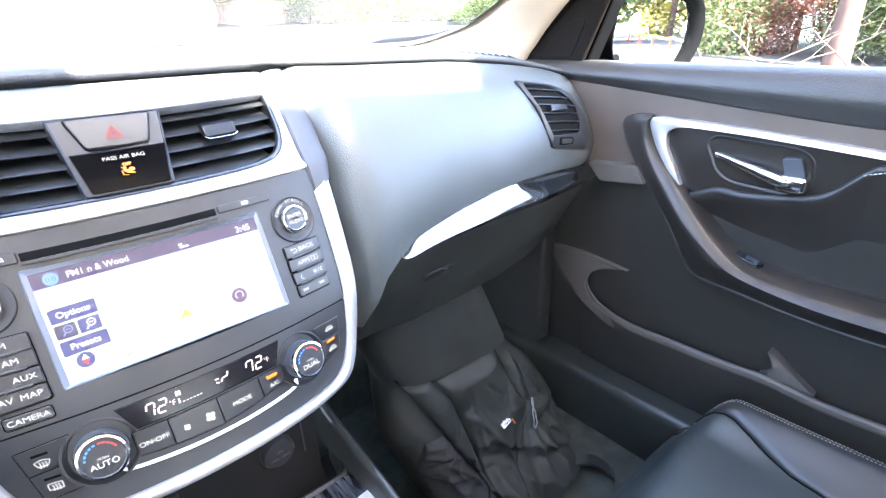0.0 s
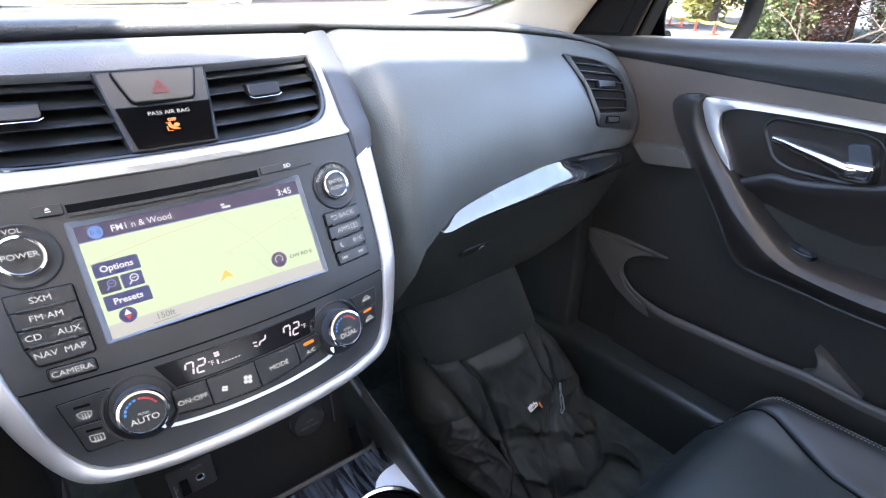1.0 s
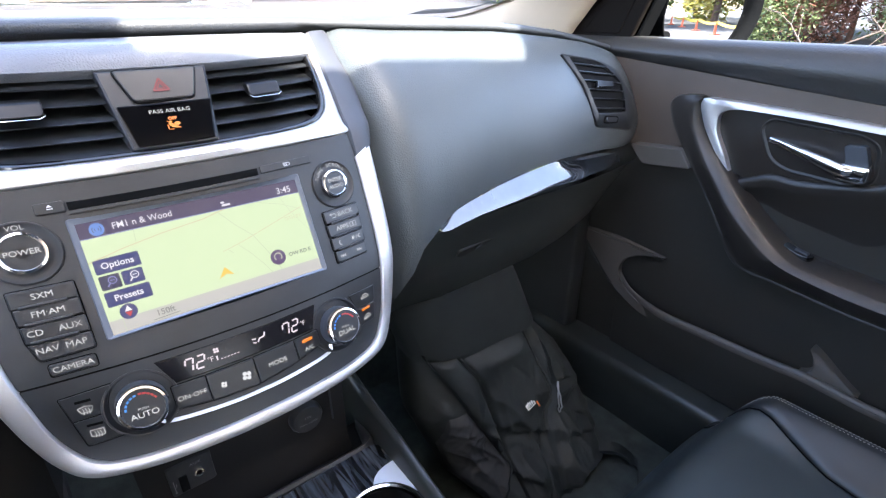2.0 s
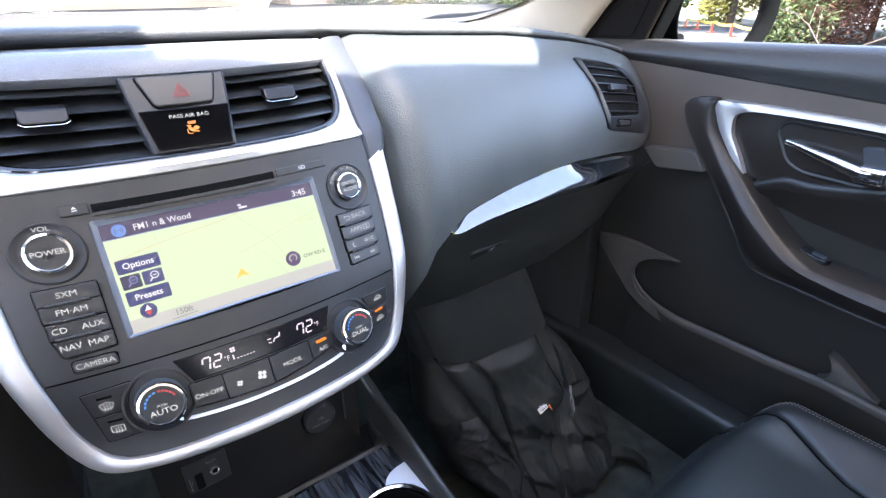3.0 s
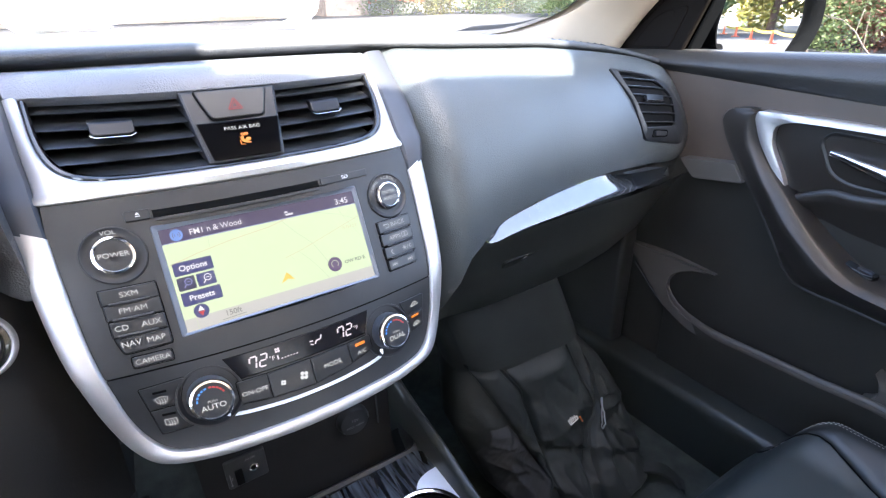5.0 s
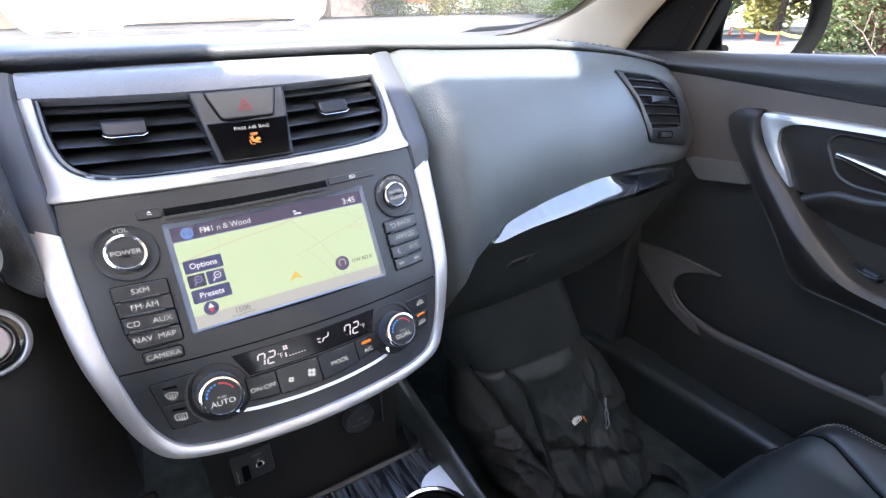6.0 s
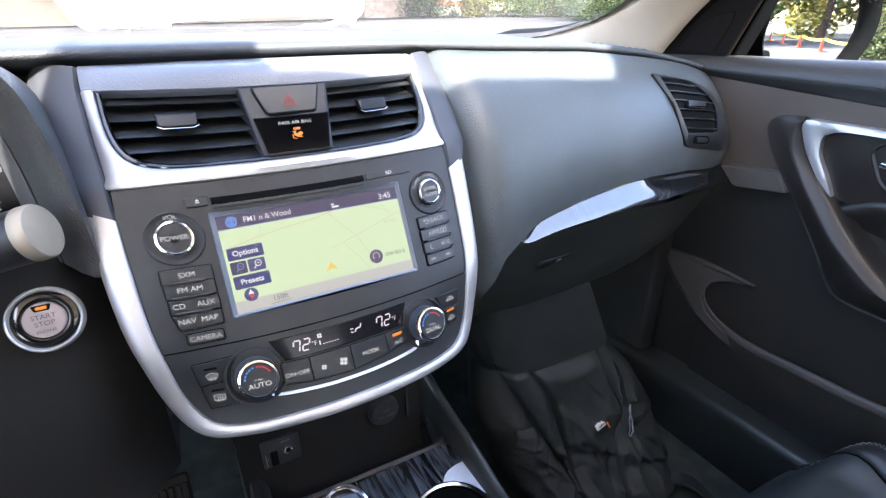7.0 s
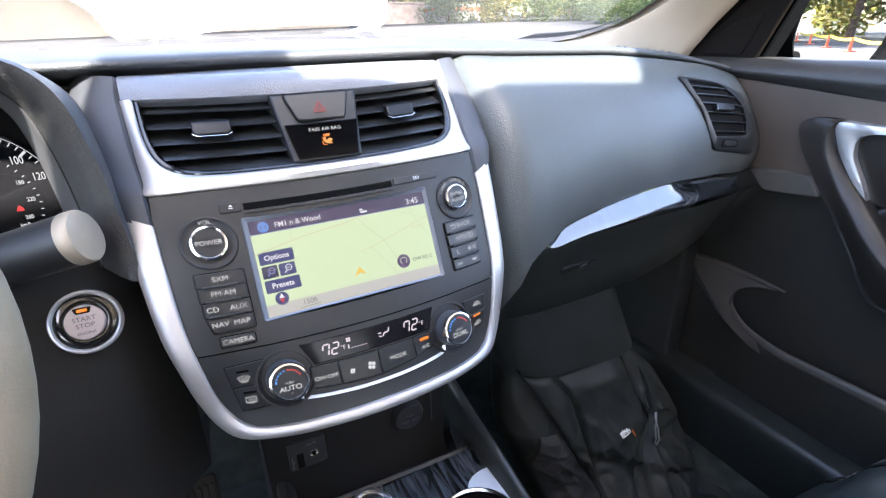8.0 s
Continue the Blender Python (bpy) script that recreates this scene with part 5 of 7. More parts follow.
# ---- centre console ----
def build_console():
    co = thing("center_console", (0.02, -0.1, -0.62), "black centre console with veneer top, tray and cup holder", "centre console")
    TOP = -0.33
    # side walls; the right one climbs forward to the stack
    line = catmull([(0.150, 0.24, -0.235), (0.150, 0.16, -0.250), (0.150, 0.10, -0.265), (0.150, 0.05, -0.279), (0.151, -0.01, -0.292), (0.152, -0.08, -0.312), (0.152, -0.15, -0.318), (0.150, -0.40, -0.318), (0.150, -0.75, -0.318)], 4)
    rows = [[Vector((q[0] - 0.0125, q[1], min(TOP - 0.002, q[2] - 0.01))), Vector((q[0] - 0.0115, q[1], q[2] - 0.009)), Vector((q[0] - 0.008, q[1], q[2] - 0.0015)), Vector((q[0] - 0.003, q[1], q[2])), Vector((q[0], q[1], q[2] - 0.003)), Vector((q[0] + 0.003, q[1], q[2] - 0.02)), Vector((q[0] + 0.010, q[1], q[2] - 0.12)), Vector((q[0] + 0.018, q[1], -0.64))] for q in line]
    part("right_side", sheet(rows), M_SILL, co, sharp=60)
    rows = [[Vector((-0.080, y, TOP - 0.002)), Vector((-0.084, y, TOP + 0.010)), Vector((-0.091, y, TOP + 0.018)), Vector((-0.098, y, TOP + 0.018)), Vector((-0.100, y, TOP + 0.012)), Vector((-0.104, y, TOP - 0.03)), Vector((-0.110, y, -0.45)), Vector((-0.116, y, -0.64))] for y in np.linspace(0.30, -0.75, 12)]
    part("left_side", sheet(rows), M_BLACK, co)
    # tray below the stack, with its rear wall
    part("tray_floor", block(-0.105, 0.150, 0.030, 0.110, -0.372, -0.362, 0.002), M_BLACK, co)
    rows = [[Vector((x, 0.082, z)) if k else Vector((x, 0.0815, z)) for x in np.linspace(-0.105, 0.122, 6)] for k, z in enumerate((-0.10, -0.24, -0.30, -0.345, -0.364))]
    rows[-1] = [v + Vector((0, -0.012, 0)) for v in rows[-1]]
    part("tray_wall", sheet(rows), M_LOWDASH, co)

    def Wl(u, v, d):
        return Vector((u, 0.082 - d, v))
    usb = part("usb_plate", slab(rounded(rect(-0.0805, -0.302, -0.037, -0.262), 0.003), 0.0, 0.003, Wl, 0.001), M_PANEL, co, "black plate with usb and audio sockets")
    part("usb_socket", slab(rounded(rect(-0.0715, -0.3000, -0.0635, -0.2780), 0.001), 0.002, 0.0042, Wl, 0.0006), M_DEEP, usb)
    bm = stroke([(-0.0768, -0.2960), (-0.0768, -0.2800)], 0.0008, 0.0034, Wl)
    stroke([(-0.0768, -0.2905), (-0.0748, -0.2880), (-0.0748, -0.2850)], 0.0007, 0.0034, Wl, bm)
    flat(arc(-0.0768, -0.2965, 0.0012, 0, 360, 10)[:-1], 0.0034, Wl, bm)
    part("usb_sign", bm, M_FAINT, usb, smooth=False)
    part("audio_socket", lathe([(0.0052, 0.003), (0.0050, 0.005), (0.0036, 0.0050), (0.0030, 0.0035)], lambda a, b, d: Wl(-0.0515 + a, -0.2828 + b, d), 24), M_CHROME, usb)
    part("audio_hole", lathe([(0.0030, 0.0045), (0.001, 0.0045)], lambda a, b, d: Wl(-0.0515 + a, -0.2828 + b, d), 16), M_DEEP, usb)
    letters("audio_text", "AUX", 0.0050, -0.0530, -0.2690, 0.0032, Wl, M_FAINT, usb)
    soc = part("power_socket", lathe([(0.0205, 0.0), (0.0205, 0.006), (0.0180, 0.010), (0.006, 0.011)], lambda a, b, d: Wl(0.070 + a, -0.280 + b, d), 36), M_BUTTON, co, "black capped power socket")
    letters("socket_text", "12V", 0.0054, 0.070, -0.2760, 0.0114, Wl, M_FAINT, soc)
    letters("socket_text", "MAX 120W", 0.0043, 0.070, -0.2845, 0.0114, Wl, M_FAINT, soc)
    part("wall_edge", block(0.103, 0.1045, 0.078, 0.081, -0.305, -0.225, 0.0004), M_BAR, co)
    # rim of the tray
    line = rounded([(-0.090, 0.100), (-0.090, 0.040), (0.138, 0.032), (0.150, 0.100)], [0, 0.012, 0.016, 0], 6)
    rows = []
    for q in line:
        cx, cy = q[0], q[1]
        inn = np.array([cx * 0.93 + 0.002, cy + (0.010 if cy < 0.06 else 0.0)])
        rows.append([Vector((inn[0], inn[1], -0.364)), Vector((inn[0], inn[1], TOP - 0.003)), Vector((inn[0] * 0.4 + cx * 0.6, inn[1] * 0.4 + cy * 0.6, TOP + 0.002)), Vector((cx, cy, TOP - 0.001))])
    part("tray_rim", sheet(rows), M_PANEL, co, sharp=60)
    # veneer top with the hole of the cup holder
    CU = [(0.090, -0.066, 0.0455), (0.090, -0.160, 0.0415)]
    bm = bmesh.new()
    n = 48
    for cx, cy, r in CU:
        ring_i = [bm.verts.new((cx + r * math.cos(2 * math.pi * k / n), cy + r * math.sin(2 * math.pi * k / n), TOP)) for k in range(n)]
        x0, x1 = 0.015, 0.142
        y0, y1 = (-0.1135, 0.033) if cy > -0.1 else (-0.26, -0.1135)
        ring_o = []
        for k in range(n):
            a = 2 * math.pi * k / n
            dx, dy = math.cos(a), math.sin(a)
            t = min(((x1 - cx) / dx) if dx > 1e-6 else ((x0 - cx) / dx) if dx < -1e-6 else 9, ((y1 - cy) / dy) if dy > 1e-6 else ((y0 - cy) / dy) if dy < -1e-6 else 9)
            ring_o.append(bm.verts.new((cx + t * dx, cy + t * dy, TOP)))
        for k in range(n):
            j = (k + 1) % n
            bm.faces.new((ring_i[k], ring_i[j], ring_o[j], ring_o[k]))
    part("veneer_top", bm, M_WOOD2, co, "gloss dark streaked veneer top", smooth=False)
    part("shift_plate", block(-0.085, 0.016, -0.30, 0.038, TOP - 0.012, TOP - 0.001, 0.002), M_WOOD2, co)
    part("console_floor", block(-0.10, 0.15, -0.75, -0.262, TOP - 0.02, TOP + 0.002, 0.003), M_BLACK, co)
    for cx, cy, r in CU:
        f_ = lambda a, b, d, cx=cx, cy=cy: Vector((cx + a, cy + b, TOP + d))
        cup = part("cup_holder", lathe([(r + 0.001, -0.001), (r - 0.004, -0.003), (r - 0.006, -0.07), (r - 0.012, -0.075)], f_, 40), M_DEEP, co, "round black cup holder")
        part("chrome_ring", lathe([(r + 0.0025, 0.000), (r + 0.0015, 0.0025), (r - 0.0005, 0.003), (r - 0.003, 0.0018), (r - 0.0038, -0.002)], f_, 48, cap_end=False), M_CHROME, cup)
    # scrap of pale card lying beside the cup holder
    card = [(0.140 - 0.0015, -0.004), (0.126, -0.0045), (0.116, -0.0070), (0.108, -0.0120), (0.1025, -0.0190)] + [(0.090 + 0.0490 * math.cos(radians(a)), -0.066 + 0.0490 * math.sin(radians(a))) for a in (72, 60, 48, 36, 24, 14)] + [(0.1385, -0.056)]
    tagged(part("card_scrap", slab(card, 0.0, 0.0006, lambda a, b, d: Vector((a, b, TOP + 0.0004 + d)), 0.0001), M_CARD, None), "torn pale blue-white card lying on the console", "card")
    # selector
    sh = thing("gear_selector", (-0.036, -0.12, -0.33), "gear selector knob with a chrome rim and gloss top", "gear selector")
    k_ = lambda a, b, d: Vector((-0.036 + a * 0.80, -0.108 + b * 1.0 - 0.15 * d, -0.205 + 0.9 * d + 0.30 * b))
    part("stem", tube([(-0.036, -0.085, -0.335), (-0.036, -0.095, -0.26), (-0.036, -0.101, -0.215)], [0.022, 0.014, 0.014], 16), M_BLACK, sh)
    part("knob", lathe([(0.016, -0.030), (0.024, -0.018), (0.0275, 0.0), (0.0270, 0.012), (0.0245, 0.018)], k_, 40, cap_end=False), M_BLACK, sh)
    part("chrome_rim", lathe([(0.0272, 0.010), (0.0278, 0.014), (0.0262, 0.0185), (0.0235, 0.0195), (0.0222, 0.0180)], k_, 44, cap_end=False), M_CHROME, sh, "chrome rim")
    part("gloss_cap", lathe([(0.0226, 0.0178), (0.0200, 0.0215), (0.012, 0.0240), (0.004, 0.0245)], k_, 40), M_GLOSS, sh, "gloss black cap")


build_dash()
build_driver_side()
build_console()


# ---- passenger door ----
def DR(y, z, x):
    return Vector((x, y, z))


def build_door():
    do = thing("passenger_door", (0.78, -0.3, -0.55), "closed black and taupe passenger door with silver trim", "car door")
    at = lambda a, b, d: Vector((d, a, b))
    # top roll along the window
    ys = np.linspace(0.33, -1.0, 26)
    rows = []
    for y in ys:
        low = ip(-y, [(-0.33, 0.100), (-0.187, 0.087), (0.238, 0.050), (1.0, 0.02)])
        rows.append([DR(y, 0.110, 0.800), DR(y, 0.1165, 0.790), DR(y, 0.1175, 0.775), DR(y, 0.1155, 0.758), DR(y, 0.108, 0.744), DR(y, 0.62 * 0.108 + 0.38 * low, 0.7352), DR(y, 0.50 * 0.108 + 0.50 * low, 0.7345), DR(y, 0.35 * 0.108 + 0.65 * low, 0.7366), DR(y, low + 0.004, 0.7432), DR(y, low, 0.7462), DR(y, low - 0.003, 0.754)])
    part("top_roll", sheet(rows), M_DOORTOP, do, "dark vinyl roll under the window", sharp=60)
    # main skin
    ys = list(np.linspace(0.34, -1.0, 40))
    zs = [0.10, 0.06, 0.02, -0.03, -0.08, -0.14, -0.20, -0.26, -0.33, -0.40, -0.46, -0.50, -0.53]

    def skin(y, z):
        return 0.750 + 0.010 * smooth01((-z - 0.05) / 0.2)
    rows = [[DR(y, z, skin(y, z)) for z in zs] for y in ys]
    part("inner_panel", sheet(rows), M_DOOR, do, "black grained door panel")
    rows = [[DR(y, z, 0.7485 - 0.003 * math.sin(math.pi * k / 5)) for k, z in enumerate(np.linspace(-0.060, ip(-y, [(-0.34, 0.099), (-0.187, 0.086), (0.238, 0.049), (1.0, 0.019)]), 6))] for y in np.linspace(0.34, -0.9, 30)]
    part("taupe_insert", sheet(rows), M_BROWN, do, "taupe upper insert")
    # armrest frame sweeping down and back: outer edge, crest and inner edge
    out = [(-0.004, 0.0385), (0.016, 0.0385), (0.037, 0.034), (0.047, 0.022), (0.043, 0.004), (0.029, -0.022), (-0.004, -0.066), (-0.037, -0.106), (-0.072, -0.155), (-0.096, -0.193), (-0.122, -0.214), (-0.180, -0.219), (-0.312, -0.229), (-0.50, -0.222), (-0.75, -0.205)]
    top = [(-0.006, 0.0365), (0.004, 0.034), (0.015, 0.029), (0.019, 0.019), (0.016, 0.003), (0.003, -0.021), (-0.028, -0.058), (-0.062, -0.090), (-0.094, -0.118), (-0.128, -0.141), (-0.168, -0.166), (-0.215, -0.179), (-0.312, -0.188), (-0.50, -0.182), (-0.75, -0.165)]
    inn = [(-0.0085, 0.0345), (-0.0105, 0.030), (-0.0125, 0.022), (-0.014, 0.012), (-0.016, 0.000), (-0.022, -0.014), (-0.044, -0.042), (-0.076, -0.072), (-0.105, -0.100), (-0.145, -0.135), (-0.185, -0.162), (-0.221, -0.171), (-0.315, -0.176), (-0.50, -0.170), (-0.75, -0.155)]
    rows = []
    for q in catmull([np.array([*a, *m, *b]) for a, m, b in zip(out, top, inn)], 5):
        o, m, i = q[:2], q[2:4], q[4:]
        k = smooth01((-m[1]) / 0.18)
        m = m + (i - m) * 0.50 * (1 - k)
        x1 = 0.724 - 0.037 * k
        rows.append([DR(*o, 0.757), DR(*o, 0.737 - 0.008 * k), DR(*(o * 0.95 + m * 0.05), 0.733 - 0.009 * k), DR(*(o * 0.88 + m * 0.12), 0.733 - 0.008 * k), DR(*(o * 0.55 + m * 0.45), x1 + 0.006 + 0.011 * k), DR(*(o * 0.20 + m * 0.80), x1 + 0.0018 + 0.005 * k), DR(*m, x1), DR(*(m * 0.85 + i * 0.15), x1 + 0.0010), DR(*(m * 0.12 + i * 0.88), x1 + 0.0085), DR(*i, x1 + 0.013), DR(*i, 0.757)])
    arm = part("armrest_frame", sheet(rows), M_ARM, do, "dark grey armrest frame", sharp=60)
    # shelf of the armrest with the window switch
    rows = []
    for y in np.linspace(-0.165, -0.75, 22):
        z = ip(-y, [(0.125, -0.128), (0.150, -0.148), (0.19, -0.168), (0.25, -0.1745), (0.30, -0.178), (0.75, -0.16)])
        rows.append([DR(y, z - 0.001, 0.696), DR(y, z + 0.0005, 0.704), DR(y, z - 0.003, 0.708), DR(y, z - 0.004, 0.722), DR(y, z - 0.003, 0.738), DR(y, z + 0.000, 0.748), DR(y, z + 0.004, 0.7560)])
    part("armrest_top", sheet(rows), M_PAD, arm, sharp=60)
    flat_on = lambda a, b, d: Vector((b, a, d - 0.155 + 0.33 * max(-0.195, a) + 0.0545))
    part("switch_plate", slab(rounded([(-0.150, 0.730), (-0.150, 0.744), (-0.190, 0.746), (-0.210, 0.742), (-0.206, 0.728), (-0.180, 0.726)], 0.004), -0.004, 0.0030, flat_on, 0.001), M_GLOSS, arm, "gloss black window switch plate")
    part("window_switch", slab(rounded(rect(-0.203, 0.731, -0.185, 0.740), 0.002), 0.002, 0.0065, flat_on, 0.0015), M_BAR, arm)
    # soft pad between the handle insert and the shelf
    edge = [(-0.070, -0.090), (-0.082, -0.077), (-0.105, -0.066), (-0.126, -0.058), (-0.155, -0.0595), (-0.185, -0.056), (-0.212, -0.051), (-0.244, -0.044), (-0.264, -0.033), (-0.282, -0.012), (-0.296, 0.002), (-0.312, 0.009), (-0.40, 0.004), (-0.75, -0.022)]
    rows = []
    for q in catmull(edge, 4):
        y, z = q[0], q[1]
        zb = ip(-y, [(0.07, -0.125), (0.15, -0.150), (0.25, -0.175), (0.75, -0.16)])
        rows.append([DR(y, z + 0.001, 0.7475), DR(y, z, 0.7400), DR(y, z - 0.004, 0.7355), DR(y, z - 0.010, 0.7345), DR(y, z - 0.022, 0.738), DR(y, z * 0.55 + zb * 0.45, 0.749), DR(y, z * 0.2 + zb * 0.8, 0.756), DR(y, zb - 0.01, 0.757)])
    pad = part("soft_pad", sheet(rows), M_PAD, do, "black padded panel below the handle", sharp=70)
    for k in range(18):
        y = -0.290 - 0.0045 * k
        z = ip(-y, [(0.280, -0.013), (0.295, -0.004), (0.312, 0.001), (0.40, -0.006)])
        z2 = ip(-(y - 0.003), [(0.280, -0.013), (0.295, -0.004), (0.312, 0.001), (0.40, -0.006)])
        part("stitch", tube([DR(y, z - 0.002, 0.7340), DR(y - 0.003, z2 - 0.002, 0.7340)], 0.0006, 4), M_THREAD, pad)
    # silver blade
    so = [(-0.056, -0.074), (-0.037, -0.049), (-0.013, -0.012), (-0.002, 0.012), (0.0045, 0.033), (-0.0005, 0.0425), (-0.030, 0.0425), (-0.066, 0.0420), (-0.141, 0.0385), (-0.194, 0.0350), (-0.247, 0.0312), (-0.50, 0.012), (-0.8, -0.012)]
    si = [(-0.060, -0.0720), (-0.0485, -0.0465), (-0.030, -0.012), (-0.026, 0.006), (-0.026, 0.016), (-0.030, 0.0235), (-0.044, 0.0295), (-0.070, 0.0315), (-0.144, 0.0295), (-0.197, 0.0260), (-0.249, 0.0222), (-0.50, 0.004), (-0.8, -0.02)]
    shift = lambda p: (p[0] - 0.0095, (p[1] + 0.017) * 0.895 - 0.017)
    so, si = [shift(p) for p in so], [shift(p) for p in si]
    rows = []
    for q in catmull([np.array([*a, *b]) for a, b in zip(so, si)], 5):
        o, i = q[:2], q[2:]
        k = smooth01((-o[0] - 0.030) / 0.06) if o[1] > 0.012 else 0.0      # the bar leans in, the leg lies flat
        rows.append([DR(*o, 0.748), DR(*o, 0.7285 + 0.0045 * k), DR(*(o * 0.95 + i * 0.05), 0.7276 + 0.0042 * k), DR(*(o * 0.5 + i * 0.5), 0.7274 + 0.0017 * k), DR(*(o * 0.06 + i * 0.94), 0.7276 - 0.0010 * k), DR(*i, 0.7285 - 0.0010 * k), DR(*i, 0.748)])
    part("silver_blade", sheet(rows), M_SATIN, do, "satin silver trim blade", sharp=50)
    # dark insert behind the handle
    poly = rounded([(-0.068, -0.070), (-0.030, 0.004), (-0.034, 0.024), (-0.070, 0.0305), (-0.250, 0.0212), (-0.55, -0.002), (-0.55, -0.04), (-0.320, -0.010), (-0.245, -0.062), (-0.215, -0.072), (-0.164, -0.078), (-0.112, -0.078)], [0.004, 0.01, 0.012, 0.01, 0, 0, 0, 0.02, 0.02, 0.02, 0.02, 0.02], 4)
    part("handle_insert", slab(poly, 0.750, 0.7395, at, 0.002), M_INSERT, do, "dark brown insert around the handle")
    # recess with the chrome handle
    rec = rounded([(-0.097, 0.004), (-0.106, 0.0155), (-0.214, 0.0105), (-0.232, 0.001), (-0.239, -0.040), (-0.226, -0.051), (-0.140, -0.0465), (-0.118, -0.036)], [0.010, 0.010, 0.014, 0.012, 0.012, 0.014, 0.014, 0.012], 6)
    bm = bmesh.new()
    rings = [(inset(rec, -0.0045), 0.7388), (inset(rec, -0.003), 0.7381), (rec, 0.7392), (inset(rec, 0.006), 0.752), (inset(rec, 0.010), 0.7545)]
    vs = [[bm.verts.new(DR(*p, d)) for p in r] for r, d in rings]
    for a, b in zip(vs, vs[1:]):
        for k in range(len(rec)):
            j = (k + 1) % len(rec)
            bm.faces.new((a[k], a[j], b[j], b[k]))
    bm.faces.new(vs[-1])
    part("handle_cup", bm, M_PAD, do, "dark recessed handle cup")
    line = [(-0.111, -0.011, 0.741), (-0.128, -0.013, 0.735), (-0.150, -0.0175, 0.729), (-0.174, -0.0225, 0.7245), (-0.196, -0.0285, 0.7235), (-0.210, -0.0320, 0.7245), (-0.222, -0.0310, 0.729)]
    lv = part("door_handle", tube([DR(a, b, d) for a, b, d in catmull(line, 4)], [0.0046 + 0.0034 * smooth01(k / 18) for k in range(25)], 16, squash=1.25), M_CHROME, do, "chrome door handle")
    part("lock_lever", slab(rounded([(-0.199, 0.000), (-0.222, 0.003), (-0.233, -0.023), (-0.208, -0.026)], 0.004), 0.745, 0.728, at, 0.0014), M_BAR, do)
    part("handle_pivot", block(0.718, 0.736, -0.236, -0.200, -0.044, -0.021, 0.006, 4), M_CHROME, lv)
    # map pocket: ledge fin, rim and rear fin
    fin = [(0.201, -0.254), (0.111, -0.249), (0.006, -0.258), (0.055, -0.268), (0.085, -0.287), (0.093, -0.313), (0.074, -0.344), (0.030, -0.362), (-0.010, -0.366), (-0.012, -0.384), (0.031, -0.382), (0.088, -0.357), (0.151, -0.303)]
    part("pocket_fin", slab(rounded(fin, [0.004, 0.02, 0.002, 0.02, 0.015, 0.015, 0.015, 0.01, 0, 0, 0.02, 0.02, 0.02], 3), 0.760, 0.7515, lambda a, b, d: Vector((d + 0.13 * (b + 0.25), a, b)), 0.0016), M_FIN, do, "raised grey fin at the front of the map pocket")
    rim = [(0.088, -0.300), (0.083, -0.322), (0.062, -0.343), (0.033, -0.354), (-0.013, -0.360), (-0.066, -0.359), (-0.111, -0.3575), (-0.185, -0.3555), (-0.250, -0.3510), (-0.290, -0.3530), (-0.349, -0.3550), (-0.50, -0.345)]
    prof = ((0.7410, -0.0400), (0.7395, -0.0060), (0.7380, 0.0025), (0.7352, 0.0055), (0.7318, 0.0058), (0.7285, 0.0030), (0.7268, -0.0030), (0.7272, -0.0080))
    grow = lambda y: 0.36 + 0.64 * smooth01((0.082 - y) / 0.13)
    # pale fin plastic on this lip only, painting the highlight along the rim
    part("pocket_rim", sheet([[DR(q[0], q[1] + dz * (0.5 + 0.5 * grow(q[0])), 0.752 - (0.752 - x) * grow(q[0])) for x, dz in prof] for q in catmull(rim, 5)]), M_FIN, do, "rounded rim of the map pocket", sharp=70)
    rows = [[DR(q[0], q[1] + dz, 0.753 - (0.753 - x) * grow(q[0])) for x, dz in ((0.7275, 0.0), (0.728, -0.05), (0.738, -0.11))] + [DR(q[0], -0.50, 0.753)] for q in catmull(rim, 3)]
    part("pocket_wall", sheet(rows), M_DOOR, do)
    edge_f = catmull([(-0.2400, -0.356), (-0.2520, -0.348), (-0.2565, -0.337), (-0.2535, -0.321), (-0.2462, -0.3060)], 5)
    edge_r = catmull([(-0.3180, -0.3540), (-0.3000, -0.3425), (-0.2840, -0.3310), (-0.2630, -0.3150), (-0.2468, -0.3050)], 5)
    rows = [[DR(f[0], f[1], 0.760), DR(f[0], f[1], 0.7395), DR(0.85 * f[0] + 0.15 * r[0], 0.85 * f[1] + 0.15 * r[1], 0.7372), DR(0.15 * f[0] + 0.85 * r[0], 0.15 * f[1] + 0.85 * r[1], 0.7415), DR(r[0], r[1], 0.7440), DR(r[0], r[1], 0.760)] for f, r in zip(edge_f, edge_r)]
    part("rear_fin", sheet(rows), M_FIN, do, sharp=50)
    part("seam_line", tube([DR(0.176, -0.300, 0.757), DR(0.115, -0.356, 0.757), DR(0.070, -0.386, 0.757)], 0.0012, 6), M_DOORTOP, do)
    # sail panel and window channel
    part("sail_panel", slab(rounded([(0.300, 0.108), (0.158, 0.110), (0.118, 0.205), (0.070, 0.320), (0.205, 0.215), (0.262, 0.165)], [0.006, 0.004, 0, 0, 0.02, 0.02], 3), 0.785, 0.762, at, 0.004), M_SAIL, do, "black triangular sail panel")
    part("sail_inset", slab(rounded([(0.258, 0.120), (0.180, 0.120), (0.150, 0.190), (0.215, 0.172)], [0.01, 0.006, 0.02, 0.02], 4), 0.7625, 0.7595, at, 0.0015), M_SAIL, do)
    part("tweeter_grille", slab(rounded(rect(0.178, 0.168, 0.198, 0.178), 0.004), 0.7602, 0.7590, at, 0.0003), M_SAIL, do)
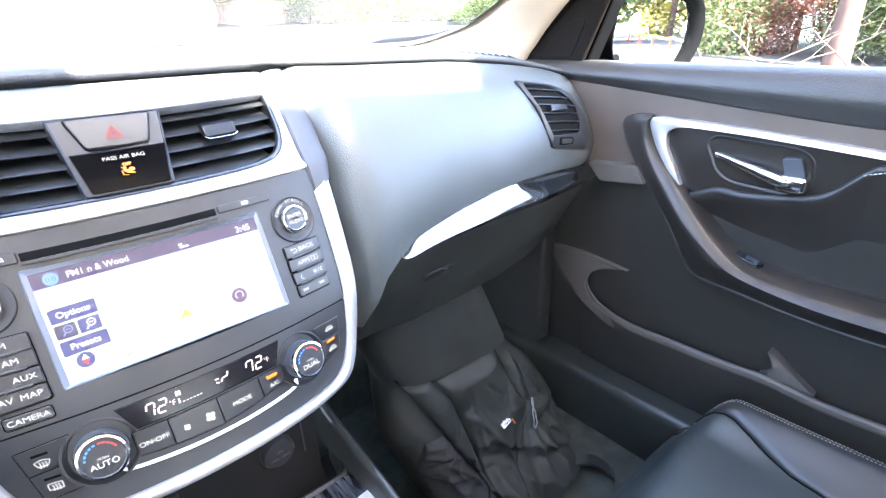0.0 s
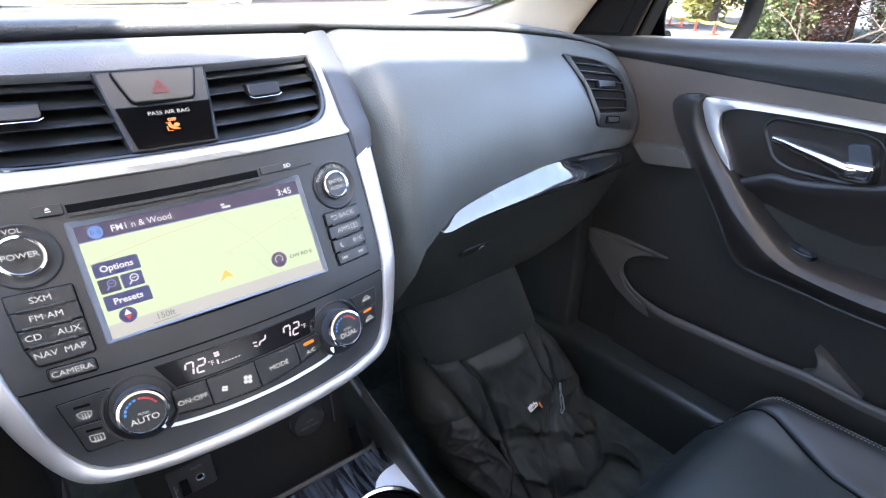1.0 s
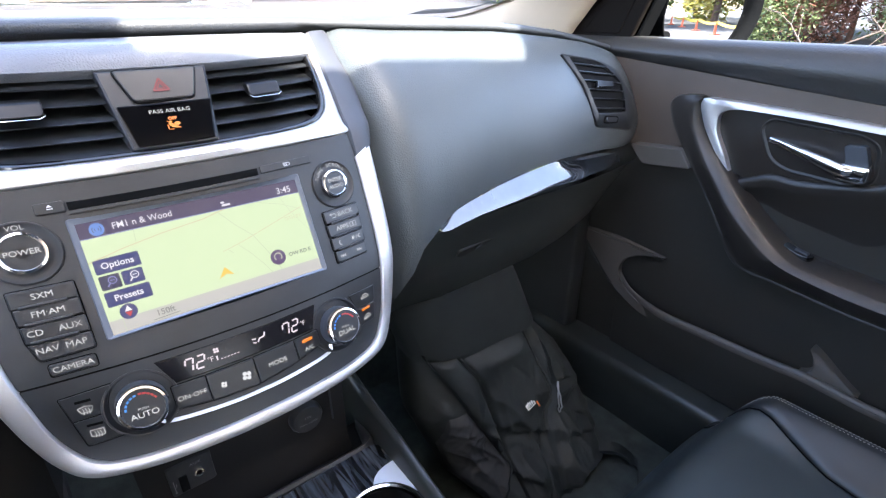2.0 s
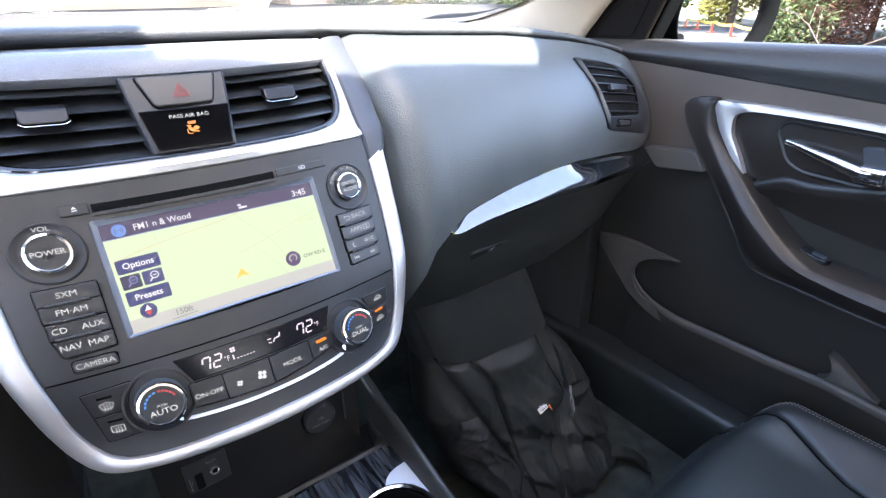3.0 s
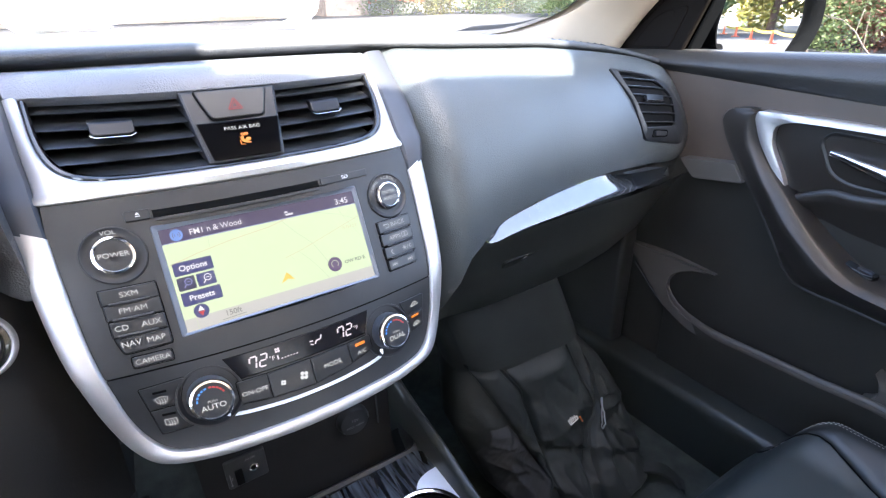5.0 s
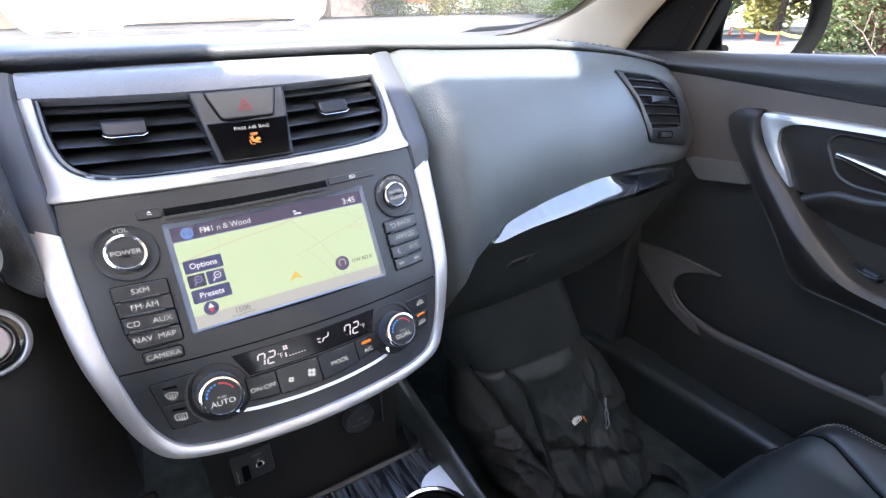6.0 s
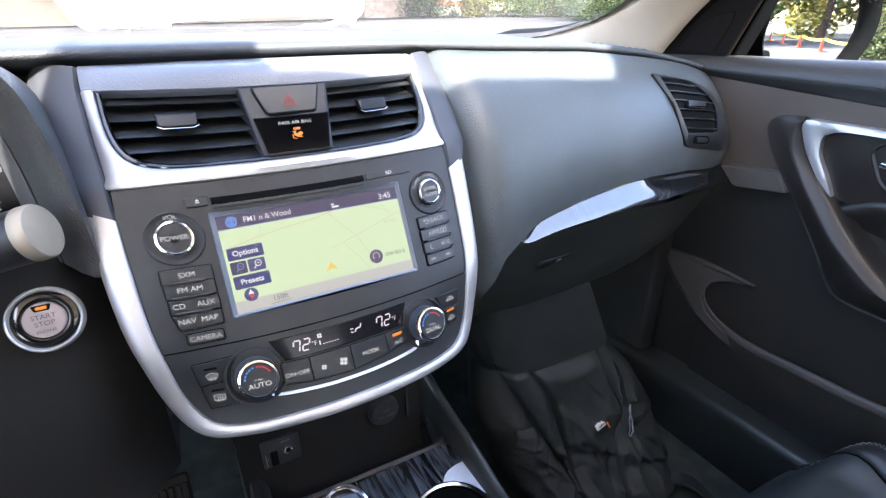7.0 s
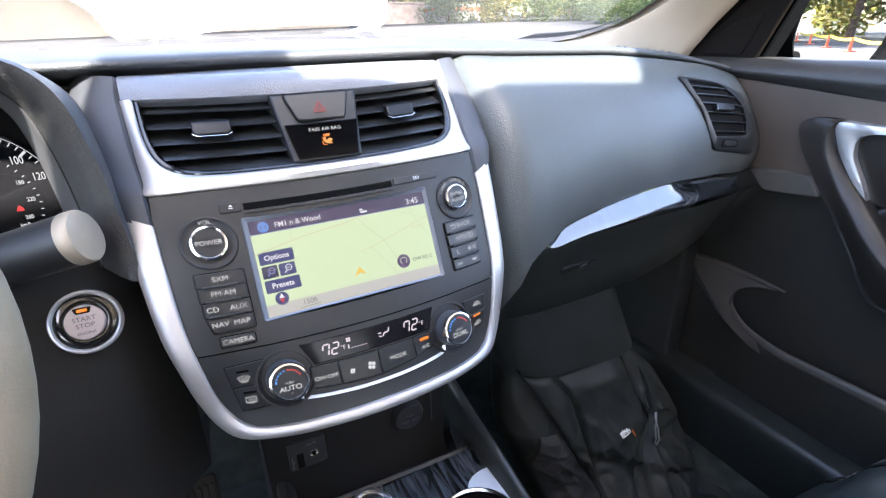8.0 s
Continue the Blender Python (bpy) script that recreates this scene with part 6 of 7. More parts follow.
    part("window_channel", slab(rounded([(0.158, 0.110), (0.147, 0.110), (0.108, 0.208), (0.060, 0.330), (0.072, 0.330), (0.120, 0.205)], 0.002), 0.800, 0.770, at, 0.004), M_HOUSING, do)
    pane = part("window_pane", slab([(0.13, 0.105), (0.05, 0.330), (-0.02, 0.45), (-0.85, 0.52), (-0.90, 0.105)], 0.806, 0.803, at, 0.0), M_SIDEGLASS, do, "clear side window")
    pane.visible_shadow = False
    # outer skin
    part("outer_skin", block(0.812, 0.85, -1.0, 0.35, -0.62, 0.095, 0.02), M_GLOSS, do)
    return do


def build_mirror():
    mi = thing("side_mirror", (0.90, 0.16, 0.12), "black door mirror reflecting trees and the car park", "side mirror")
    A, B = Vector((0.868, 0.168, 0.0)), Vector((1.085, 0.118, 0.0))
    ux = (B - A).normalized()
    nn = Vector((ux.y, -ux.x, 0))          # towards the cabin

    def at(u, v, d):
        return A + ux * u + Vector((0, 0, 0.085 + v)) + nn * d
    g = rounded([(0.000, 0.045), (0.040, 0.0), (0.215, 0.006), (0.248, 0.058), (0.240, 0.122), (0.190, 0.142), (0.016, 0.150)], [0.03, 0.03, 0.03, 0.04, 0.03, 0.03, 0.03], 5)
    o = rounded([(-0.014, 0.045), (0.034, -0.014), (0.225, -0.010), (0.266, 0.058), (0.259, 0.118), (0.212, 0.162), (0.010, 0.170)], [0.03, 0.03, 0.05, 0.05, 0.05, 0.05, 0.03], 5)
    bm = bmesh.new()
    mix_ = lambda t: [p * (1 - t) + q * t for p, q in zip(g, o)]
    rings = [(g, -0.010), (g, 0.000), (mix_(0.12), 0.006), (mix_(0.55), 0.014), (mix_(0.92), 0.016), (o, 0.010), (mix_(1.10), -0.02), (mix_(1.1), -0.07), (inset(g, 0.015), -0.11), (inset(g, 0.05), -0.13)]
    vs = [[bm.verts.new(at(p[0], p[1], d)) for p in ring] for ring, d in rings]
    for a, b in zip(vs, vs[1:]):
        for k in range(len(g)):
            j = (k + 1) % len(g)
            bm.faces.new((a[k], a[j], b[j], b[k]))
    bm.faces.new(vs[-1])
    part("housing", bm, M_HOUSING, mi, "black housing", sharp=50)
    part("mirror_glass", flat(g, -0.004, at), M_MIRROR, mi, "mirror glass", smooth=False)
    part("stalk", tube(catmull([(0.80, 0.15, 0.080), (0.86, 0.168, 0.090), (0.91, 0.185, 0.115)], 6), 0.020, 28), M_HOUSING, mi)


# ---- passenger seat ----
def build_seat():
    se = thing("passenger_seat", (0.42, -0.45, -0.64), "black leather passenger seat with pale stitching", "car seat")

    def seam(y):
        return ip(-y, [(0.10, 0.645), (0.19, 0.648), (0.235, 0.644), (0.279, 0.628), (0.321, 0.612), (0.351, 0.604), (0.70, 0.585)])

    def top(x, y):
        """Height of the cushion at a place."""
        f = smooth01((-0.155 - y) / 0.075)
        bol = smooth01((abs(x - 0.42) - 0.175) / 0.075)
        fb = smooth01((-0.165 - y) / 0.07)
        edge = smooth01((abs(x - 0.42) - 0.252) / 0.040)
        mid = -0.475 + 0.070 * math.sin(f * math.pi / 2) + 0.004 * smooth01((-0.25 - y) / 0.2)
        s_ = seam(y) - 0.42
        groove = 0.004 * max(0.0, 1 - abs(abs(x - 0.42) - s_) / 0.012) ** 2 * fb
        crown = 0.008 * (1 - ((x - 0.42) / 0.20) ** 2 if abs(x - 0.42) < 0.20 else 0)
        return mid + 0.037 * bol * fb - 0.075 * edge ** 1.6 - groove + crown * fb
    ys = [-0.160, -0.162, -0.166, -0.172, -0.179, -0.188, -0.198, -0.210, -0.224, -0.240, -0.26, -0.28, -0.30, -0.33, -0.38, -0.45, -0.55, -0.70]
    bend = lambda x: -0.022 * (abs(x - 0.42) / 0.29) ** 4

    def columns(y):
        """Places across: insert between the seams, then the two bolsters."""
        s_ = seam(y)
        ins = [0.84 - s_ + (2 * s_ - 0.84) * smooth01(t) * 0.35 + (2 * s_ - 0.84) * t * 0.65 for t in np.linspace(0, 1, 34)]
        rgt = [s_ + (0.715 - s_) * (0.6 * t + 0.4 * t * t) for t in np.linspace(0, 1, 24)]
        return ins, rgt, [0.84 - x for x in rgt]

    def rim_rows(pick):
        out_ = []
        for z, dy in ((-0.60, -0.03), (-0.55, -0.006), (-0.51, 0.002), (-0.488, 0.002)):
            out_.append([Vector((x, -0.160 + bend(x) + dy, z + (top(x, -0.160) + 0.475))) for x in columns(-0.160)[pick]])
        for y in ys:
            out_.append([Vector((x, y + bend(x), top(x, y))) for x in columns(y)[pick]])
        return out_
    part("cushion", sheet(rim_rows(0)), M_PERF, se, "black leather cushion", sharp=70)
    for pick, sg in ((1, 1), (2, -1)):
        rr = []
        for r in rim_rows(pick):
            up_ = [v + Vector((0, 0, 0.0045 * math.exp(-k / 5.0))) for k, v in enumerate(r)]
            rr.append([r[0] - Vector((0, 0, 0.006)), r[0] + Vector((0, 0, 0.001))] + up_[1:] + [Vector((r[-1].x + sg * 0.006, r[-1].y, r[-1].z - 0.10))])
        part("bolster", sheet(rr), M_LEATHER, se, "smooth black leather bolster", sharp=70)
        part("seam", tube([r[1] + Vector((-sg * 0.0008, 0, 0.0002)) for r in rr[4:]], 0.0011, 6), M_DEEP, se)
    # stitching along the bolster's crown
    for off in (0.0, 0.0060):
        st = bmesh.new()
        path = [(0.640 + off + 0.030 * smooth01((-y - 0.17) / 0.06), y) for y in np.linspace(-0.172, -0.60, 190)]
        for k in range(0, len(path) - 1, 2):
            p, q = path[k], path[k + 1]
            tube([Vector((p[0], p[1] + bend(p[0]), top(*p) + 0.0008)), Vector((q[0], q[1] + bend(q[0]), top(*q) + 0.0008))], 0.00045, 4, st)
        part("stitching", st, M_THREAD, se, "row of pale stitches")
    part("seat_base", block(0.18, 0.66, -0.70, -0.22, -0.62, -0.50, 0.02), M_BLACK, se)
    part("head_restraint", block(0.30, 0.54, -0.90, -0.80, 0.27, 0.45, 0.045, 4), M_LEATHER, se)
    for x in (0.37, 0.47):
        part("restraint_rod", tube([(x, -0.85, 0.20), (x, -0.85, 0.30)], 0.006, 10), M_CHROME, se)
    part("backrest", block(0.16, 0.68, -0.86, -0.70, -0.40, 0.24, 0.06, 4), M_LEATHER, se)


def build_driver_seat():
    se = thing("leather_seat", (-0.38, -0.75, -0.64), "black leather driver seat", "car seat")
    part("cushion", block(-0.64, -0.12, -0.84, -0.36, -0.50, -0.39, 0.045, 4), M_LEATHER, se)
    part("seat_base", block(-0.60, -0.16, -0.82, -0.42, -0.64, -0.49, 0.02), M_BLACK, se)
    part("backrest", block(-0.64, -0.12, -0.98, -0.82, -0.42, 0.24, 0.06, 4), M_LEATHER, se)
    part("head_restraint", block(-0.50, -0.26, -1.00, -0.90, 0.27, 0.45, 0.045, 4), M_LEATHER, se)
    for x in (-0.43, -0.33):
        part("restraint_rod", tube([(x, -0.95, 0.20), (x, -0.95, 0.30)], 0.006, 10), M_CHROME, se)


# ---- backpack in the footwell ----
BAG = [(-0.640, 0.4725, 0.1175, 0.050), (-0.600, 0.479, 0.146, 0.055), (-0.550, 0.469, 0.176, 0.060), (-0.500, 0.457, 0.181, 0.060), (-0.440, 0.4315, 0.1745, 0.060), (-0.390, 0.4135, 0.1485, 0.055), (-0.345, 0.3985, 0.125, 0.050), (-0.300, 0.381, 0.119, 0.045), (-0.255, 0.364, 0.114, 0.040), (-0.220, 0.355, 0.100, 0.030)]
# folds of the cloth: from (x, z) to (x, z), width, height (minus: valley)
FOLDS = [(0.474, -0.538, 0.444, -0.622, 0.008, -0.012), (0.497, -0.534, 0.652, -0.602, 0.012, 0.010), (0.542, -0.475, 0.622, -0.495, 0.010, -0.007), (0.504, -0.559, 0.655, -0.608, 0.009, -0.010), (0.523, -0.599, 0.480, -0.648, 0.012, 0.012),
         (0.536, -0.607, 0.641, -0.612, 0.010, 0.009), (0.372, -0.404, 0.381, -0.499, 0.007, -0.010), (0.490, -0.358, 0.527, -0.474, 0.008, -0.008), (0.531, -0.383, 0.522, -0.467, 0.010, 0.009), (0.435, -0.465, 0.474, -0.538, 0.014, 0.008),
         (0.412, -0.545, 0.433, -0.615, 0.012, 0.010), (0.385, -0.506, 0.481, -0.541, 0.012, -0.004), (0.390, -0.380, 0.470, -0.375, 0.020, 0.006), (0.400, -0.440, 0.450, -0.520, 0.010, 0.006), (0.570, -0.520, 0.610, -0.570, 0.010, 0.009), (0.560, -0.430, 0.600, -0.470, 0.012, 0.006), (0.322, -0.482, 0.387, -0.545, 0.007, 0.008),
         (0.525, -0.500, 0.560, -0.590, 0.007, 0.010), (0.532, -0.506, 0.600, -0.575, 0.006, -0.011), (0.518, -0.508, 0.512, -0.600, 0.007, 0.010), (0.540, -0.490, 0.625, -0.508, 0.007, 0.009), (0.452, -0.520, 0.470, -0.590, 0.006, -0.009), (0.440, -0.400, 0.505, -0.470, 0.006, -0.006)]


def bag_skin(x, z, g=0.0):
    """The front of the slumped bag: a place by x and height, g proud of it."""
    cx, hw, dp = (ip(z, BAG, c) for c in (1, 2, 3))
    yf = 0.066 + 0.35 * (z + 0.482) - 0.042 * smooth01((-0.52 - z) / 0.10)
    c = max(-0.999, min(0.999, (x - cx) / hw))
    y = yf + dp * (1 - (1 - abs(c) ** 3.4) ** 0.5)
    w = noise.noise(Vector((x * 11, z * 9, 3.0))) * 0.004 + noise.noise(Vector((x * 34, z * 30, 5.0))) * 0.0015
    low = smooth01((-0.36 - z) / 0.12)
    for sc, am, seed in ((10.0, 0.0075, 2.0), (17.0, 0.0050, 6.0), (26.0, 0.0028, 9.0)):
        n_ = noise.noise(Vector((x * sc + z * sc * 0.7, z * sc * 0.9 - x * sc * 0.5, seed)))
        w += am * low * max(0.0, 1 - abs(n_) / 0.30) ** 2
    for x0, z0, x1, z1, wd, ht in FOLDS:
        dx, dz = x1 - x0, z1 - z0
        t = ((x - x0) * dx + (z - z0) * dz) / (dx * dx + dz * dz)
        e = max(0.0, -t, t - 1)
        if e < 0.4:
            tt = max(0.0, min(1.0, t))
            dist = math.hypot(x - x0 - dx * tt, z - z0 - dz * tt, 0.0022)
            w += 1.5 * ht * math.exp(-dist / (0.6 * wd)) * (1 - e / 0.4) * (0.6 + 0.4 * math.sin(math.pi * tt))
    return Vector((x, y - w * (1 - abs(c) ** 6) - g, z))


def build_bag():
    bg = thing("backpack", (0.46, 0.08, -0.64), "slouching black nylon backpack standing in the footwell", "backpack")
    rows = []
    for z in np.linspace(-0.640, -0.220, 150):
        cx, hw = (ip(z, BAG, c) for c in (1, 2))
        row = []
        for k in range(140):
            a = k / 139
            row.append(bag_skin(cx + hw * (0.65 * (2 * a - 1) - 0.35 * math.cos(math.pi * a)), z))
        for k in range(1, 14):
            t = k / 14
            row.append(Vector((cx + hw * math.cos(math.pi * t), row[139].y + 0.13 * math.sin(math.pi * t), z)))
        rows.append(row)
    part("main_bag", sheet(rows, closed=True, caps=True), M_NYLON, bg, "black nylon body", sharp=60)

    def patch(edge_l, edge_r, z0, z1, g, bulge, mat, name, label="", n=64, m=44):
        """A sewn panel between two slanting edges (z, x)."""
        rows = []
        for i in range(n):
            z = z0 + (z1 - z0) * i / (n - 1)
            xl, xr = ip(z, edge_l), ip(z, edge_r)
            ez = smooth01(min(i, n - 1 - i) / 4)
            rows.append([bag_skin(xl + (xr - xl) * j / (m - 1), z, (g + bulge * math.sin(math.pi * j / (m - 1)) ** 0.6) * ez * smooth01(min(j, m - 1 - j) / 2.0 + 0.001) + 0.0022 * smooth01(min(i, n - 1 - i, j, m - 1 - j) / 1.0)) for j in range(m)])
        return part(name, sheet(rows), mat, bg, label, sharp=60)
    patch([(-0.590, 0.330), (-0.549, 0.296), (-0.488, 0.280), (-0.44, 0.300)], [(-0.592, 0.349), (-0.549, 0.386), (-0.506, 0.366), (-0.44, 0.332)], -0.590, -0.440, 0.004, 0.006, M_MESHFAB, "mesh_pocket", "ribbed mesh side pocket")
    patch([(-0.530, 0.376), (-0.506, 0.366), (-0.417, 0.324), (-0.338, 0.286)], [(-0.530, 0.383), (-0.499, 0.381), (-0.434, 0.371), (-0.392, 0.364), (-0.348, 0.336)], -0.530, -0.338, 0.005, 0.012, M_NYLON, "side_pad", "rounded padded panel")
    patch([(-0.62, 0.395), (-0.545, 0.390), (-0.50, 0.386), (-0.41, 0.376), (-0.36, 0.350)], [(-0.62, 0.444), (-0.538, 0.474), (-0.474, 0.520), (-0.36, 0.490)], -0.62, -0.356, 0.006, 0.005, M_NYLON, "front_pocket", "front pocket")
    patch([(-0.635, 0.470), (-0.54, 0.490), (-0.476, 0.530), (-0.39, 0.530)], [(-0.635, 0.572), (-0.597, 0.606), (-0.55, 0.628), (-0.495, 0.618), (-0.39, 0.548)], -0.632, -0.392, 0.006, 0.005, M_NYLON, "side_pocket", "pleated side pocket")
    # flap folded over the top
    rows = []
    for i in range(22):
        t = i / 21
        row = []
        for j in range(40):
            q = j / 39
            lo = Vector((0.284 + 0.238 * q, 0, -0.334 - 0.016 * q - 0.004 * math.sin(math.pi * q)))
            hi = Vector((0.235 + 0.220 * q, 0, -0.165 + 0.010 * q))
            p = lo.lerp(hi, t)
            yf = 0.066 + 0.35 * (p.z + 0.482)
            sag = 0.003 * math.sin(4 * q + 1.5 * t) + 0.004 * noise.noise(Vector((q * 3, t * 2, 1.0)))
            row.append(Vector((p.x, yf - 0.014 - 0.03 * t + sag + 0.02 * abs(2 * q - 1) ** 5, p.z)))
        rows.append(row)
    rows.insert(0, [v + Vector((0, 0.003, -0.0015)) for v in rows[0]])
    rows.insert(0, [v + Vector((0, 0.020, 0.004)) for v in rows[0]])
    rows.append([v + Vector((0, 0.06, 0.02)) for v in rows[-1]])
    part("lid", sheet(rows), M_NYLON, bg, "plain folded top flap", sharp=60)
    seam = lambda pts, g, r: tube([bag_skin(x, z, g) for z, x in pts], r, 6)
    along = lambda tab, z0, z1, n=34: [(z, ip(z, tab)) for z in np.linspace(z0, z1, n)]
    part("seam_piping", seam(along([(-0.592, 0.352), (-0.549, 0.388), (-0.506, 0.369), (-0.417, 0.326), (-0.338, 0.286)], -0.592, -0.340), 0.006, 0.0020), M_NYLON, bg)
    part("seam_piping", seam(along([(-0.530, 0.386), (-0.499, 0.384), (-0.434, 0.374), (-0.392, 0.367), (-0.348, 0.340)], -0.530, -0.350), 0.006, 0.0018), M_NYLON, bg)
    part("seam_piping", seam(along([(-0.62, 0.446), (-0.538, 0.477), (-0.474, 0.523), (-0.36, 0.493)], -0.62, -0.36), 0.004, 0.0018), M_NYLON, bg)
    # shoulder strap lying on the floor beside it
    rows = []
    for q in catmull([(0.570, -0.010, -0.610), (0.600, -0.035, -0.605), (0.625, -0.050, -0.620), (0.635, -0.070, -0.634), (0.630, -0.085, -0.634), (0.590, -0.110, -0.634)], 6):
        rows.append([Vector((q[0] - 0.012, q[1] - 0.008, q[2])), Vector((q[0] - 0.010, q[1] - 0.007, q[2] + 0.004)), Vector((q[0] + 0.010, q[1] + 0.007, q[2] + 0.004)), Vector((q[0] + 0.012, q[1] + 0.008, q[2]))])
    part("shoulder_strap", sheet(rows, closed=True, caps=True), M_NYLON, bg, "black webbing strap")
    # zipper pull with its cord and the stitched mark
    part("zipper_pull", tube([bag_skin(0.534, -0.464, 0.014), bag_skin(0.531, -0.471, 0.017), bag_skin(0.528, -0.480, 0.016)], [0.0018, 0.0024, 0.0014], 8), M_ZIP, bg, "grey metal zipper pull")
    part("pull_cord", tube([bag_skin(x, z, 0.015) for x, z in catmull([(0.5265, -0.480), (0.5205, -0.492), (0.5160, -0.508), (0.5215, -0.512), (0.5280, -0.496), (0.5300, -0.480)], 4)], 0.0014, 6), M_ZIP, bg, "grey cord loop")
    for q in range(6):
        x, zc = 0.4390 + 0.0046 * q, -0.4640 - 0.0006 * q
        tall = (0.0034, 0.0022, 0.0030, 0.0022, 0.0036, 0.0026)[q]
        part("mark_stitch", tube([bag_skin(x, zc - 0.0024, 0.020), bag_skin(x - 0.0006, zc + tall, 0.020)], 0.0012, 5), M_WHITE, bg, "pale stitch of the mark")
    for up, e_ in ((-0.0022, 0.0), (0.0012, 0.003)):
        part("mark_stitch", tube([bag_skin(0.4390 + e_, -0.4640 + up, 0.0195), bag_skin(0.4620, -0.4670 + up, 0.0195)], 0.0009, 5), M_WHITE, bg, "pale stitch of the mark")
    part("stitched_accent", tube([bag_skin(0.466, -0.466, 0.0205), bag_skin(0.472, -0.478, 0.0205)], 0.0015, 6), M_ORANGE, bg, "orange accent of the mark")


build_door()
build_mirror()
build_seat()
build_driver_seat()
build_bag()


# ---- cabin shell ----
def build_shell():
    fl = finish("floor", block(-0.80, 0.80, -1.9, 0.80, -0.70, -0.64, 0.0), M_CARPET, smooth=False)
    tagged(fl, "dark carpeted cabin floor", "floor", kind="structure")
    rows = [[Vector((x, y, z)) for x in np.linspace(-0.80, 0.80, 5)] for y, z in ((0.42, -0.645), (0.56, -0.56), (0.70, -0.35), (0.80, -0.10), (0.80, 0.14))]
    tagged(finish("firewall", sheet(rows), M_CARPET), "dark carpeted bulkhead of the footwell", "bulkhead", kind="structure")
    # rocker trim below the door
    for sx in (1, -1):
        rows = [[Vector((sx * 0.715, y, -0.640)), Vector((sx * 0.698, y, -0.530)), Vector((sx * 0.695, y, -0.508)), Vector((sx * 0.698, y, -0.495)), Vector((sx * 0.708, y, -0.490)), Vector((sx * 0.80, y, -0.492))] for y in np.linspace(0.42, -1.0, 12)]
        tagged(finish("sill_trim", sheet(rows), M_SILL, sharp=60), "dark plastic sill trim along the door", "sill trim", kind="structure")
    # kick panel
    tagged(finish("kick_panel", block(0.715, 0.76, 0.18, 0.80, -0.64, -0.06, 0.01), M_KICK), "black plastic kick panel", "kick panel", kind="structure")
    # windscreen pillars
    for sx in (1, -1):
        A = catmull([(0.600, 0.600, 0.140), (0.655, 0.500, 0.145), (0.668, 0.400, 0.163), (0.662, 0.300, 0.190), (0.640, 0.160, 0.255), (0.600, -0.05, 0.38), (0.545, -0.26, 0.50)], 5)
        B = catmull([(0.740, 0.420, 0.100), (0.742, 0.300, 0.105), (0.742, 0.262, 0.135), (0.740, 0.222, 0.180), (0.728, 0.130, 0.260), (0.690, -0.05, 0.38), (0.645, -0.26, 0.485)], 5)
        rows = []
        for a, b in zip(A, B):
            a, b = Vector(a), Vector(b)
            n = Vector((-0.55, -0.75, 0.25))
            rows.append([a + Vector((0.02, 0.05, 0.0)), a, a.lerp(b, 0.08) + n * 0.010, a.lerp(b, 0.3) + n * 0.024, a.lerp(b, 0.6) + n * 0.026, a.lerp(b, 0.9) + n * 0.012, b, b + Vector((0.06, 0.02, 0))])
        rows = [[Vector((sx * p.x, p.y, p.z)) for p in r] for r in rows]
        tagged(finish("pillar_trim", sheet(rows), M_BEIGE, sharp=70), "beige windscreen pillar trim", "pillar trim", kind="structure")
        # outer black frit beside the glass
        rows = [[Vector((sx * (a[0] - 0.014), a[1] - 0.004, a[2] + 0.010)), Vector((sx * (a[0] + 0.004), a[1] + 0.016, a[2] + 0.010)), Vector((sx * (a[0] + 0.12), a[1] + 0.10, a[2] + 0.02))] for a in A]
        tagged(finish("screen_seal", sheet(rows), M_DEEP), "black seal beside the windscreen", "seal", kind="structure")
    # roof with its lining; the screen's upper corners are rounded
    rows = []
    for k, (y, z) in enumerate(((-0.408, 0.5748), (-0.45, 0.589), (-0.60, 0.615), (-1.0, 0.63), (-1.5, 0.60), (-1.9, 0.54))):
        rows.append([Vector((x, y + (0.24 * smooth01((abs(x) - 0.325) / 0.16) if k == 0 else 0.14 * smooth01((abs(x) - 0.36) / 0.16) if k == 1 else 0), z - 0.09 * (abs(x) / 0.66) ** 3)) for x in np.linspace(-0.71, 0.71, 27)])
    bm = sheet(rows)
    bmesh.ops.solidify(bm, geom=bm.faces[:], thickness=0.03)
    tagged(finish("ceiling", bm, M_HEAD, sharp=60), "pale fabric headliner of the car", "headliner", kind="structure")
    # unseen visor, added so that its front edge ends the sun on the dash
    vi = thing("added_visor", (0.22, -0.42, 0.57), "pale unseen visor added to shade the passenger side of the dash", "sun visor")
    rows = []
    for y, z in ((-0.343, 0.541), (-0.338, 0.550), (-0.345, 0.5565), (-0.42, 0.579), (-0.50, 0.588), (-0.505, 0.578), (-0.42, 0.561)):
        rows.append([Vector((x, y, z - 0.05 * (abs(x) / 0.66) ** 3)) for x in np.linspace(-0.13, 0.56, 15)])
    part("visor_pad", sheet(rows + rows[:1]), M_HEAD, vi)
    part("visor_rod", tube([(0.56, -0.35, 0.52), (0.60, -0.36, 0.53), (0.62, -0.38, 0.55)], 0.005, 8), M_BEIGE, vi)
    # mirror is out of view; its size, turn and tilt follow the shadow it casts
    mr = thing("inside_mirror", (-0.06, -0.16, 0.50), "black inside mirror hanging from the windscreen", "mirror")
    case, face_ = block(-0.094, 0.094, -0.024, 0.024, 0.335, 0.425, 0.012), block(-0.089, 0.089, -0.0265, -0.0242, 0.342, 0.418, 0.0)
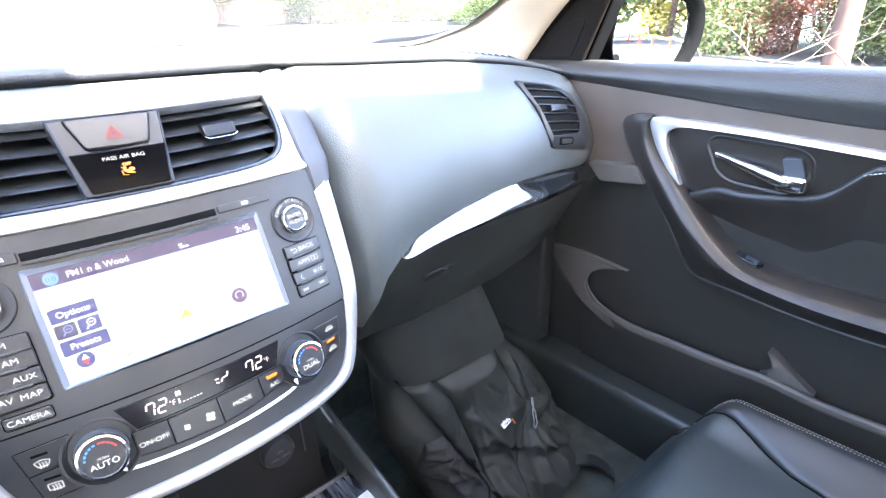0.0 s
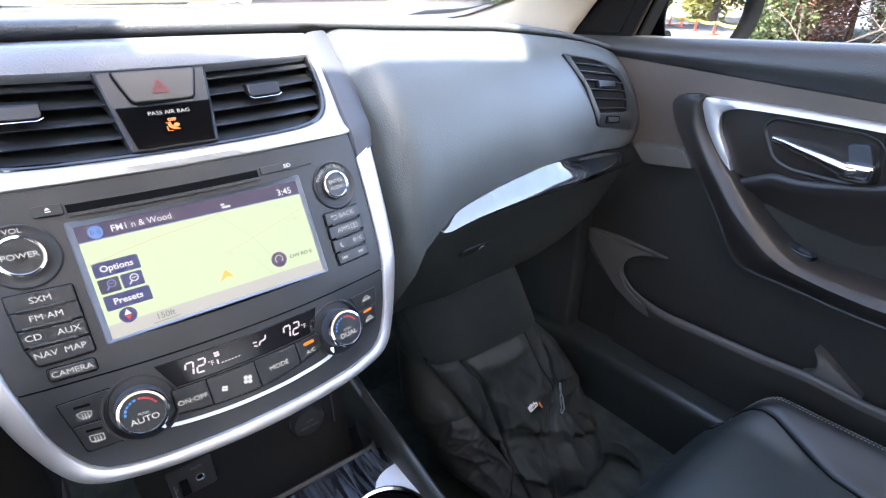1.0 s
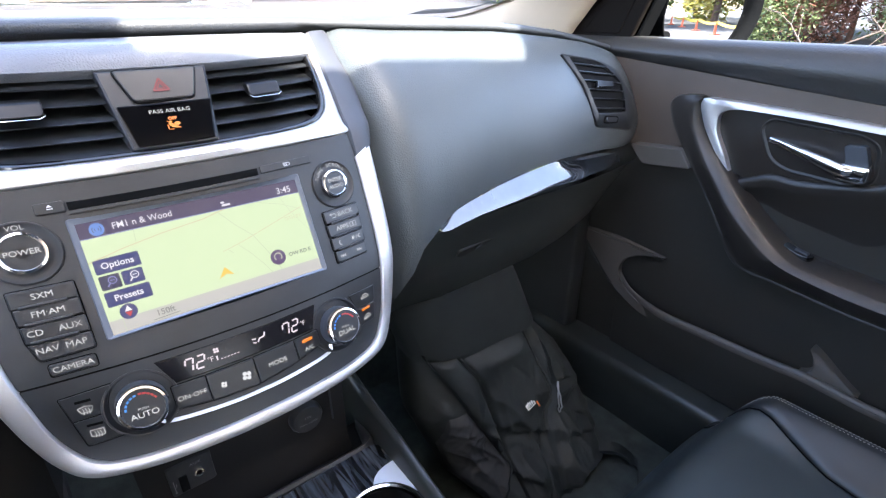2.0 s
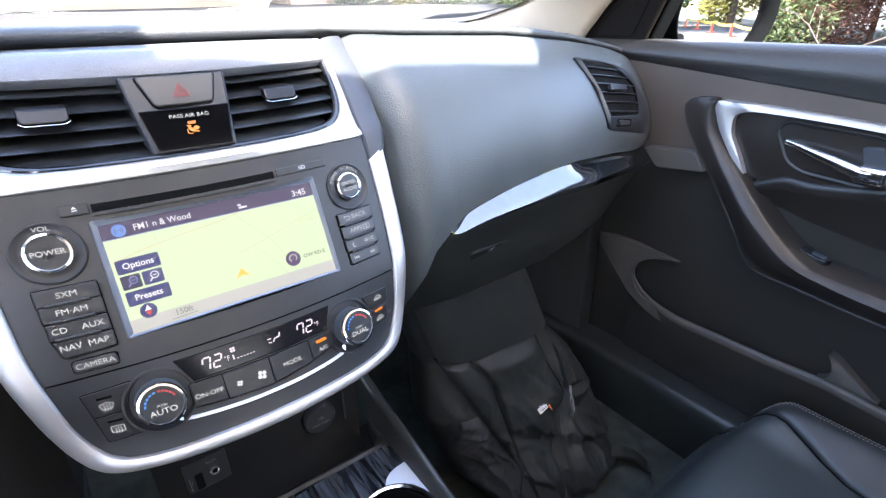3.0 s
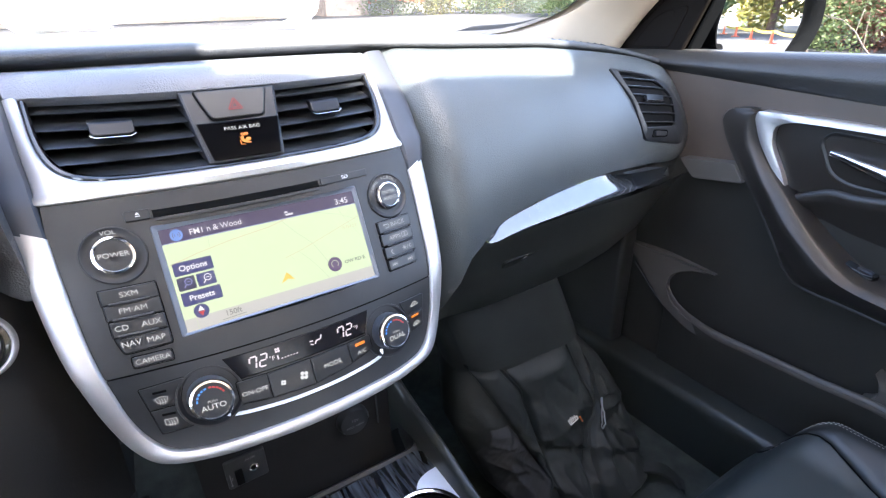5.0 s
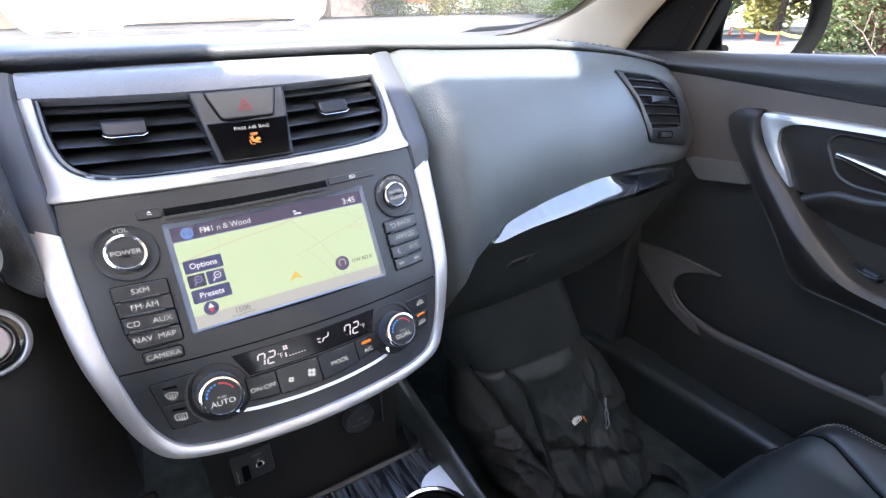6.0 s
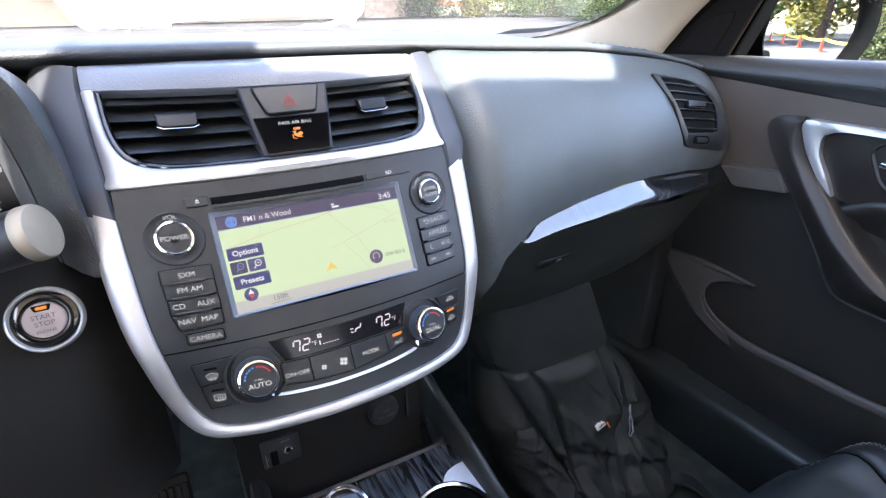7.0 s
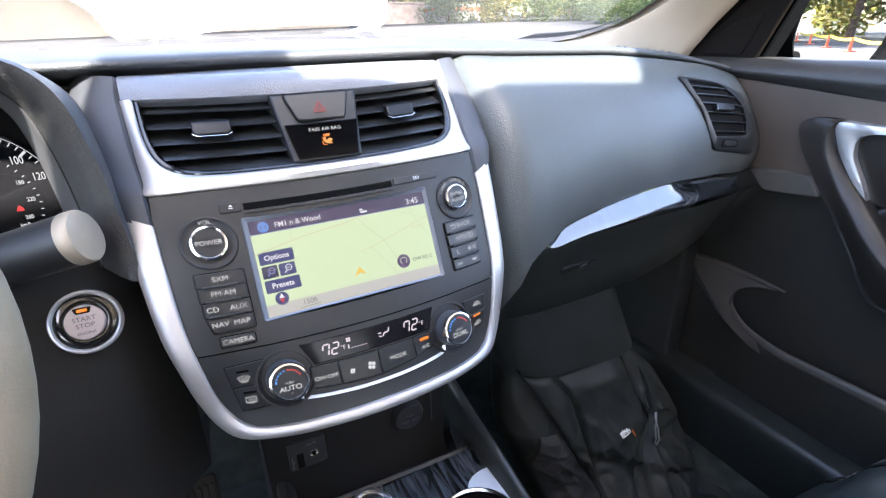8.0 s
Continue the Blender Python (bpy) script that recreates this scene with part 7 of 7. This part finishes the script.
    for name, bm, mt in (("mirror_case", case, M_BLACK), ("mirror_face", face_, M_MIRROR)):
        bm.transform(Matrix.Translation((-0.130, -0.198, 0.380)) @ Matrix.Rotation(radians(-22), 4, "Z") @ Matrix.Rotation(radians(7.5), 4, "Y") @ Matrix.Translation((0, 0, -0.380)))
        part(name, bm, mt, mr)
    # housing added along the glass to carry that shadow over the dash top
    rows = []
    for y, z, w, h in ((-0.36, 0.540, 0.050, 0.010), (-0.34, 0.532, 0.068, 0.026), (-0.20, 0.505, 0.074, 0.034), (-0.05, 0.462, 0.074, 0.030), (0.05, 0.430, 0.066, 0.022), (0.07, 0.428, 0.050, 0.006)):
        rows.append([Vector((-0.128 + sx_ * w, y, z - dz * h)) for sx_, dz in ((-1, 0.0), (-1, 0.7), (-0.85, 1.0), (0.85, 1.0), (1, 0.7), (1, 0.0))])
    part("shading_housing", sheet(rows, closed=True, caps=True), M_BLACK, mr, "long black unseen housing added to shade the dash top")
    part("mirror_stem", tube([(-0.138, -0.190, 0.415), (-0.134, -0.170, 0.450), (-0.130, -0.140, 0.470)], [0.012, 0.014, 0.018], 12), M_BLACK, mr)
    # driver's door, pillars and rear, plain
    for sx in (1, -1):
        for y0, y1 in ((-1.06, -0.96), (-1.95, -1.70)):
            rows = [[Vector((sx * (0.79 - 0.16 * t), y, -0.55 + (1.03) * t if t > 0 else -0.55)) for t in (0, 0.5, 0.75, 1)] for y in (y0, y1)]
            bm = sheet(rows)
            bmesh.ops.solidify(bm, geom=bm.faces[:], thickness=0.04)
            tagged(finish("side_post", bm, M_BEIGE), "beige side post of the cabin", "post", kind="structure")
    tagged(finish("driver_door", block(-0.83, -0.75, -1.0, 0.42, -0.62, 0.115, 0.02), M_DOOR), "plain black driver door panel", "car door", kind="structure")
    for sx in (1, -1):
        tagged(finish("rear_door", block(sx * 0.79 - 0.04, sx * 0.79 + 0.04, -1.9, -1.0, -0.62, 0.13, 0.02), M_DOOR), "plain black rear door panel", "car door", kind="structure")
    tagged(finish("rear_bench", block(-0.70, 0.70, -1.95, -1.55, -0.64, 0.15, 0.06), M_LEATHER), "black leather rear bench", "bench", kind="structure")
    tagged(finish("rear_shelf", block(-0.80, 0.80, -2.3, -1.9, -0.64, 0.20, 0.02), M_BLACK), "black parcel shelf behind the bench", "shelf", kind="structure")
    # rear window and rear side windows, unseen; tinted glass added to cut the light entering
    rows = [[Vector((x * w, y, z)) for x in np.linspace(-1, 1, 7)] for y, z, w in ((-1.88, 0.545, 0.62), (-2.05, 0.40, 0.68), (-2.26, 0.19, 0.74))]
    ob = finish("rear_window", sheet(rows), M_TINT)
    ob.visible_shadow = False
    tagged(ob, "unseen rear window with tint added to cut the light from behind", "window", kind="structure")
    for sx in (1, -1):
        rows = [[Vector((sx * (0.80 - 0.16 * t), y, 0.12 + 0.38 * t)) for t in (0, 0.5, 1)] for y in (-1.04, -1.4, -1.72)]
        ob = finish("rear_side_window", sheet(rows), M_TINT)
        ob.visible_shadow = False
        tagged(ob, "unseen rear side window with tint added to cut the light", "window", kind="structure")
        rows = [[Vector((sx * (0.78 - 0.14 * t), y0 - (1 - t) * dy, 0.13 + 0.40 * t)) for t in (0, 0.5, 1)] for y0, dy in ((-1.70, 0.0), (-1.90, 0.40))]
        bm = sheet(rows)
        bmesh.ops.solidify(bm, geom=bm.faces[:], thickness=0.04)
        tagged(finish("rear_pillar", bm, M_BEIGE), "beige rear pillar of the cabin", "pillar", kind="structure")
    # windscreen
    rows = []
    for t in np.linspace(0, 1, 9):
        y, z, w = 0.82 - 1.16 * t, 0.135 + 0.415 * t + 0.035 * math.sin(math.pi * t), 0.80 - 0.20 * t
        rows.append([Vector((x * w, y - 0.16 * x * x, z)) for x in np.linspace(-1, 1, 15)])
    ob = finish("windscreen", sheet(rows), M_GLASS)
    ob.visible_shadow = False
    tagged(ob, "clear slightly dusty windscreen", "windscreen", kind="structure")
    # bonnet and front wings below the glass
    rows = [[Vector((x, y, z - 0.06 * (x / 0.85) ** 2)) for x in np.linspace(-0.88, 0.88, 11)] for y, z in ((0.70, 0.06), (0.85, 0.115), (1.1, 0.11), (1.5, 0.06), (1.85, -0.03), (1.95, -0.20))]
    tagged(finish("bonnet", sheet(rows), M_GLOSS, sharp=60), "dark glossy bonnet", "bonnet", kind="structure")


def build_pedals():
    for k, x in enumerate((-0.30, -0.20)):
        pd = thing("pedal", (x, 0.30, -0.50), "black ribbed rubber pedal on a steel arm", "pedal", "pedals")
        f = lambda u, v, d, x=x: Vector((x + u, 0.22 + 0.5 * v - 0.86 * d, -0.47 + 0.86 * v + 0.5 * d))
        w, h = (0.055, 0.030) if k == 0 else (0.024, 0.060)
        pad_ = part("pad", slab(rounded(rect(-w, -h, w, h), 0.008), -0.008, 0.004, f, 0.002, back=True), M_LOWDASH, pd)
        for q in range(5):
            u = -w * 0.75 + w * 1.5 * q / 4
            part("rib", slab(rounded(rect(u - 0.003, -h * 0.8, u + 0.003, h * 0.8), 0.002), 0.003, 0.008, f, 0.001), M_LOWDASH, pad_)
        part("arm", tube([f(0, 0, -0.006), f(0, 0.10, -0.05), f(0, 0.22, -0.05)], 0.008, 8), M_BAR, pd)


def build_paper():
    """A loosely folded white sheet lying on the dash under the glass."""
    pp = thing("paper_sheet", (0.03, 0.60, 0.162), "loosely folded white paper lying on the dashboard", "paper")
    rows = []
    for s in np.linspace(0, 1, 30):
        r = []
        for t in np.linspace(0, 1, 60):
            x = -0.160 + 0.390 * t
            y = 0.53 + 0.12 * s
            arch = ip(t, [(0, 0.002), (0.10, 0.003), (0.20, 0.010), (0.40, 0.017), (0.62, 0.021), (0.84, 0.023), (0.93, 0.018), (0.97, 0.010), (1.0, 0.004)])
            lift = arch + 0.130 * s ** 1.2 * (0.9 + 0.12 * math.sin(3.0 * t + 0.6))
            x += (t - 0.5) * 0.14 * s ** 0.7 + 0.012 * s * math.sin(6 * t)
            lift += (0.006 * s + 0.002) * noise.noise(Vector((x * 16, s * 4, 2.0)))
            r.append(Vector((x, y + 0.008 * noise.noise(Vector((x * 14, s * 6, 7.0))), 0.1640 + lift)))
        rows.append(r)
    bm = sheet(rows)
    bmesh.ops.solidify(bm, geom=bm.faces[:], thickness=0.0006)
    part("upper_leaf", bm, M_PAPER, pp)
    rows = [[Vector((-0.155 + 0.350 * t, 0.50 + 0.14 * s, 0.1690 + 0.004 * smooth01((0.12 - t) / 0.12) + 0.0025 * noise.noise(Vector((t * 5, s * 4, 0))) ** 2)) for t in np.linspace(0, 1, 24)] for s in np.linspace(0, 1, 8)]
    bm = sheet(rows)
    bmesh.ops.solidify(bm, geom=bm.faces[:], thickness=0.0012)
    part("lower_leaf", bm, M_PAPER, pp)
    # loop where the sheet turns over, and the corner that curls up at its other end
    for name, line in (("folded_loop", [(0.150, 0.1720), (0.200, 0.1745), (0.236, 0.185), (0.249, 0.203), (0.246, 0.228), (0.225, 0.252), (0.180, 0.272)]), ("curled_corner", [(-0.060, 0.1735), (-0.120, 0.1745), (-0.150, 0.1790), (-0.180, 0.197), (-0.206, 0.217), (-0.240, 0.240)])):
        rows = [[Vector((q[0] + 0.01 * w, 0.505 + 0.13 * w, q[1] + 0.002 * math.sin(9 * w + 20 * q[0]))) for w in np.linspace(0, 1, 7)] for q in catmull(line, 6)]
        bm = sheet(rows)
        bmesh.ops.solidify(bm, geom=bm.faces[:], thickness=0.0006)
        part(name, bm, M_PAPER, pp)


# ---- outside ----
M_ASPHALT = material("asphalt", (0.034, 0.034, 0.037), rough=0.9, vary=0.25, vary_scale=0.8, grain=0.6, grain_scale=60)
M_STUCCO = material("beige_stucco", (0.30, 0.245, 0.18), rough=0.9, vary=0.08, vary_scale=0.7, grain=0.3, grain_scale=30)
M_BRICK = material("brown_brick", (0.34, 0.26, 0.215), rough=0.9, vary=0.18, vary_scale=4, grain=0.4, grain_scale=30)
M_PAINTLINE = material("line_paint", (0.75, 0.75, 0.72), rough=0.7, vary=0.1, vary_scale=6)
M_BARK = material("bark", (0.125, 0.072, 0.052), rough=0.9, vary=0.25, vary_scale=6, grain=0.8, grain_scale=40, stretch=(1, 1, 0.3))
M_TWIG = material("dry_twig", (0.080, 0.062, 0.050), rough=0.9, vary=0.2, vary_scale=9)
M_FENCE = material("orange_plastic", (0.62, 0.11, 0.04), rough=0.6, vary=0.1, vary_scale=5)
M_TAPE = material("yellow_tape", (0.60, 0.46, 0.06), rough=0.6)
M_CONCRETE = material("pale_concrete", (0.42, 0.41, 0.39), rough=0.9, vary=0.1, vary_scale=2, grain=0.3, grain_scale=50)


def leafy(name, a, b):
    m = material(name, a, rough=0.55)
    nt = m.node_tree
    bs = nt.nodes["Principled BSDF"]
    geo = nt.nodes.new("ShaderNodeNewGeometry")
    rp = nt.nodes.new("ShaderNodeValToRGB")
    rp.color_ramp.elements[0].color, rp.color_ramp.elements[1].color = rgb(a), rgb(b)
    nt.links.new(geo.outputs["Random Per Island"], rp.inputs[0])
    nt.links.new(rp.outputs[0], bs.inputs["Base Color"])
    # light shines through the leaf
    tl = nt.nodes.new("ShaderNodeBsdfTranslucent")
    mx = nt.nodes.new("ShaderNodeMixShader")
    mx.inputs[0].default_value = 0.42
    hs = nt.nodes.new("ShaderNodeHueSaturation")
    hs.inputs["Value"].default_value = 1.9
    nt.links.new(rp.outputs[0], hs.inputs["Color"])
    nt.links.new(hs.outputs[0], tl.inputs[0])
    nt.links.new(bs.outputs[0], mx.inputs[1])
    nt.links.new(tl.outputs[0], mx.inputs[2])
    nt.links.new(mx.outputs[0], nt.nodes["Material Output"].inputs[0])
    return m


M_GREEN = leafy("green_leaves", (0.055, 0.088, 0.035), (0.15, 0.18, 0.08))
M_YELLOW = leafy("yellow_leaves", (0.09, 0.105, 0.03), (0.20, 0.17, 0.05))
M_RED = leafy("red_leaves", (0.15, 0.07, 0.05), (0.25, 0.13, 0.10))


def ground_z(x, y):
    far = math.tanh(max(0.0, y) / 45.0) * 45.0
    fx = math.tanh(x / 40.0) * 40.0
    return -0.85 + 0.061 * far + 0.018 * fx


def build_ground():
    a = np.concatenate([-np.geomspace(1600, 3, 16), [0], np.geomspace(3, 1600, 16)])
    rows = [[Vector((x, y, ground_z(x, y))) for x in a] for y in a]
    tagged(finish("ground", sheet(rows), M_ASPHALT), "grey asphalt car park", "ground", kind="structure")
    for k in range(9):
        x0 = -14 + 2.7 * k
        rows = [[Vector((x0 + dx, y, ground_z(x0 + dx, y) + 0.012)) for dx in (0, 0.12)] for y in (13.0, 14.5, 16.0, 17.5)]
        tagged(finish("bay_line", sheet(rows), M_PAINTLINE, smooth=False), "white painted parking line", "parking line", "parking lines", "structure")


def leaf_cloud(centres, count, size, seed):
    """Many small folded leaves round a set of clump centres (x, y, z, r)."""
    rnd = random.Random(seed)
    verts, faces = [], []
    for _ in range(count):
        cx, cy, cz, r = rnd.choice(centres)
        while True:
            q = Vector((rnd.uniform(-1, 1), rnd.uniform(-1, 1), rnd.uniform(-1, 1)))
            if 0.25 < q.length < 1:
                break
        c = Vector((cx, cy, cz)) + q * r
        u = Vector((rnd.uniform(-1, 1), rnd.uniform(-1, 1), rnd.uniform(-0.6, 0.6))).normalized()
        w = u.orthogonal().normalized()
        w.rotate(Matrix.Rotation(rnd.uniform(0, 6.28), 3, u))
        s = size * rnd.uniform(0.6, 1.4)
        k = len(verts)
        verts += [c - u * s, c + w * s * 0.45, c + u * s, c - w * s * 0.45]
        faces.append((k, k + 1, k + 2, k + 3))
    me = bpy.data.meshes.new("crown")
    me.from_pydata([tuple(v) for v in verts], [], faces)
    return me


def tree(x, y, h, spread, mat, seed, label, trunk_r=0.16, low=0.25, count=5200, leaf=0.11, name="tree", cat="tree"):
    rnd = random.Random(seed)
    z0 = ground_z(x, y)
    tr = thing(name, (x, y, z0), label, cat, "trees by the car park" if cat == "tree" else "shrubs by the car park")
    top = Vector((x + rnd.uniform(-0.3, 0.3), y + rnd.uniform(-0.3, 0.3), z0 + h * 0.85))
    base = Vector((x, y, z0 - 0.1))
    bm = tube([base.lerp(top, t) + Vector((0.06 * math.sin(5 * t + seed), 0.05 * math.cos(4 * t + seed), 0)) for t in np.linspace(0, 1, 7)], [trunk_r * (1.15 - 0.95 * t) for t in np.linspace(0, 1, 7)], 9)
    centres = []
    for k in range(11):
        t = low + (1 - low) * (k + 0.5) / 11
        an = k * 2.4 + seed
        r = spread * (1.0 - 0.6 * abs(t - 0.5)) * rnd.uniform(0.5, 1.0)
        p0 = base.lerp(top, t * 0.9)
        p1 = p0 + Vector((math.cos(an) * r, math.sin(an) * r, h * 0.10 * rnd.uniform(0.2, 1.2)))
        tube([p0, p0.lerp(p1, 0.5) + Vector((0, 0, 0.05)), p1], [trunk_r * 0.35, trunk_r * 0.2, trunk_r * 0.06], 6, bm)
        centres.append((p1.x, p1.y, p1.z, spread * rnd.uniform(0.30, 0.55)))
        centres.append((*(p0.lerp(p1, 0.5)), spread * rnd.uniform(0.25, 0.4)))
    part("trunk", bm, M_BARK, tr)
    me = leaf_cloud(centres, count, leaf, seed)
    me.materials.append(mat)
    cr = new("crown", me)
    cr.parent = tr
    cr.matrix_parent_inverse = tr.matrix_basis.inverted()
    return tr


def build_outside():
    build_ground()
    # long pale building ahead, with a brown block beside it
    b1 = thing("long_building", (-10, 24, ground_z(-10, 24)), "long low beige stucco building", "building")
    part("wall", block(-34, 7.0, 22, 34, -0.6, 4.0, 0.05), M_STUCCO, b1)
    # unseen overhang, added to put the wall and the brick block in shade
    part("roof", block(-34.4, 12.5, 16.8, 34.4, 4.0, 4.5, 0.05), M_BRICK, b1)
    b2 = thing("brick_building", (9.5, 25, ground_z(9.5, 25)), "low brown brick building", "building")
    part("wall", block(8.8, 10.9, 22.5, 30, -0.5, 1.42, 0.04), M_BRICK, b2)
    part("roof", block(8.7, 11.0, 22.4, 30.3, 1.42, 1.50, 0.03), M_BRICK, b2)
    van = thing("distant_trailer", (13.0, 24, ground_z(13, 24)), "small white site trailer", "trailer")
    part("body", block(12.2, 14.6, 23.5, 25.5, 0.55, 1.5, 0.1), M_CONCRETE, van)
    for k in range(2):
        part("wheel", lathe([(0.3, 0.0), (0.3, 0.18), (0.2, 0.2)], lambda a, b, d, k=k: Vector((12.8 + 1.2 * k + a, 23.55 - d, 0.62 + b)), 18), M_BLACK, van)
    part("red_band", block(12.18, 14.62, 23.47, 25.53, 1.18, 1.34, 0.02), M_FENCE, van)
    # trees and shrubs
    for k in range(9):
        x, y = 11.6 + 2.0 * k, 21.5 - 0.8 * k
        tree(x, y, 2.0 + 0.3 * (k % 3), 1.4, M_YELLOW if k % 4 == 1 else M_GREEN, 151 + k, "low clipped hedge shrub at the edge of the lot", trunk_r=0.04, low=0.02, count=8000, leaf=0.055, name="hedge_shrub", cat="shrub")
    for k in range(13):
        x, y = 9.5 + 2.6 * k, 36.0 - 0.9 * k + (1.5 if k % 2 else 0)
        tree(x, y, 8.5 + (k % 3), 3.3, M_GREEN if k % 3 else M_YELLOW, 111 + k, "large leafy tree in the distance", low=0.02, count=5200, leaf=0.24)
    spots = [(15.5, 26, 6.5, 2.2, M_GREEN), (18.5, 25, 6.0, 2.2, M_YELLOW), (21.0, 24, 7.0, 2.4, M_GREEN), (23.5, 21, 7.5, 2.6, M_GREEN), (26.0, 17, 7.0, 2.4, M_GREEN), (12.5, 30, 7.0, 2.5, M_YELLOW)]
    for k, (x, y, h, s, m) in enumerate(spots):
        tree(x, y, h, s, m, 11 + k, "leafy green tree at the edge of the car park" if m is M_GREEN else "tree with yellowing autumn leaves", low=0.12)
    side = [(11.0, 8.2, 3.6, 1.6, M_GREEN), (12.0, 6.2, 3.4, 1.6, M_GREEN), (11.5, 4.4, 3.2, 1.5, M_GREEN), (12.6, 2.9, 3.6, 1.7, M_RED), (11.8, 0.9, 3.2, 1.5, M_GREEN), (12.4, -1.2, 3.4, 1.6, M_GREEN), (13.5, 10.5, 4.2, 1.9, M_GREEN), (14.5, 7.0, 4.6, 2.0, M_GREEN), (14.8, 4.6, 4.6, 2.0, M_YELLOW), (15.0, 2.0, 4.8, 2.0, M_GREEN), (14.6, -0.5, 4.6, 2.0, M_GREEN), (16.5, 9.5, 5.5, 2.4, M_GREEN), (18.0, 12.5, 6.0, 2.6, M_YELLOW), (17.5, 6.0, 5.5, 2.4, M_GREEN), (13.0, 8.8, 4.0, 1.8, M_GREEN), (16.0, 14.5, 5.5, 2.4, M_GREEN)]
    for k, (x, y, h, s, m) in enumerate(side):
        tree(x, y, h, s, m, 31 + k, "dense green shrub beside the car park" if m is M_GREEN else "shrub with rusty red leaves", trunk_r=0.05, low=0.05, count=24000, leaf=0.040, name="shrub", cat="shrub")
    # bare trunk among the shrubs
    t = thing("bare_trunk", (10.2, 1.62, ground_z(10.2, 1.62)), "reddish bare tree trunk among shrubs", "tree trunk")
    part("trunk", tube([(10.2, 1.62, -0.8), (10.2, 1.62, 0.2), (10.22, 1.64, 1.5), (10.25, 1.72, 4.0)], [0.20, 0.17, 0.155, 0.12], 14), M_BARK, t)
    part("branch", tube([(10.2, 1.8, 0.5), (10.0, 2.2, 0.75), (9.9, 2.7, 0.95)], [0.05, 0.035, 0.015], 8), M_BARK, t)
    rnd = random.Random(5)
    for k in range(8):
        y = rnd.uniform(0.2, 3.9)
        x = rnd.uniform(8.4, 9.8)
        z = ground_z(x, y)
        br = thing("fallen_branch", (x, y, z), "dry fallen branch lying at the edge of the lot", "branch", "fallen branches")
        p = [Vector((x, y, z + 0.03))]
        d = Vector((rnd.uniform(-0.2, 0.2), rnd.uniform(-1, 1), rnd.uniform(0.1, 0.7))).normalized()
        for q in range(4):
            d = (d + Vector((rnd.uniform(-0.3, 0.3), rnd.uniform(-0.3, 0.3), rnd.uniform(-0.3, 0.2)))).normalized()
            p.append(p[-1] + d * 0.36)
        part("stick", tube(p, [0.016, 0.013, 0.010, 0.007, 0.003], 7), M_TWIG, br)
        for q in (1, 2, 3):
            d2 = (p[q + 1] - p[q]).normalized() + Vector((rnd.uniform(-0.5, 0.5), rnd.uniform(-0.9, 0.9), rnd.uniform(-0.1, 0.8)))
            part("twig", tube([p[q], p[q] + d2 * 0.20, p[q] + d2 * 0.36 + Vector((0, 0, 0.05))], [0.007, 0.005, 0.002], 6), M_TWIG, br)
    # what the mirror shows: lot, barrier and trees behind
    for k, (x, y, h, s, m) in enumerate([(7.5, -24, 7.5, 2.4, M_YELLOW), (11.5, -25, 8.5, 2.6, M_GREEN), (15.0, -23, 8.0, 2.6, M_GREEN), (19.0, -22, 8.5, 2.8, M_YELLOW), (23.0, -19, 8.0, 2.8, M_GREEN), (3.5, -27, 8.5, 2.6, M_GREEN), (26, -15, 8, 2.8, M_YELLOW), (9, -34, 10, 3.4, M_GREEN), (14, -33, 10, 3.4, M_YELLOW), (19, -32, 10, 3.4, M_GREEN), (24, -30, 10, 3.4, M_GREEN), (29, -26, 10, 3.4, M_YELLOW), (33, -21, 10, 3.4, M_GREEN), (4, -36, 10, 3.4, M_GREEN)]):
        tree(x, y, h, s, m, 71 + k, "tall tree behind the car park" if m is M_GREEN else "tall tree with yellow autumn leaves", low=0.06, leaf=0.16, count=6500)
    tops = []
    for k in range(-2, 3):
        x, y = 13.65 - 1.3 * k, -16.28 + 2.6 * k
        z = ground_z(x, y)
        cone = thing("traffic_cone", (x, y, z), "orange traffic cone holding yellow barrier tape", "traffic cone", "traffic cones on the lot")
        part("cone", lathe([(0.050, 0.03), (0.044, 0.10), (0.032, 0.28), (0.026, 0.37), (0.012, 0.375)], lambda a, b, d, x=x, y=y, z=z: Vector((x + a, y + b, z + d)), 20), M_FENCE, cone)
        part("base", block(x - 0.11, x + 0.11, y - 0.11, y + 0.11, z, z + 0.03, 0.008), M_FENCE, cone)
        tops.append(Vector((x, y, z + 0.345)))
    for a, b in zip(tops, tops[1:]):
        rows = []
        for q in np.linspace(0, 1, 9):
            p = a.lerp(b, q) - Vector((0, 0, 0.05 * math.sin(math.pi * q)))
            rows.append([p + Vector((0.05, 0.02, -0.04)), p + Vector((0.05, 0.02, 0.04)), p + Vector((0.053, 0.021, 0.04)), p + Vector((0.053, 0.021, -0.04))])
        tagged(finish("barrier_tape", sheet(rows, closed=True, caps=True), M_TAPE, smooth=False), "yellow barrier tape strung between traffic cones", "barrier tape", "lengths of barrier tape")


build_shell()
build_pedals()
build_paper()
build_outside()
